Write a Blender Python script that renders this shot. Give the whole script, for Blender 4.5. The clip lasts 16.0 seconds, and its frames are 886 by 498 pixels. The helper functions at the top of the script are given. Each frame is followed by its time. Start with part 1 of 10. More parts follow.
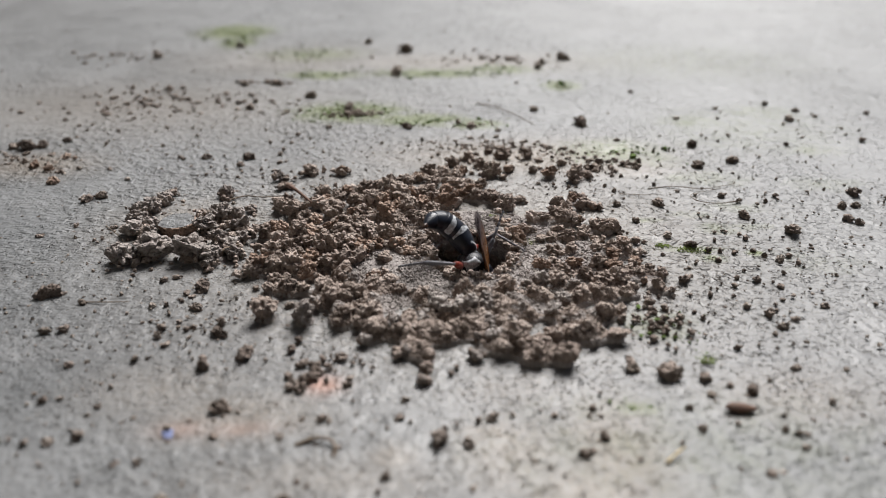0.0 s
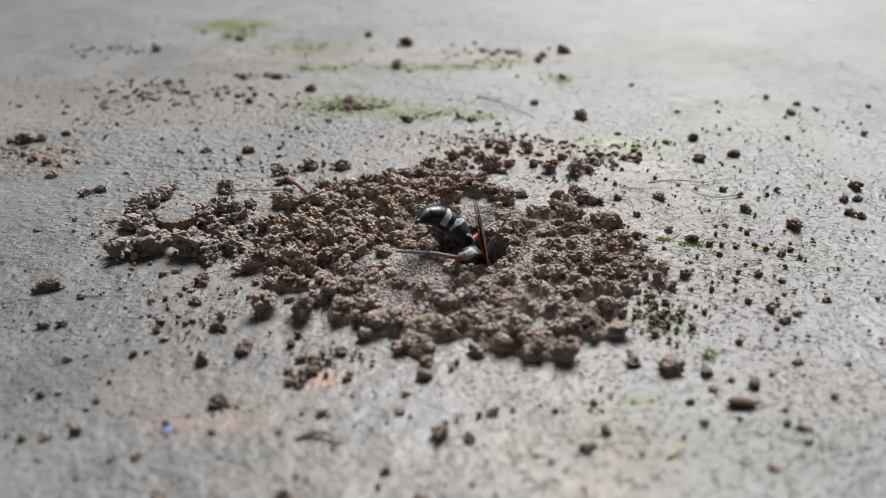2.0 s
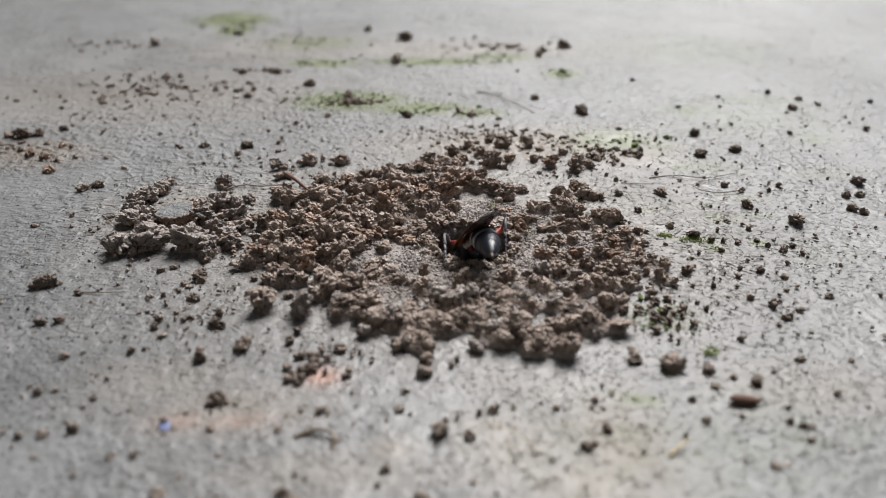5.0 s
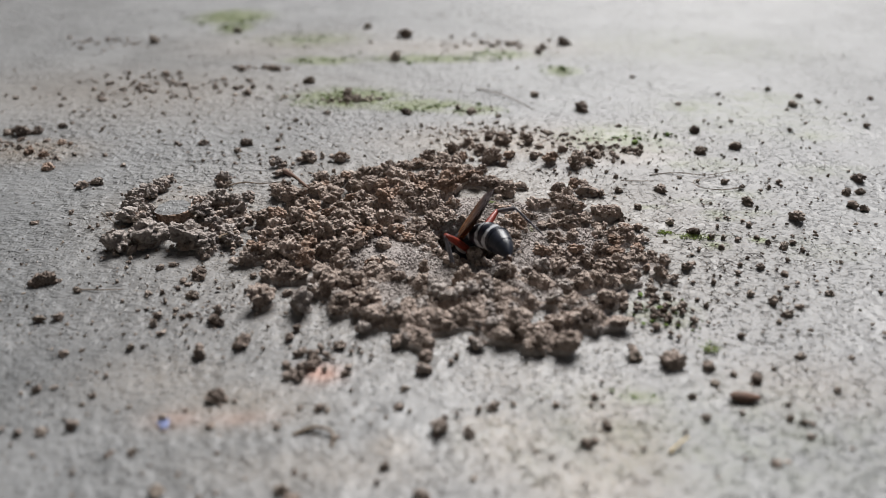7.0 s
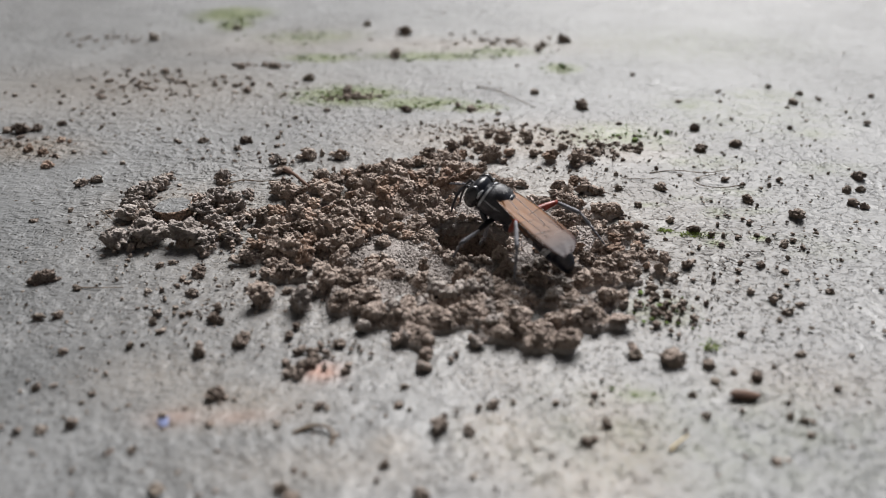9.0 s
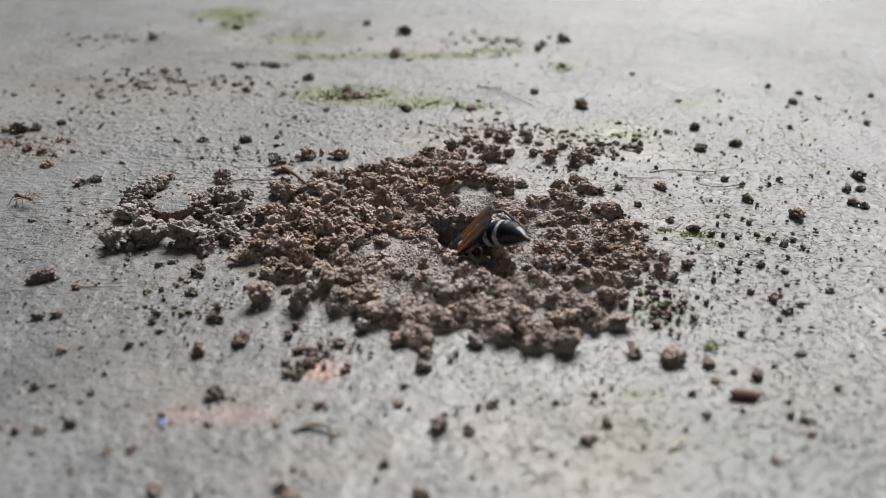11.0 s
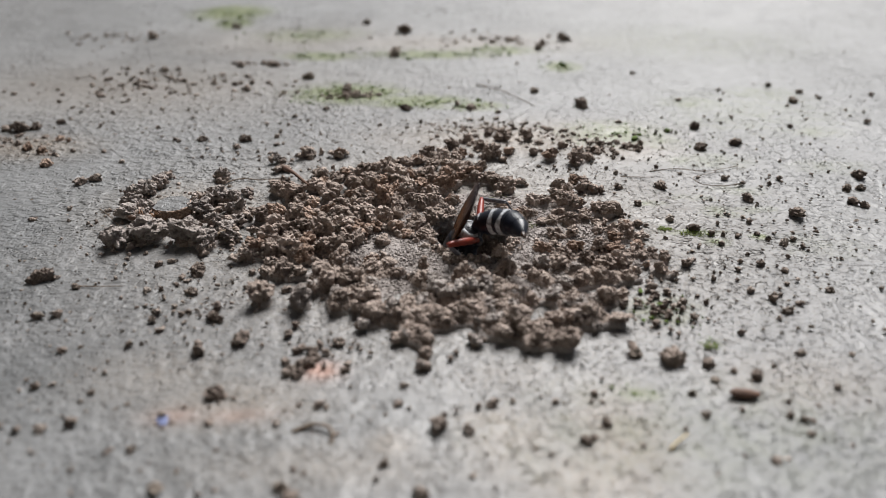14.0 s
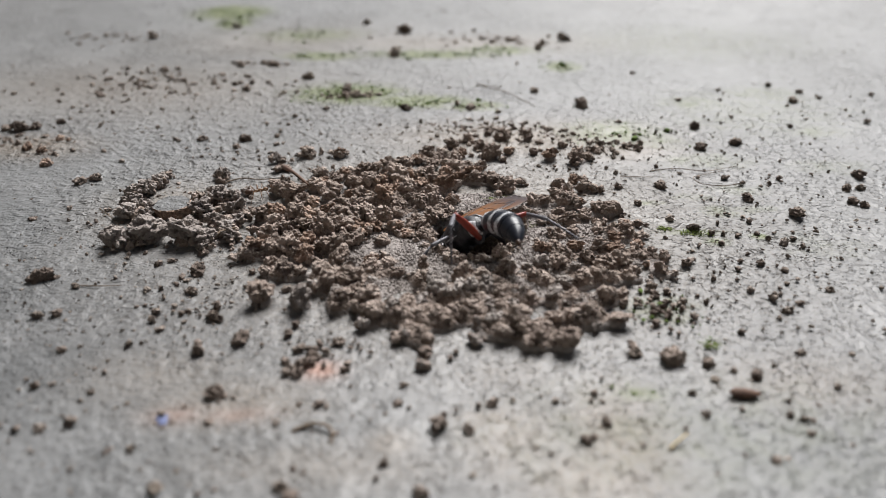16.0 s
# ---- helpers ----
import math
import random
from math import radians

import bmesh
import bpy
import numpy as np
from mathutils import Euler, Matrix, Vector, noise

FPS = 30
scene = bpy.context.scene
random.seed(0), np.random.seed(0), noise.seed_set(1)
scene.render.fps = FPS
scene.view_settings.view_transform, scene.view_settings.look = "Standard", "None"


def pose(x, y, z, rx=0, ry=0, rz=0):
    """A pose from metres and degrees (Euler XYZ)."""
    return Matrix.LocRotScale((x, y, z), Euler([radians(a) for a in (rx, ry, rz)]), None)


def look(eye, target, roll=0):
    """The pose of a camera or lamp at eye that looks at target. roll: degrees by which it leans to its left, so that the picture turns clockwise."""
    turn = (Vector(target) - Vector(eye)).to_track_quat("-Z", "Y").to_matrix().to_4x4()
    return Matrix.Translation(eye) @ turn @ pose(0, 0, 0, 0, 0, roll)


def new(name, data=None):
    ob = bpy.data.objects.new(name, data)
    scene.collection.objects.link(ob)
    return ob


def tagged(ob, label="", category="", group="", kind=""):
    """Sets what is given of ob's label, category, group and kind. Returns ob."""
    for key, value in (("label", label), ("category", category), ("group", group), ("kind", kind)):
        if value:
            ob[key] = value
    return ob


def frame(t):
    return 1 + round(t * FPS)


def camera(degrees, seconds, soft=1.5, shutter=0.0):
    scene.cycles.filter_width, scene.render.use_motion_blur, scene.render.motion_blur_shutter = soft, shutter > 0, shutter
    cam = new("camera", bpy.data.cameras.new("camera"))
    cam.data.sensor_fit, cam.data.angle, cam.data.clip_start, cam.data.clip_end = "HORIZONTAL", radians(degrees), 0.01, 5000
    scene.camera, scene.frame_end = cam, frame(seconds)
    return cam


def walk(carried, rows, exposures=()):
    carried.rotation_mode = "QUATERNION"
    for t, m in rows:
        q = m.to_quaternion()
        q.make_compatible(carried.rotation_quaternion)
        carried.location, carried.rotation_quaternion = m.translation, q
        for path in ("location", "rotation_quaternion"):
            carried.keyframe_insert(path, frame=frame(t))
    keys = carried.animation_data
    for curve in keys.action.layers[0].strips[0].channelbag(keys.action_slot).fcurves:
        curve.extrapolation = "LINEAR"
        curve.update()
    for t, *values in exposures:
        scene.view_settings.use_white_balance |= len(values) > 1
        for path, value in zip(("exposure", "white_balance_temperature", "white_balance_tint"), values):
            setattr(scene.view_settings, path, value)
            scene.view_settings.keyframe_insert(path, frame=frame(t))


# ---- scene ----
cam = camera(62, 16.0, soft=0.6, shutter=0.2)
cam.data.dof.use_dof = True
cam.data.dof.focus_distance = 0.0995
cam.data.dof.aperture_fstop = 20.0
cam.data.dof.aperture_blades = 0
walk(cam, [
    (0.0, pose(-0.003099, -0.081536, 0.045749, 62.263, 0, 0.078) @ pose(0, 0, 0, 0, 0, -0.040)),
    (0.5, pose(-0.003113, -0.081420, 0.045654, 62.117, 0, 0.078) @ pose(0, 0, 0, 0, 0, -0.048)),
    (1.0, pose(-0.003138, -0.081340, 0.045595, 62.014, 0, 0.069) @ pose(0, 0, 0, 0, 0, -0.043)),
    (1.5, pose(-0.003144, -0.081266, 0.045569, 61.903, 0, 0.069) @ pose(0, 0, 0, 0, 0, -0.040)),
    (2.0, pose(-0.003125, -0.081205, 0.045527, 61.811, 0, 0.081) @ pose(0, 0, 0, 0, 0, -0.042)),
    (2.5, pose(-0.003113, -0.081170, 0.045472, 61.762, 0, 0.088) @ pose(0, 0, 0, 0, 0, -0.037)),
    (3.0, pose(-0.003126, -0.081080, 0.045429, 61.699, 0, 0.081) @ pose(0, 0, 0, 0, 0, -0.025)),
    (3.5, pose(-0.003152, -0.080921, 0.045387, 61.630, 0, 0.066) @ pose(0, 0, 0, 0, 0, -0.010)),
    (4.0, pose(-0.003176, -0.080768, 0.045343, 61.578, 0, 0.047) @ pose(0, 0, 0, 0, 0, -0.001)),
    (6.5, pose(-0.003126, -0.080535, 0.045220, 61.281, 0, 0.050) @ pose(0, 0, 0, 0, 0, -0.030)),
    (7.0, pose(-0.003114, -0.080510, 0.045167, 61.276, 0, 0.046) @ pose(0, 0, 0, 0, 0, -0.036)),
    (7.5, pose(-0.003119, -0.080456, 0.045145, 61.229, 0, 0.034) @ pose(0, 0, 0, 0, 0, -0.024)),
    (8.0, pose(-0.003123, -0.080421, 0.045140, 61.179, 0, 0.031) @ pose(0, 0, 0, 0, 0, -0.019)),
    (8.5, pose(-0.003125, -0.080409, 0.045134, 61.146, 0, 0.032) @ pose(0, 0, 0, 0, 0, -0.022)),
    (9.0, pose(-0.003117, -0.080408, 0.045139, 61.093, 0, 0.036) @ pose(0, 0, 0, 0, 0, -0.026)),
    (11.5, pose(-0.003142, -0.080347, 0.045012, 61.076, 0, -0.013) @ pose(0, 0, 0, 0, 0, 0.002)),
    (12.0, pose(-0.003133, -0.080350, 0.045015, 61.082, 0, -0.008) @ pose(0, 0, 0, 0, 0, -0.009)),
    (12.5, pose(-0.003117, -0.080343, 0.045028, 61.078, 0, 0.001) @ pose(0, 0, 0, 0, 0, -0.023)),
    (13.0, pose(-0.003113, -0.080331, 0.045044, 61.063, 0, 0.002) @ pose(0, 0, 0, 0, 0, -0.022)),
    (13.5, pose(-0.003113, -0.080318, 0.045058, 61.033, 0, 0.003) @ pose(0, 0, 0, 0, 0, -0.019)),
    (14.0, pose(-0.003101, -0.080296, 0.045067, 60.988, 0, 0.010) @ pose(0, 0, 0, 0, 0, -0.026)),
    (14.5, pose(-0.003092, -0.080280, 0.045058, 60.956, 0, 0.013) @ pose(0, 0, 0, 0, 0, -0.025)),
    (15.0, pose(-0.003098, -0.080273, 0.045054, 60.944, 0, 0.010) @ pose(0, 0, 0, 0, 0, -0.018)),
    (15.5, pose(-0.003104, -0.080278, 0.045049, 60.950, 0, 0.005) @ pose(0, 0, 0, 0, 0, -0.010)),
    (16.0, pose(-0.003104, -0.080309, 0.045000, 61.000, 0, 0.000) @ pose(0, 0, 0, 0, 0, 0.000)),
])

# ---------------------------------------------------------------- light
EXPOSURE = 0.18
scene.view_settings.exposure = EXPOSURE
world = bpy.data.worlds.new("overcast_sky")
scene.world = world
world.use_nodes = True
wn, wl = world.node_tree.nodes, world.node_tree.links
sky = wn.new("ShaderNodeTexSky")
sky.sky_type = 'NISHITA'
sky.sun_disc = False
sky.sun_elevation = radians(48)
sky.sun_rotation = radians(19)
sky.altitude = 50
sky.air_density = 1.0
sky.dust_density = 2.5
wl.new(sky.outputs[0], wn["Background"].inputs[0])
wn["Background"].inputs[1].default_value = 0.030

sun = new("sun", bpy.data.lights.new("sun", "SUN"))
sun.data.energy = 5.0
sun.data.angle = radians(32)
sun.data.color = (1.0, 0.985, 0.975)
sun.matrix_world = look((0.22, 0.63, 0.745), (0, 0, 0))


# ---------------------------------------------------------------- materials
class Nodes:
    """A material and short ways to its nodes."""

    def __init__(self, name):
        self.mat = bpy.data.materials.new(name)
        self.mat.use_nodes = True
        self.tree = self.mat.node_tree
        self.bsdf = self.tree.nodes["Principled BSDF"]
        self.out = self.tree.nodes["Material Output"]

    def add(self, kind, **values):
        n = self.tree.nodes.new(kind)
        for k, v in values.items():
            n.inputs[k].default_value = v
        return n

    def link(self, a, b):
        self.tree.links.new(a, b)

    def coords(self):
        return self.add("ShaderNodeNewGeometry").outputs["Position"]

    def local(self):
        return self.add("ShaderNodeTexCoord").outputs["Object"]

    def noise(self, scale, detail=4.0, rough=0.55, vec=None):
        n = self.add("ShaderNodeTexNoise", Scale=scale, Detail=detail, Roughness=rough)
        if vec is not None:
            self.link(vec, n.inputs["Vector"])
        return n.outputs["Fac"]

    def add_offset(self, vec):
        """The same place, shifted, for a pattern of its own."""
        n = self.add("ShaderNodeMapping")
        n.inputs["Location"].default_value = (0.37, 0.81, 0.13)
        self.link(vec, n.inputs["Vector"])
        return n.outputs[0]

    def cells(self, scale, vec=None):
        n = self.add("ShaderNodeTexVoronoi", Scale=scale)
        if vec is not None:
            self.link(vec, n.inputs["Vector"])
        return n

    def ramp(self, fac, stops):
        n = self.tree.nodes.new("ShaderNodeValToRGB")
        e = n.color_ramp.elements
        while len(e) < len(stops):
            e.new(0.5)
        for el, (p, c) in zip(e, stops):
            el.position = p
            el.color = (*c, 1) if len(c) == 3 else c
        self.link(fac, n.inputs[0])
        return n.outputs[0]

    def grey(self, fac, lo, hi, a=0.0, b=1.0):
        n = self.tree.nodes.new("ShaderNodeMapRange")
        for k, v in (("From Min", lo), ("From Max", hi), ("To Min", a), ("To Max", b)):
            n.inputs[k].default_value = v
        self.link(fac, n.inputs["Value"])
        return n.outputs[0]

    def mix(self, fac, a, b, how="MIX"):
        n = self.tree.nodes.new("ShaderNodeMix")
        n.data_type, n.blend_type = "RGBA", how
        for v, s in ((fac, n.inputs[0]), (a, n.inputs[6]), (b, n.inputs[7])):
            if isinstance(v, (int, float)):
                s.default_value = v
            elif isinstance(v, tuple):
                s.default_value = (*v, 1)
            else:
                self.link(v, s)
        return n.outputs[2]

    def mul(self, a, b, op="MULTIPLY"):
        n = self.tree.nodes.new("ShaderNodeMath")
        n.operation = op
        for v, s in ((a, n.inputs[0]), (b, n.inputs[1])):
            if isinstance(v, (int, float)):
                s.default_value = v
            else:
                self.link(v, s)
        return n.outputs[0]

    def bump(self, height, strength, distance):
        n = self.add("ShaderNodeBump", Strength=strength, Distance=distance)
        self.link(height, n.inputs["Height"])
        self.link(n.outputs[0], self.bsdf.inputs["Normal"])

    def set(self, **values):
        for k, v in values.items():
            s = self.bsdf.inputs[k.replace("_", " ")]
            if isinstance(v, (int, float)):
                s.default_value = v
            elif isinstance(v, tuple):
                s.default_value = (*v, 1)
            else:
                self.link(v, s)
        return self


def soil_material(name, dark, mid, light, grain=2600):
    """Dry brown earth: crumbs of several tones, fine grain, no gloss."""
    m = Nodes(name)
    at = m.coords()
    tone = m.noise(420, 3, 0.6, at)
    fine = m.noise(grain, 3, 0.65, at)
    chance = m.add("ShaderNodeObjectInfo").outputs["Random"]
    island = m.add("ShaderNodeNewGeometry").outputs["Random Per Island"]
    both = m.mul(m.mul(tone, 0.62), m.mul(m.mul(chance, 0.22), m.mul(island, 0.16), "ADD"), "ADD")
    col = m.ramp(both, [(0.28, dark), (0.50, mid), (0.72, light)])
    col = m.mix(m.grey(fine, 0.50, 0.74, 0.0, 0.4), col, tuple(c * 1.2 for c in light))
    m.set(Base_Color=col, Roughness=0.92)
    m.bsdf.inputs["Specular IOR Level"].default_value = 0.18
    sway = m.add("ShaderNodeTexNoise", Scale=1100.0)
    m.link(at, sway.inputs["Vector"])
    cell = m.cells(grain * 0.75, m.mix(0.0007, at, sway.outputs["Color"], "ADD")).outputs["Distance"]
    m.bump(m.mul(m.mul(cell, -1.0), m.mul(fine, 0.6), "ADD"), 1.0, (1.5 if grain < 3000 else 0.6) / grain)
    return m.mat


SOIL = soil_material("earth_crumb", (0.185, 0.147, 0.124), (0.380, 0.307, 0.264), (0.618, 0.521, 0.462))
SOIL_PALE = soil_material("earth_dry_pale", (0.198, 0.171, 0.157), (0.368, 0.322, 0.295), (0.559, 0.508, 0.477))
SOIL_DARK = soil_material("earth_speck_dark", (0.090, 0.072, 0.060), (0.188, 0.153, 0.128), (0.345, 0.292, 0.247))
SOIL_FINE = soil_material("earth_fine_sand", (0.217, 0.192, 0.177), (0.394, 0.356, 0.337), (0.594, 0.555, 0.542), 4200)
SOIL_MID = soil_material("earth_stray_brown", (0.109, 0.086, 0.073), (0.246, 0.197, 0.168), (0.449, 0.384, 0.335))
SOIL_RED = soil_material("earth_reddish", (0.195, 0.132, 0.098), (0.400, 0.290, 0.230), (0.634, 0.489, 0.403))


def cement_material():
    """Old worn cement: pale grey, silky, pitted, with streaks, dust, algae, a few stains and painted dimming."""
    m = Nodes("old_cement")
    at = m.coords()
    broad = m.noise(16, 3, 0.5, at)
    patch = m.noise(75, 5, 0.6, at)
    rise = m.grey(m.noise(480, 3, 0.55, at), 0.22, 0.82)
    grain = m.grey(m.noise(1250, 2, 0.55, at), 0.20, 0.85)
    fine = m.noise(2600, 3, 0.6, at)
    sway = m.add("ShaderNodeTexNoise", Scale=1500.0, Detail=3.0)
    m.link(at, sway.inputs["Vector"])
    bent = m.mix(0.0016, at, sway.outputs["Color"], "ADD")
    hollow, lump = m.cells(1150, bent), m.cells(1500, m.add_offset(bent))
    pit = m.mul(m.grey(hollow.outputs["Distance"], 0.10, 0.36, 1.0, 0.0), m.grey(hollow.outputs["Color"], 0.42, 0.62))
    sand = m.mul(m.grey(lump.outputs["Distance"], 0.08, 0.40, 1.0, 0.0), m.grey(lump.outputs["Color"], 0.45, 0.65))
    rugged = m.add("ShaderNodeAttribute")
    rugged.attribute_name = "rugged"
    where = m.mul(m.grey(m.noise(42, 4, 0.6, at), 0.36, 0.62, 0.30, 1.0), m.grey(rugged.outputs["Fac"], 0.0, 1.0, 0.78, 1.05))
    blister = m.mul(m.grey(m.noise(620, 2, 0.5, at), 0.50, 0.66), m.mul(rugged.outputs["Fac"], m.grey(m.noise(60, 3, 0.6, at), 0.38, 0.60, 0.1, 1.0)))
    col = m.ramp(broad, [(0.3, (0.140, 0.142, 0.144)), (0.7, (0.225, 0.228, 0.231))])
    col = m.mix(m.grey(patch, 0.42, 0.72, 0.0, 0.55), col, (0.285, 0.288, 0.292))
    col = m.mix(m.grey(fine, 0.48, 0.66, 0.0, 0.50), col, (0.150, 0.141, 0.128))
    # pits coloured darker through the mask that also sinks the bump
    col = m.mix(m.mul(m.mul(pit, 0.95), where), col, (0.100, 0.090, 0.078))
    # blue-grey patches, plus shade dimming mixed into the floor's colour
    grey_dim = m.add("ShaderNodeAttribute")
    grey_dim.attribute_name = "grey_dim"
    col = m.mix(m.mul(grey_dim.outputs["Fac"], m.grey(patch, 0.3, 0.65, 1.0, 0.65)), col, (0.110, 0.117, 0.122))
    dust = m.add("ShaderNodeAttribute")
    dust.attribute_name = "dust"
    col = m.mix(m.mul(dust.outputs["Fac"], m.grey(fine, 0.3, 0.6, 0.35, 1.0)), col, (0.275, 0.215, 0.155))
    algae = m.add("ShaderNodeAttribute")
    algae.attribute_name = "algae"
    edge = m.grey(m.mul(algae.outputs["Fac"], m.grey(m.noise(330, 5, 0.7, at), 0.3, 0.65, 0.4, 1.9)), 0.10, 0.80)
    col = m.mix(edge, col, m.ramp(fine, [(0.35, (0.085, 0.105, 0.036)), (0.65, (0.175, 0.200, 0.082))]))
    brick = m.add("ShaderNodeAttribute")
    brick.attribute_name = "brick_dust"
    col = m.mix(m.mul(brick.outputs["Fac"], m.grey(patch, 0.3, 0.6, 0.5, 1.0)), col, (0.46, 0.235, 0.165))
    m.set(Base_Color=col, Roughness=m.grey(patch, 0.3, 0.75, 0.42, 0.60))
    m.bsdf.inputs["Specular IOR Level"].default_value = 0.48
    high = m.mul(m.mul(m.mul(m.mul(rise, 1.3), m.mul(sand, 0.9), "ADD"), where), m.mul(m.mul(grain, m.mul(where, 0.8)), m.mul(fine, 0.12), "ADD"), "ADD")
    high = m.mul(high, m.mul(blister, 1.6), "ADD")
    m.bump(m.mul(high, m.mul(m.mul(pit, where), 0.9), "SUBTRACT"), 1.0, 0.00031)
    return m.mat


def plain_material(name, colour, rough=0.5, spec=0.5, vary=0.25, scale=900, metal=0.0, sheen=0.0):
    m = Nodes(name)
    at = m.local()
    n = m.noise(scale, 4, 0.6, at)
    lo, hi = tuple(c * (1 - vary) for c in colour), tuple(min(1, c * (1 + vary)) for c in colour)
    m.set(Base_Color=m.ramp(n, [(0.3, lo), (0.7, hi)]), Roughness=m.grey(n, 0.3, 0.7, rough * 0.85, min(1, rough * 1.15)), Metallic=metal)
    m.bsdf.inputs["Specular IOR Level"].default_value = spec
    m.bsdf.inputs["Sheen Weight"].default_value = sheen
    m.bump(m.noise(scale * 4, 2, 0.6, at), 0.25, 0.00006)
    return m.mat


def downy_material():
    """Black cuticle with patchy silver-grey down and fine pits."""
    m = Nodes("black_chitin_downy")
    at = m.local()
    down = m.grey(m.noise(700, 4, 0.65, at), 0.46, 0.70, 0.0, 0.75)
    hair = m.noise(6500, 3, 0.6, at)
    m.set(Base_Color=m.mix(m.mul(down, m.grey(hair, 0.35, 0.6)), (0.0095, 0.0105, 0.0165), (0.150, 0.155, 0.175)), Roughness=m.grey(down, 0.0, 0.75, 0.30, 0.62))
    m.bsdf.inputs["Specular IOR Level"].default_value = 0.5
    m.bump(hair, 0.6, 0.00010)
    return m.mat


CEMENT = cement_material()
BLOCKER_GREY = plain_material("blocker_grey", (0.17, 0.16, 0.145), 0.9, 0.2, 0.15, 6)
CHITIN = plain_material("black_chitin", (0.0085, 0.0100, 0.0165), 0.34, 0.5, 0.4, 1500)
CHITIN_SATIN = plain_material("blue_black_bloom", (0.0080, 0.0110, 0.0210), 0.36, 0.5, 0.5, 1900)
CHITIN_MATT = downy_material()
SILVER = plain_material("silver_hair", (0.42, 0.435, 0.46), 0.5, 0.5, 0.65, 2600, sheen=0.25)
GREY_HAIR = plain_material("grey_bloom", (0.135, 0.135, 0.155), 0.5, 0.5, 0.4, 2500, sheen=0.15)
FEMUR_RED = plain_material("orange_red_cuticle", (0.24, 0.030, 0.015), 0.42, 0.5, 0.25, 1600)
EYE = plain_material("compound_eye", (0.020, 0.020, 0.023), 0.22, 0.6, 0.3, 5000)
MOSS = plain_material("moss_green", (0.095, 0.140, 0.036), 0.85, 0.2, 0.5, 2500)
MOSS_BRIGHT = plain_material("moss_bright", (0.19, 0.25, 0.055), 0.85, 0.25, 0.5, 2500)
TWIG = plain_material("dry_rootlet", (0.19, 0.145, 0.105), 0.8, 0.25, 0.4, 1500)
STRAW = plain_material("pale_straw", (0.62, 0.50, 0.30), 0.55, 0.4, 0.2, 1500)
SEED = plain_material("brown_seed_husk", (0.17, 0.105, 0.080), 0.75, 0.3, 0.4, 1400)
BLUE = plain_material("blue_fleck", (0.16, 0.19, 0.34), 0.6, 0.4, 0.2, 1500)


def wing_material():
    m = Nodes("smoky_amber_wing")
    at = m.local()
    along = m.add("ShaderNodeSeparateXYZ")
    m.link(at, along.inputs[0])
    far = m.grey(along.outputs[0], -0.0100, -0.0045)
    tone = m.mix(far, (0.062, 0.048, 0.055), (0.28, 0.110, 0.028))
    tone = m.mix(m.grey(m.noise(900, 3, 0.6, at), 0.3, 0.7, 0, 0.3), tone, (0.10, 0.06, 0.045))
    m.set(Base_Color=tone, Roughness=0.5, Alpha=m.grey(far, 0, 1, 0.72, 0.78))
    m.bsdf.inputs["Specular IOR Level"].default_value = 0.22
    m.bump(m.noise(900, 3, 0.6, at), 0.5, 0.00015)
    return m.mat


WING = wing_material()
VEIN = plain_material("wing_vein", (0.055, 0.026, 0.014), 0.4, 0.5, 0.3, 2000)


# ---------------------------------------------------------------- mesh helpers
def mesh_object(name, bm, material, smooth=True):
    me = bpy.data.meshes.new(name)
    bm.normal_update()
    bm.to_mesh(me)
    bm.free()
    for mt in (material if isinstance(material, (list, tuple)) else [material]):
        me.materials.append(mt)
    if smooth:
        me.polygons.foreach_set("use_smooth", [True] * len(me.polygons))
    return new(name, me)


def part(name, bm, material, parent, label=""):
    ob = mesh_object(name, bm, material)
    ob.parent = parent
    return tagged(ob, label)


def array_object(name, verts, faces, material, smooth=True):
    me = bpy.data.meshes.new(name)
    me.vertices.add(len(verts))
    me.vertices.foreach_set("co", np.asarray(verts, np.float32).ravel())
    faces = np.asarray(faces, np.int32)
    k = faces.shape[1]
    me.loops.add(faces.size)
    me.loops.foreach_set("vertex_index", faces.ravel())
    me.polygons.add(len(faces))
    me.polygons.foreach_set("loop_start", np.arange(0, faces.size, k, dtype=np.int32))
    me.polygons.foreach_set("loop_total", np.full(len(faces), k, np.int32))
    me.polygons.foreach_set("use_smooth", np.full(len(faces), smooth))
    me.materials.append(material)
    me.update(calc_edges=True)
    me.validate()
    return new(name, me)


def icosphere(level):
    bm = bmesh.new()
    bmesh.ops.create_icosphere(bm, subdivisions=level, radius=1.0)
    v = np.array([p.co[:] for p in bm.verts])
    bm.verts.index_update()
    fc = np.array([[p.index for p in q.verts] for q in bm.faces])
    bm.free()
    return v, fc


def lattice(x, y, seed=0):
    """Smooth value noise from 0 to 1 on the plane, one cell to a unit."""
    xi, yi = np.floor(x), np.floor(y)
    u, v = x - xi, y - yi
    u, v = u * u * (3 - 2 * u), v * v * (3 - 2 * v)

    def corner(a, b):
        s = np.sin(a * 127.1 + b * 311.7 + seed * 74.7) * 43758.5453
        return s - np.floor(s)
    return (corner(xi, yi) * (1 - u) + corner(xi + 1, yi) * u) * (1 - v) + (corner(xi, yi + 1) * (1 - u) + corner(xi + 1, yi + 1) * u) * v


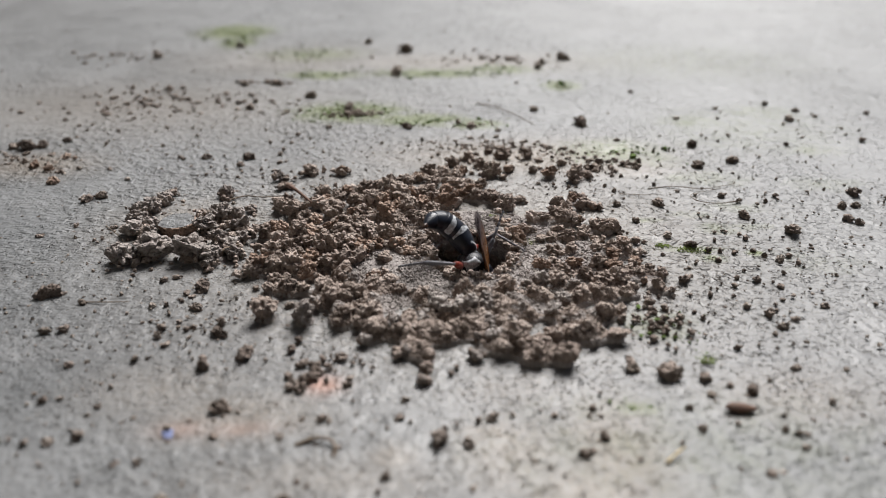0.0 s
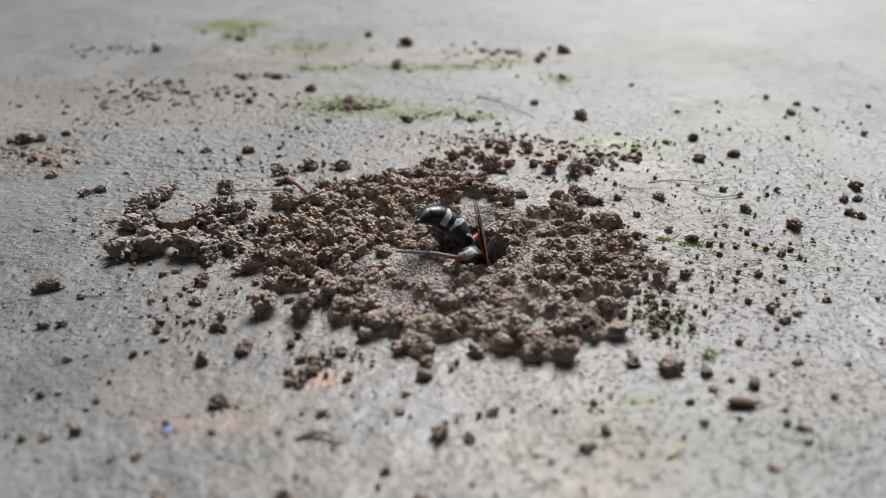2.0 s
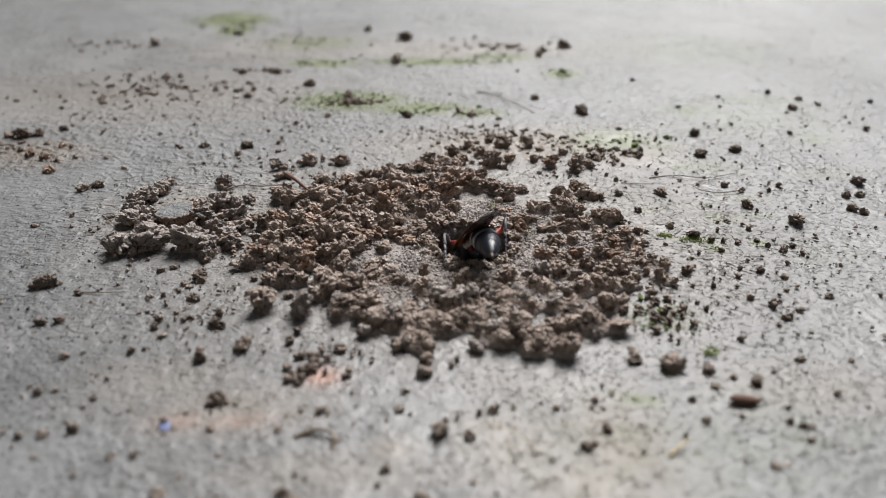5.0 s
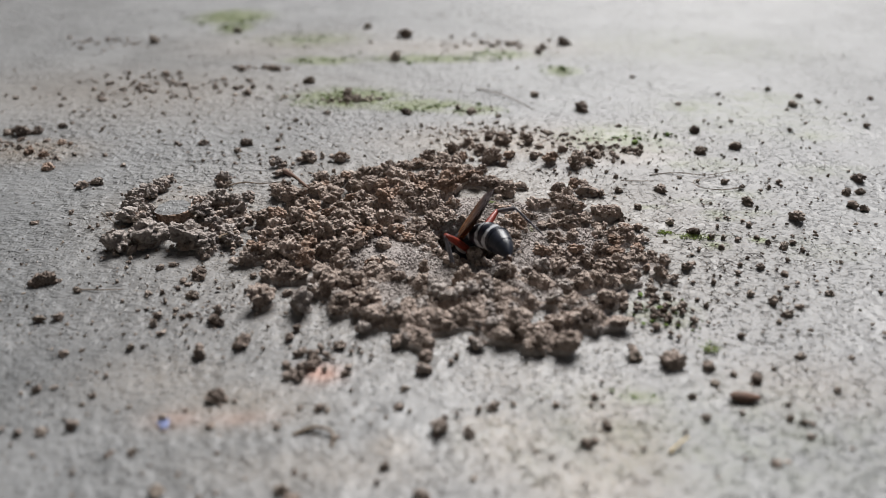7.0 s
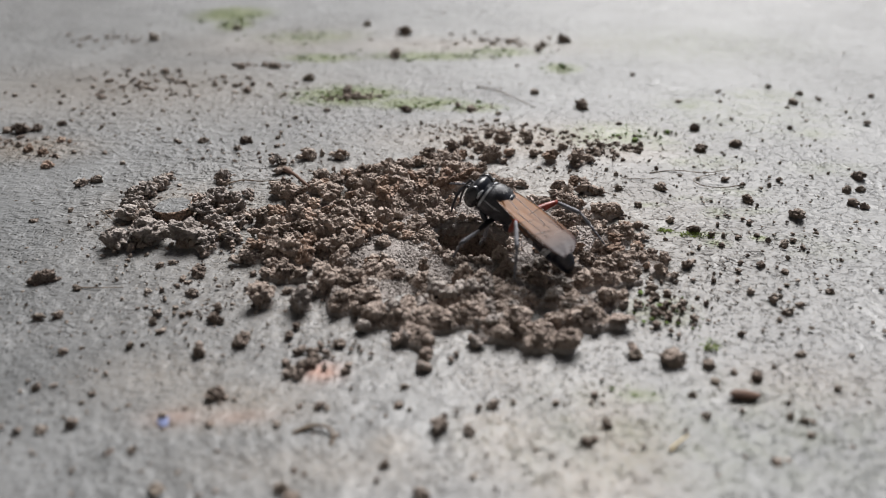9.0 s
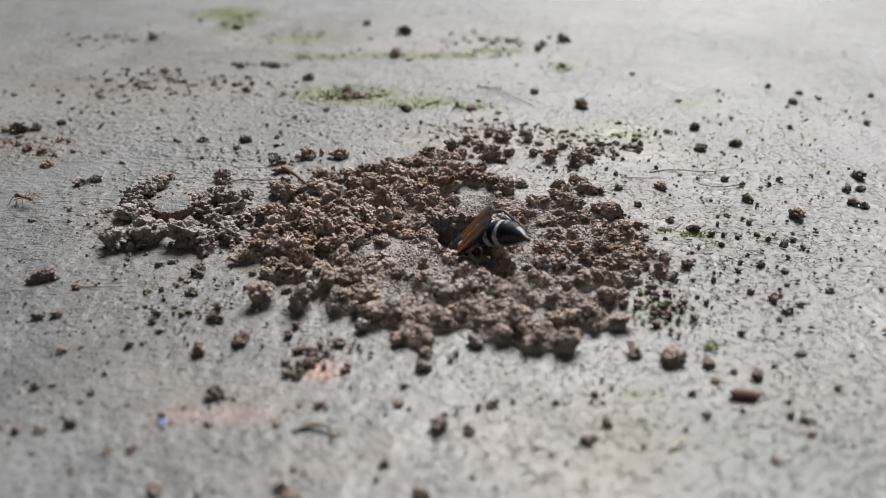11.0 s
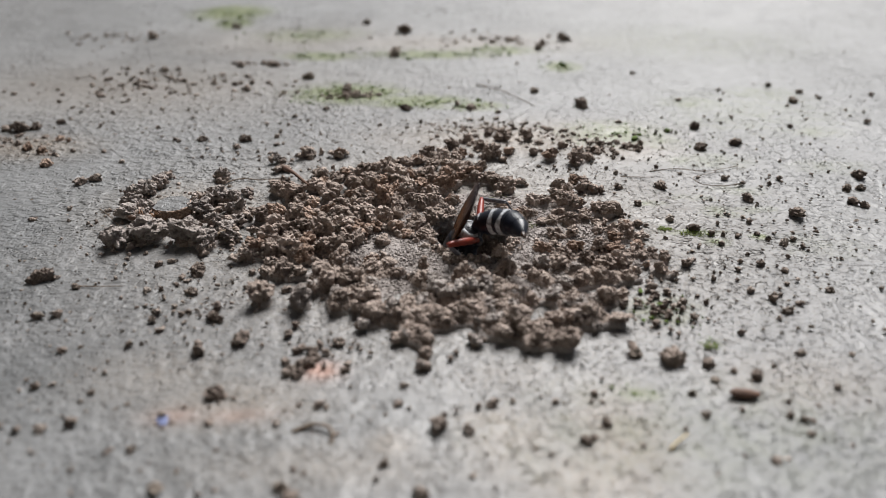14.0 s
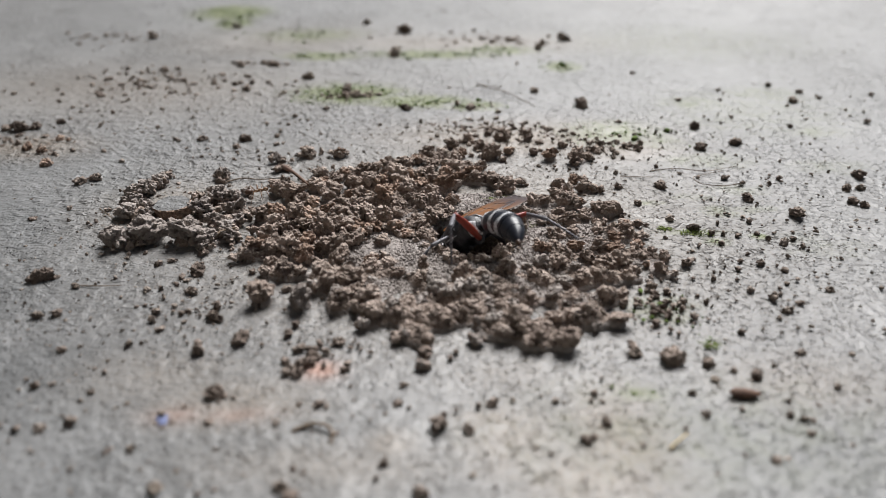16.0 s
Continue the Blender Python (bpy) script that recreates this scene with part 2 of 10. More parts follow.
def tube(bm, points, radii, sides=8, squash=1.0):
    """A tube of round rings along points, closed at both ends."""
    rings = []
    up0 = Vector((0, 0, 1))
    for i, p in enumerate(points):
        a, b = points[max(0, i - 1)], points[min(len(points) - 1, i + 1)]
        d = (Vector(b) - Vector(a)).normalized()
        if abs(d.dot(up0)) > 0.97:
            up0 = Vector((0, 1, 0))
        side = d.cross(up0).normalized()
        up = side.cross(d)
        rings.append([bm.verts.new(Vector(p) + (side * math.cos(k * 2 * math.pi / sides) + up * math.sin(k * 2 * math.pi / sides) * squash) * radii[i]) for k in range(sides)])
    made = []
    for r0, r1 in zip(rings, rings[1:]):
        for k in range(sides):
            made.append(bm.faces.new((r0[k], r0[(k + 1) % sides], r1[(k + 1) % sides], r1[k])))
    bm.faces.new(rings[0][::-1])
    bm.faces.new(rings[-1])
    return made


# ---------------------------------------------------------------- where the earth lies (millimetres: x, y, breadth)
PILE_FAR_LEFT = [
    (-45.7, 23.4, 1.4), (-45.0, 19.7, 2.5), (-45.8, 17.1, 2.8), (-47.8, 17.1, 2.1), (-46.6, 12.6, 2.7), (-45.7, 9.3, 2.8), (-43.6, 10.8, 2.6), (-43.4,
    8.6, 2.3), (-36.3, 10.8, 3.3), (-38.2, 14.9, 1.9), (-35.0, 14.5, 3.2), (-32.9, 14.6, 2.4), (-31.5, 10.8, 2.6), (-30.5, 8.0,
    2.1), (-33.8, 7.3, 2.7), (-31.6, 5.3, 2.2), (-30.4, 3.2, 2.0), (-40.9, 3.3, 4.1), (-36.2, 2.8, 4.2), (-33.1, 2.0, 3.0), (-33.2, 0.5, 1.6), (-44.5,
    1.8, 3.3), (-42.5, 2.6, 1.4), (-31.3, 17.3, 1.8), (-36.5, 22.9, 2.1)]
PILE_BACK_LEFT = [
    (-29.5, 29.4, 2.3), (-28.0, 26.3, 1.4), (-27.1, 17.5, 2.3), (-24.5, 14.6, 3.7), (-22.7, 13.6, 2.4), (-26.2, 19.1, 2.3), (-22.0, 24.7, 1.7),
    (-20.7, 19.8, 2.0), (-19.1, 20.3, 2.5), (-19.5, 15.8, 3.1), (-18.0, 23.5, 2.2), (-15.5, 24.4, 2.8), (-16.2, 19.4, 2.5), (-13.8, 19.0, 3.1),
    (-14.5, 14.1, 2.7), (-11.4, 14.0, 2.9), (-11.3, 25.6, 3.0), (-9.1, 26.8, 2.6), (-9.7, 20.6, 3.8), (-7.3, 22.3, 2.5), (-5.4, 20.0, 3.5), (-3.0,
    17.5, 3.4), (-1.9, 13.0, 2.0), (-4.8, 27.0, 2.3), (-3.0, 29.6, 2.7), (-1.5, 24.7, 2.9)]
PILE_BACK_MID = [
    (0.6, 26.8, 1.9), (-5.3, 31.7, 2.6), (-7.0, 29.0, 2.1), (1.3, 22.7, 2.7), (2.8, 26.2, 2.1), (2.0, 21.1, 2.5), (4.3, 20.6, 2.5), (6.0, 18.0, 2.8),
    (8.7, 20.4, 2.0), (-0.5, 21.5, 2.5), (-0.3, 31.1, 2.4), (-25.0, 32.0, 2.2), (-20.0, 32.1, 2.0), (-2.6, 22.8, 2.6), (-16.3, 15.4, 1.9), (-9.9,
    16.7, 2.3), (-7.9, 16.6, 2.4), (-13.9, 25.2, 2.3), (-12.1, 19.0, 2.5), (-22.4, 18.8, 2.1), (-6.3, 17.6, 2.5), (-4.6, 15.8, 2.3)]
PILE_LEFT = [
    (-27.5, 8.9, 2.9), (-25.5, 9.4, 2.6), (-23.2, 9.3, 2.9), (-25.2, 6.4, 2.5), (-21.2, 8.9, 2.3), (-19.0, 9.9, 2.5), (-17.1, 8.8, 2.6), (-15.3, 8.1,
    2.6), (-13.2, 8.6, 2.9), (-10.9, 8.1, 2.6), (-9.1, 10.0, 2.3), (-7.7, 12.5, 2.3), (-6.1, 11.8, 2.2), (-4.5, 12.7, 2.0), (-4.5, 7.3, 2.7), (-6.7,
    5.8, 2.5), (-9.3, 4.8, 2.5), (-2.7, 9.2, 1.8), (-3.7, 3.5, 1.9), (-25.6, 2.6, 3.0), (-26.4, -0.5, 2.6), (-23.8, 4.2, 2.5), (-21.7, 5.1, 3.1),
    (-22.0, 2.5, 2.1), (-18.6, 3.8, 3.2), (-16.2, 5.6, 2.8), (-13.6, 4.1, 2.6)]
PILE_MID_LEFT = [
    (-11.8, 5.0, 2.2), (-14.3, 1.5, 2.7), (-16.0, 0.1, 2.7), (-17.7, 0.2, 2.4), (-20.0, 1.7, 2.4), (-27.0, -1.3, 2.1), (-24.5, -0.5, 2.6), (-22.1,
    -0.7, 2.9), (-19.9, -1.9, 2.5), (-23.6, -3.8, 2.0), (-24.3, -5.6, 1.9), (-21.9, -5.6, 2.8), (-15.6, -3.3, 2.6), (-17.3, -5.6, 2.8), (-13.9, -4.8,
    2.8), (-11.6, -5.4, 2.4), (-9.9, -4.8, 2.3), (-11.8, -3.0, 1.9), (-8.5, -5.9, 1.8), (-19.9, -5.7, 2.0), (-21.1, 12.9, 2.2), (-17.6, 12.9, 2.2),
    (-15.5, 12.0, 2.2), (-5.9, 2.7, 1.7), (-7.7, 3.2, 1.9)]
PILE_FRONT_LEFT = [
    (-23.4, -10.9, 3.7), (-18.8, -12.0, 3.3), (-16.1, -8.3, 3.1), (-13.9, -8.2, 3.9), (-17.8, -8.5, 1.9), (-15.0, -10.8, 2.1), (-14.4, -12.0, 2.3),
    (-14.8, -13.2, 1.6), (-12.8, -10.3, 2.1), (-11.4, -7.4, 1.8), (-11.3, -11.6, 3.4), (-11.2, -9.6, 2.3), (-11.5, -13.9, 1.8), (-11.4, -16.3, 1.9),
    (-10.2, -14.7, 2.1), (-8.7, -13.8, 2.5), (-7.2, -11.7, 1.7), (-5.7, -12.7, 2.5), (-7.2, -14.0, 2.0), (-6.0, -15.0, 1.8), (-3.9, -15.2, 2.2),
    (-3.6, -15.0, 1.8), (-8.0, -14.9, 1.3), (-5.9, -15.2, 1.8), (-6.5, -17.0, 1.6), (-7.1, -18.3, 1.6), (-5.3, -18.5, 1.7)]
PILE_FRONT_MID = [
    (-4.7, -19.5, 1.5), (-5.0, -21.7, 1.4), (-5.1, -23.0, 1.3), (-2.6, -16.5, 1.1), (0.4, -18.8, 1.9), (-4.0, -10.0, 2.9), (-5.3, -7.9, 2.3), (-6.4, -6.8, 1.6), (-0.8, -7.8, 3.0), (1.1, -8.8, 2.9), (-0.2, -11.1, 2.9), (-1.2, -11.6, 2.6), (-2.7, -11.5, 2.2), (1.6, -11.0, 2.7), (2.9, -10.4, 2.3),
    (4.2, -6.1, 2.8), (-1.5, -3.2, 1.9), (4.6, -9.7, 2.4), (3.1, -11.5, 2.3), (5.3, -11.6, 2.4), (6.2, -11.5, 2.2), (4.1, -13.6, 2.3), (0.2, -13.7, 2.3), (2.0, -13.7, 2.2), (-1.5, -14.7, 2.1), (3.4, -14.7, 2.0)]
PILE_FRONT_RIGHT = [
    (2.5, -16.3, 2.8), (4.8, -16.7, 3.0), (3.0, -17.7, 2.0), (5.4, -17.9, 2.1), (0.8, -16.0, 1.4), (7.1, -17.2, 2.7), (8.7, -15.9, 2.5), (10.5, -15.5, 2.5), (9.3, -19.4, 3.4), (6.8, -19.3, 2.2), (5.4, -19.8, 1.2), (12.3, -14.6, 2.7), (13.1, -16.6, 1.6), (11.6, -13.8, 2.5), (10.4, -13.5, 1.7),
    (13.8, -14.4, 1.3), (9.3, -11.1, 2.5), (7.7, -7.1, 2.2), (8.7, -7.5, 1.4), (11.6, -11.5, 2.2), (13.2, -12.0, 1.8), (15.0, -11.3, 2.8), (16.9, -10.6, 1.8), (15.8, -15.4, 2.6)]
PILE_RIGHT = [
    (10.8, -8.4, 2.2), (12.8, -7.9, 2.2), (12.5, -5.9, 2.4), (14.9, -6.9, 2.7), (16.3, -7.3, 2.1), (18.3, -6.9, 1.8), (19.5, -6.0, 1.5), (10.7, -4.1,
    2.6), (8.7, -4.5, 2.3), (6.9, -5.1, 1.9), (11.7, -2.0, 2.6), (9.1, -0.5, 2.6), (10.9, -0.2, 2.1), (14.3, -2.8, 2.6), (16.1, -4.3, 2.8), (18.2,
    -3.5, 2.8), (16.2, 0.0, 2.7), (18.2, -0.5, 2.6), (20.0, -1.7, 2.1), (13.4, 0.1, 2.5), (11.3, 3.0, 2.7), (13.6, 4.0, 2.8), (13.7, 7.0, 3.1), (16.0,
    9.1, 2.6), (11.2, 6.7, 2.1)]
PILE_BACK_RIGHT = [
    (17.3, 6.1, 1.9), (12.7, 10.0, 2.1), (18.0, 11.4, 2.3), (19.4, 10.5, 2.6), (20.9, 11.7, 1.7), (19.0, 4.9, 2.3), (20.5, 4.0, 2.8), (22.3, 3.4,
    2.0), (22.7, 7.0, 1.5), (20.8, 6.6, 2.1), (21.2, 0.3, 2.2), (18.9, 2.8, 2.0), (9.5, 13.4, 2.7), (11.0, 13.6, 2.5), (13.0, 15.2, 2.7), (14.7, 16.2,
    3.1), (13.9, 19.0, 2.5), (16.3, 20.8, 2.3), (17.7, 18.7, 2.3), (18.7, 17.9, 1.6), (14.3, 13.5, 2.5), (16.0, 13.2, 1.7), (6.4, 8.1, 2.4), (8.0,
    9.2, 2.4), (5.3, 11.8, 2.2), (7.0, 6.7, 2.1), (9.2, 9.3, 1.7)]
PILE_OUTER_RIGHT = [
    (22.5, -1.2, 1.9), (23.9, -2.1, 1.9), (22.7, -5.1, 2.0), (24.0, -5.9, 1.6), (21.4, -3.6, 1.2), (26.3, -3.4, 1.8), (19.6, -21.7, 2.5), (16.0,
    -20.2, 1.7), (20.8, -7.4, 1.0)]
PILE_STRIP = [
    (-1.1, 29.1, 2.5), (4.7, 30.5, 3.5), (7.6, 32.8, 2.1), (14.2, 30.6, 3.1), (18.0, 29.2, 3.5), (3.1, 35.4, 2.1), (11.5, 39.5, 2.8), (7.1, 39.5,
    2.6), (20.1, 30.4, 2.0), (1.3, 38.4, 2.1), (-1.6, 35.7, 2.3), (11.7, 32.8, 2.1), (16.8, 36.0, 2.1)]
STRAY_BACK = [
    (-77.9, 44.2, 3.6), (-75.6, 45.4, 2.6), (-80.2, 44.0, 2.2), (-72.0, 34.8, 2.4), (-69.0, 33.6, 2.2), (-65.6, 27.9, 2.6), (-67.0, 38.8, 1.3), (-72.4, 48.1, 2.3), (-68.7, 39.3, 2.0), (-57.2, 21.0, 2.5), (-55.6, 22.3, 2.7), (-54.9,
    11.9, 1.2), (-44.2, 39.3, 2.1), (-36.9, 39.3, 2.6), (-32.0, 41.0, 1.6), (-78.2, 113.7, 4.9), (-59.7, 126.5,
    3.0), (-32.3, 76.4, 3.0), (-22.7, 67.5, 3.6), (-20.4, 63.8, 3.0), (-10.1, 55.6, 2.6), (-14.6, 96.9, 4.2),
    (-13.2, 120.2, 5.4), (-24.3, 129.7, 3.3), (27.8, 111.3, 4.3), (15.3, 66.7, 2.4), (23.6, 57.5, 3.8), (38.5,
    79.8, 1.8), (64.9, 71.2, 1.8)]
STRAY_RIGHT = [
    (69.5, 66.7, 2.3), (73.9, 48.1, 2.2), (42.0, 46.2, 2.6), (39.7, 35.4, 2.8), (46.5, 37.8, 2.5), (29.1, 19.9,
    2.5), (39.7, 23.0, 1.7), (40.6, 15.8, 2.6), (45.2, 10.5, 3.6), (30.1, 6.2, 2.4), (27.6, 9.2, 1.6), (24.4,
    13.7, 1.5), (22.8, 19.5, 1.6), (23.6, 25.1, 1.1), (32.0, 5.1, 1.4), (40.6, 2.7, 1.6), (56.5, 19.2, 1.9),
    (58.7, 19.6, 1.7), (60.5, 24.0, 2.6), (56.2, 13.6, 1.7)]
STRAY_FRONT_LEFT = [
    (-50.0, -6.6, 3.3), (-45.4, -8.2, 1.5), (-46.9, -14.2, 1.8), (-41.5, -20.4, 1.2), (-35.1, -19.2, 1.5), (-37.0,
    -8.8, 1.4), (-40.0, -25.5, 0.9), (-36.2, -2.3, 1.5), (-32.3, -4.8, 2.4), (-31.7, -9.2, 2.0), (-27.7, -14.5,
    2.5), (-23.8, -18.2, 2.7), (-24.2, -27.1, 2.3), (-28.1, -30.0, 1.0), (-36.0, -30.9, 1.5), (-38.4, -31.6, 1.4),
    (-29.3, -34.1, 1.1), (-25.8, -38.7, 1.7), (-15.9, -38.4, 1.5), (-17.8, -31.1, 0.9), (-14.4, -28.6, 1.4),
    (-4.9, -38.9, 2.0), (-0.9, -31.6, 1.4)]
STRAY_FRONT_RIGHT = [
    (-16.6, -22.5, 2.6), (-18.0, -23.6, 1.9), (-17.0, -23.9, 2.0), (-16.0, -21.2, 1.7), (1.3, -28.3, 1.7), (11.3,
    -30.8, 1.4), (13.9, -33.7, 0.8), (20.3, -30.0, 1.1), (20.0, -27.0, 1.1), (27.9, -30.0, 1.1), (28.9, -30.6,
    1.1), (28.6, -32.5, 1.1), (34.0, -26.0, 1.2), (32.9, -20.6, 1.5), (37.9, -20.8, 0.9), (19.5, -21.8, 2.7),
    (16.1, -20.8, 1.9), (32.1, -8.8, 1.4), (34.6, -13.0, 1.6), (33.2, -14.3, 0.9), (41.2, -8.8, 1.3), (25.1,
    -23.5, 1.0), (-6.8, -25.7, 1.1), (-13.5, -18.7, 1.4), (-12.7, -23.3, 1.2)]

PILE = np.array(PILE_FAR_LEFT + PILE_BACK_LEFT + PILE_BACK_MID + PILE_LEFT + PILE_MID_LEFT + PILE_FRONT_LEFT + PILE_FRONT_MID + PILE_FRONT_RIGHT
                + PILE_RIGHT + PILE_BACK_RIGHT + PILE_OUTER_RIGHT + PILE_STRIP) * 0.001
HOLE = (0.0006, 0.0025)      # middle of the burrow's mouth
HOLE_R = (0.0046, 0.0048)


def mouth(x, y):
    """1 on the rim of the burrow's mouth, less inside; it reaches furthest to the back left."""
    u, v = (x - HOLE[0]) / HOLE_R[0], (y - HOLE[1]) / HOLE_R[1]
    return np.hypot(u, v) / mouth_reach(np.arctan2(v, u))


def mouth_reach(a):
    return 1 + 0.25 * np.exp(-((np.mod(a, 2 * np.pi) - 2.35) / 0.55) ** 2)


def pile_height(x, y):
    """Mean height of the loose earth that the wasp has thrown up, over the cement: high where the lumps lie close."""
    s = np.zeros_like(x)
    for cx, cy, b in PILE:
        s += b / 0.0026 * np.exp(-((x - cx) ** 2 + (y - cy) ** 2) / (2 * 0.00115 ** 2))
    bank = np.exp(-((x + 0.0080) / 0.0065) ** 2 - ((y - 0.0125) / 0.0065) ** 2)
    bank = np.maximum(bank, 0.7 * np.exp(-((x - 0.0010) / 0.0080) ** 2 - ((y + 0.0090) / 0.0045) ** 2))
    return (0.0013 + 0.0012 * bank) * (1 - np.exp(-np.maximum(0, s - 0.75 + 0.6 * bank) / 1.2))


def granules(x, y, size, seed):
    """Round-topped grains of earth packed side by side, 0 in the creases to 1 on the tops."""
    u, v = x / size, y / size
    near = np.full(u.shape, 9.0)
    for i in (-1, 0, 1):
        for j in (-1, 0, 1):
            a, b = np.floor(u) + i, np.floor(v) + j
            h = np.sin(a * 127.1 + b * 311.7 + seed * 74.7) * 43758.5453
            k = np.sin(a * 269.5 + b * 183.3 + seed * 31.3) * 24634.6345
            near = np.minimum(near, (a + 0.1 + 0.8 * (h - np.floor(h)) - u) ** 2 + (b + 0.1 + 0.8 * (k - np.floor(k)) - v) ** 2)
    return np.sqrt(np.clip(1 - near / 0.62, 0, 1))


def apron(x, y):
    """Fine swept earth round the mouth, 0 to 1."""
    r = np.hypot((x - 0.0005) / 1.15, y - 0.003)
    wob = 0.0025 * (lattice(x * 300, y * 300, 5) - 0.5)
    return np.clip((0.0150 + wob - r) / 0.005, 0, 1)


def earth_z(x, y):
    return np.maximum(pile_height(x, y), 0.0006 * apron(x, y))


# ---------------------------------------------------------------- ground
def blobs(x, y, spots):
    out = np.zeros_like(x)
    for cx, cy, rx, ry, k in spots:
        out = np.maximum(out, k * np.exp(-((x * 1e3 - cx) / rx) ** 2 - ((y * 1e3 - cy) / ry) ** 2))
    return out


ALGAE = [(-22, 66, 10, 6, 1.0), (-8, 61, 9, 4, .95), (-66, 147, 10, 9, 1.0), (-62, 133, 5, 8, .7), (-6, 98, 13, 4, .9), (11, 102, 9, 4, .7), (24, 87, 4, 4, .9),
         (3, 58, 5, 3, .8), (21, -12.5, 4, 3.2, .38), (24.3, -18.6, 1.5, 1.3, .3), (15, -27, 2.5, 1.2, .45), (-32, 96, 9, 4, .7), (27, 43, 9, 6, .55),
         (-38, 118, 14, 8, .45), (26.2, 14.2, 2.4, .9, .42), (30, 5.6, 5, 1.1, .36), (35, 11, 2.6, 1, .26), (40, 12.7, 4, 1.2, .30), (41, 19.4, 5, 2, .30), (33.3, 16.5, 4, 1.4, .26), (37, 30, 7, 3, .26)]
ALGAE_WIDE = [(45, 2, 9, 5, .16), (20, -32, 26, 10, .17), (55, 55, 25, 18, .2), (36, 12, 4, 2, .3), (60, 110, 40, 25, .2), (46, 60, 8, 5, .34), (62, 66, 9, 6, .30), (63, 44, 7, 4, .28), (33, 39, 6, 4, .34), (40, 30, 8, 4, .26), (58, 28, 8, 4, .22), (32, 3, 2, 1.2, .45), (2.5, 9.5, 2, 1.5, .45),
              (7, 12.5, 1.2, 1, .6), (38, 4.5, 1.2, .8, .6)]
DUST = [(12, -33, 5, 9, .6), (31, -25, 10, 5, .35), (4, -24, 8, 4, .3), (-30, -24, 9, 5, .3), (10, 40, 22, 9, .75), (25, 35, 12, 6, .6), (0, 8, 34, 26, .55), (-38, 12, 12, 9, .6), (-65, 70, 45, 20, .35), (0, 108, 35, 10, .5), (-40, 110, 30, 18, .35),
        (-72, 36, 10, 6, .6), (3, -33, 6, 6, .5), (9, -37, 7, 4, .6), (-12, -36, 12, 3, .35), (-22, -28, 9, 4, .45), (1.5, -30, 4, 1.6, .55), (-7.5, -33.5, 2.5, 2, .55), (11, -30, 5, 1.2, .6)]
# bluish-grey cement at left, plus painted dimming toward the left and front edges
GREY_DIM = [(-66, 8, 26, 14, .8), (-58, -10, 28, 11, .7), (-85, 30, 34, 18, .75), (-45, -24, 26, 11, .6), (-20, -38, 30, 9, .4), (30, -36, 32, 11, .45), (-41, 13, 5, 4, .5)]
RUGGED = [(-42, 24, 26, 22, 1.0), (-70, 38, 34, 26, 1.0), (-40, 62, 40, 20, .7), (32, 8, 20, 16, .7), (-38, -6, 20, 12, .5)]
BRICK_DUST = [(-15.0, -23.2, 1.9, 1.5, .75), (-21.6, -29.9, 3, 1, .3), (-27, -30, 2.5, 1.2, .3)]


def ground_z(x, y):
    """The cement's slight unevenness."""
    r = np.hypot(x, y)
    z = 0.0005 * (lattice(x * 45, y * 60, 1) - 0.5) * np.clip(r / 0.02, 0, 1) + 0.00020 * (lattice(x * 260, y * 420, 2) - 0.5)
    return z * np.clip((1.0 - r) / 0.5, 0, 1)


def build_ground():
    radii = np.concatenate([[0.0098, 0.0098], np.linspace(0.0101, 0.06, 190), 0.06 * 1.016 ** np.arange(1, 146), 0.61 * 1.35 ** np.arange(1, 22)])
    turn = np.linspace(0, 2 * np.pi, 640, endpoint=False)
    r, a = np.meshgrid(radii, turn, indexing="ij")
    x, y = HOLE[0] + r * np.cos(a), HOLE[1] + r * np.sin(a)
    rough = np.clip((0.16 - r) / 0.06, 0, 1)
    z = ground_z(x, y) + rough * 0.00013 * (lattice(x * 900, y * 900, 3) - 0.5) + rough * 0.00016 * np.clip(lattice(x * 640, y * 640, 33) - 0.62, 0, 1)
    z[0] = -0.006
    n = len(turn)
    i, j = np.meshgrid(np.arange(len(radii) - 1), np.arange(n), indexing="ij")
    k = (j + 1) % n
    faces = np.stack([i * n + j, (i + 1) * n + j, (i + 1) * n + k, i * n + k], -1).reshape(-1, 4)
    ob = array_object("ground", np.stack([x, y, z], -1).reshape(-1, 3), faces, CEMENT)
    for name, value in (("algae", np.maximum(blobs(x, y, ALGAE), blobs(x, y, ALGAE_WIDE))), ("dust", blobs(x, y, DUST)), ("grey_dim", blobs(x, y, GREY_DIM)), ("rugged", blobs(x, y, RUGGED)), ("brick_dust", blobs(x, y, BRICK_DUST))):
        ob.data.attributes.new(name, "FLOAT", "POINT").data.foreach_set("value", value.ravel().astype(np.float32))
    return tagged(ob, "pale grey worn cement floor with pits, dust and green algae", "ground", kind="structure")


# Unseen wall, added to hold back the light from its side.
def build_shade_wall(name, x0, y0, x1, y1, z1):
    bm = bmesh.new()
    bmesh.ops.create_cube(bm, size=1.0, matrix=Matrix.Translation(((x0 + x1) / 2, (y0 + y1) / 2, z1 / 2 - 0.02)) @ Matrix.Diagonal((x1 - x0, y1 - y0, z1 + 0.04, 1)))
    bmesh.ops.bevel(bm, geom=bm.edges[:], offset=0.01, segments=2, affect="EDGES")
    return tagged(mesh_object(name, bm, BLOCKER_GREY, False), "unseen plain grey wall added to block light", "wall", kind="structure")


build_ground()
# added out of view: south darkens the clods' fronts, west the floor's left reflections
build_shade_wall("shade_wall_south", -1.2, -1.65, 2.2, -1.45, 2.6)
build_shade_wall("shade_wall_west", -1.2, -1.45, -1.0, 3.6, 2.6)


